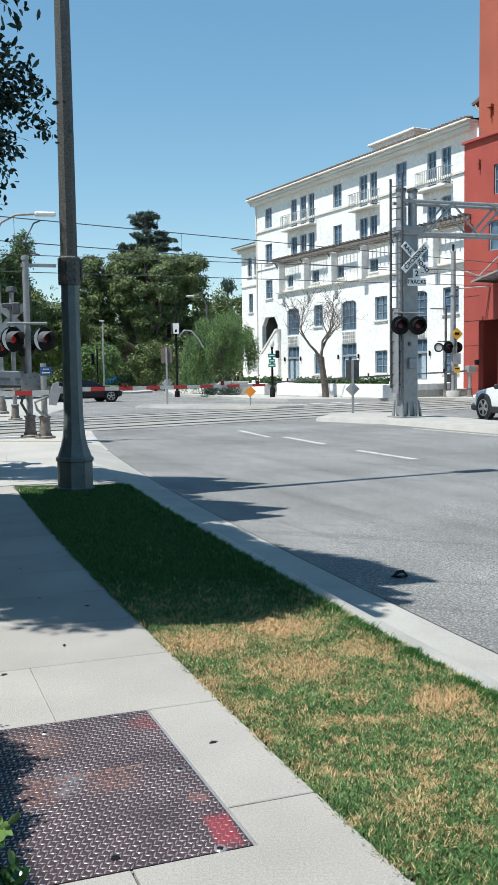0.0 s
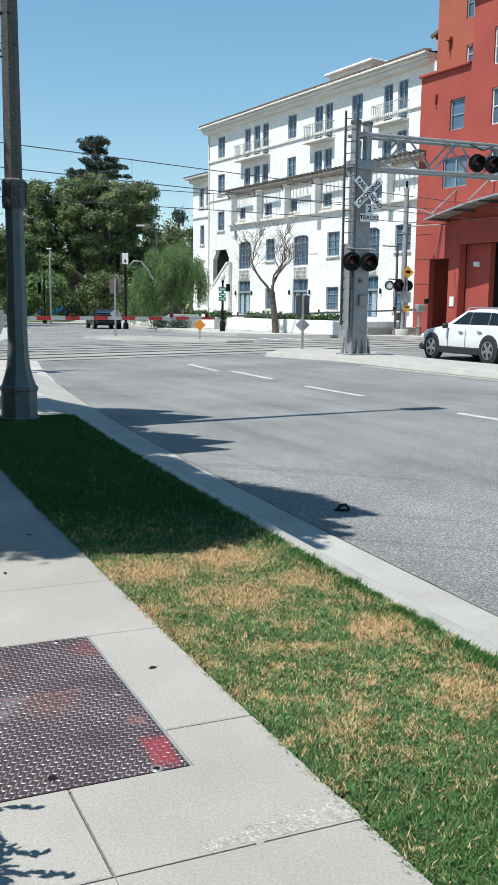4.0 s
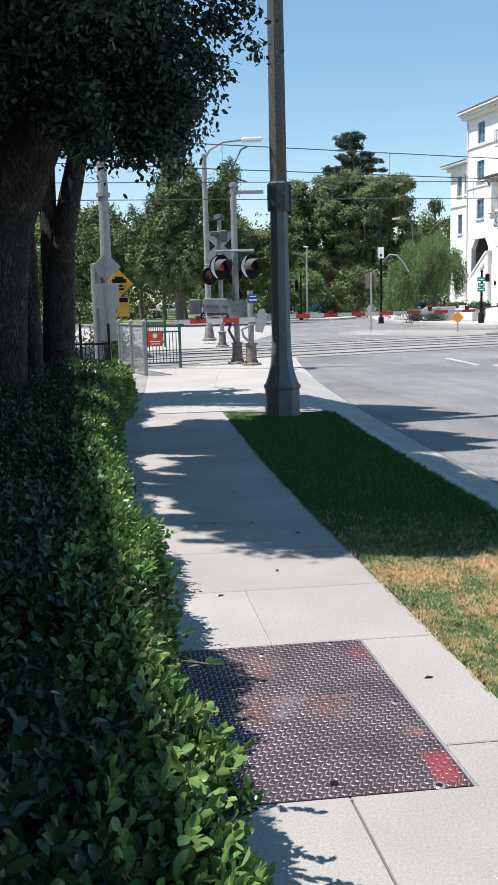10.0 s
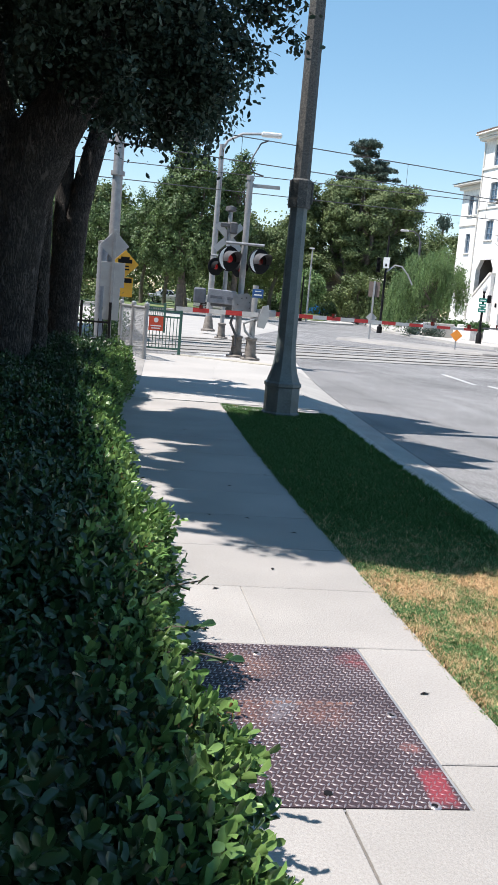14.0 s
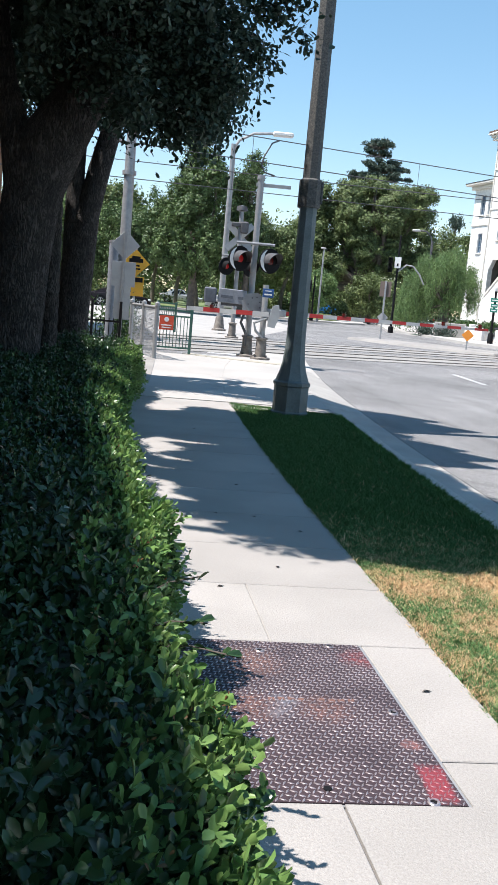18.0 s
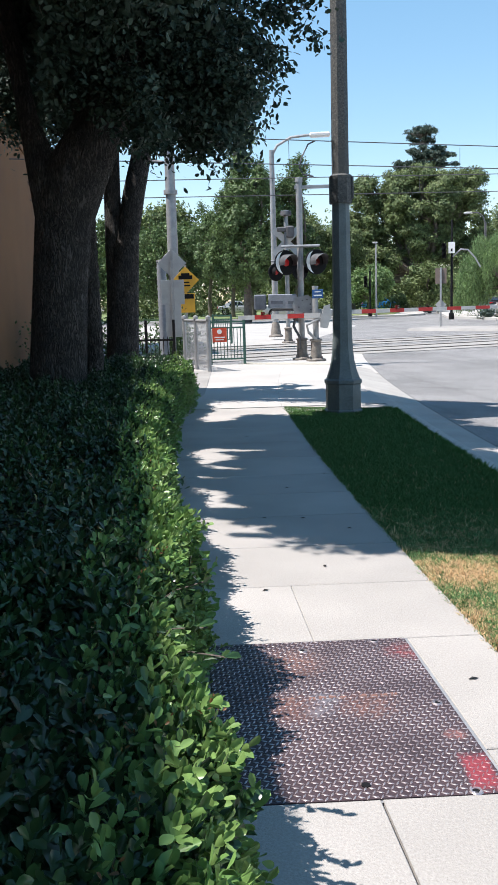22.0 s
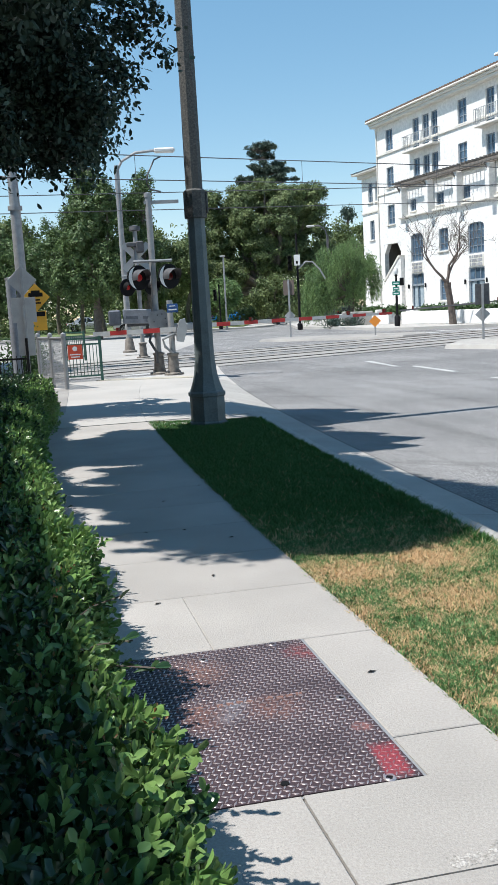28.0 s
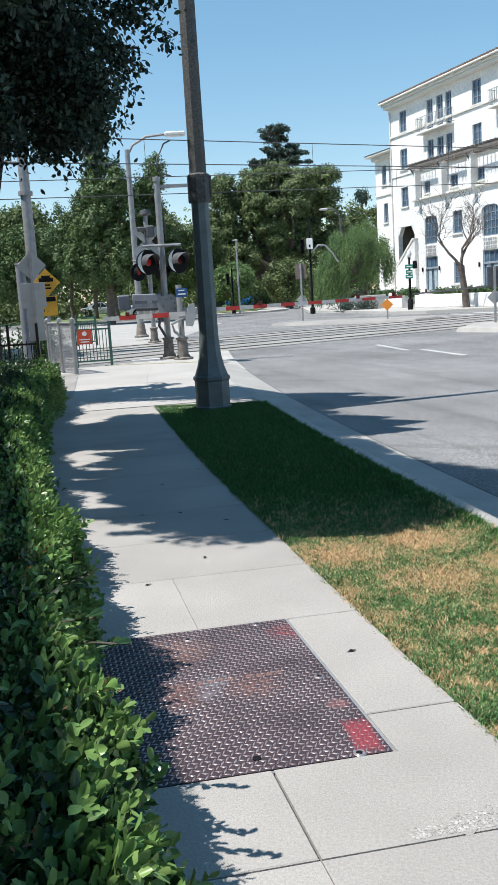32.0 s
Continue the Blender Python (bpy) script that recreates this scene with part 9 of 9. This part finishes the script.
# ---- movement ----
SEDAN = [(0.0, -10.6, 50.8, 30), (0.5, -8.5, 51.7, 42), (1.0, -7.2, 52.7, 46), (1.5, -6.3, 53.8, 56), (2.0, -5.95, 55.2, 78), (2.5, -6.05, 56.5, 98), (3.0, -6.5, 57.6, 110), (3.5, -7.2, 59.0, 112),
         (4.5, -7.7, 62.3, 96), (5.5, -7.2, 66.5, 78), (6.0, -6.5, 70.0, 74), (6.6, -5.6, 74.0, 76), (8.0, -4.8, 83.0, 90), (12.0, -5.6, 105.0, 95), (32.0, -6.0, 112.0, 95)]
SILVER = [(0.0, -75.0, 45.0, 18), (20.0, -75.0, 45.0, 18), (22.0, -46.0, 54.0, 18), (24.0, -22.5, 62.6, 24), (25.0, -14.6, 69.2, 42), (25.5, -11.9, 73.0, 52), (26.0, -10.2, 78.0, 62), (26.5, -8.8, 83.0, 70),
          (27.5, -7.0, 93.0, 82), (28.5, -6.2, 104.0, 90), (32.0, -6.5, 118.0, 92)]

DARK = [(0.0, -60.0, 45.0, 30), (14.0, -60.0, 45.0, 30), (16.5, -38.0, 54.0, 26), (18.4, -22.3, 62.0, 32), (19.2, -16.3, 66.2, 42), (19.6, -13.6, 68.8, 46), (20.0, -10.9, 71.7, 50), (20.4, -8.3, 75.0, 52), (20.8, -6.1, 78.5, 60),
        (21.2, -4.8, 82.5, 74), (22.0, -4.0, 89.0, 88), (24.0, -4.2, 97.0, 93), (32.0, -4.6, 105.0, 93)]


def drive(thing_, wheels, rows, t0, t1):
    """Key a car's path, and its wheels turning with the way gone from t0 to t1."""
    walk(thing_, [(t, pose(x, y, ROAD_Z, 0, 0, a)) for t, x, y, a in rows])
    times = [0.0] + [t0 + 0.1 * i for i in range(int((t1 - t0) / 0.1) + 1)] + [32.0]
    xs, ys_, ts_ = [r[1] for r in rows], [r[2] for r in rows], [r[0] for r in rows]
    for wheel, wx, wy, r in wheels:
        keys, turn, last = [], 0.0, None
        for t in times:
            p = (float(np.interp(t, ts_, xs)), float(np.interp(t, ts_, ys_)))
            if last is not None and t0 < t <= t1:
                turn += min(80.0, math.degrees(math.dist(p, last) / r))
            last = p
            keys.append((t, pose(wx, wy, r, 0, turn, 0)))
        walk(wheel, keys)


def motions():
    drive(sedan, sedan_wheels, SEDAN, 0.0, 7.0)
    drive(dark, dark_wheels, DARK, 18.4, 22.0)
    drive(silver, silver_wheels, SILVER, 24.0, 27.5)


motions()
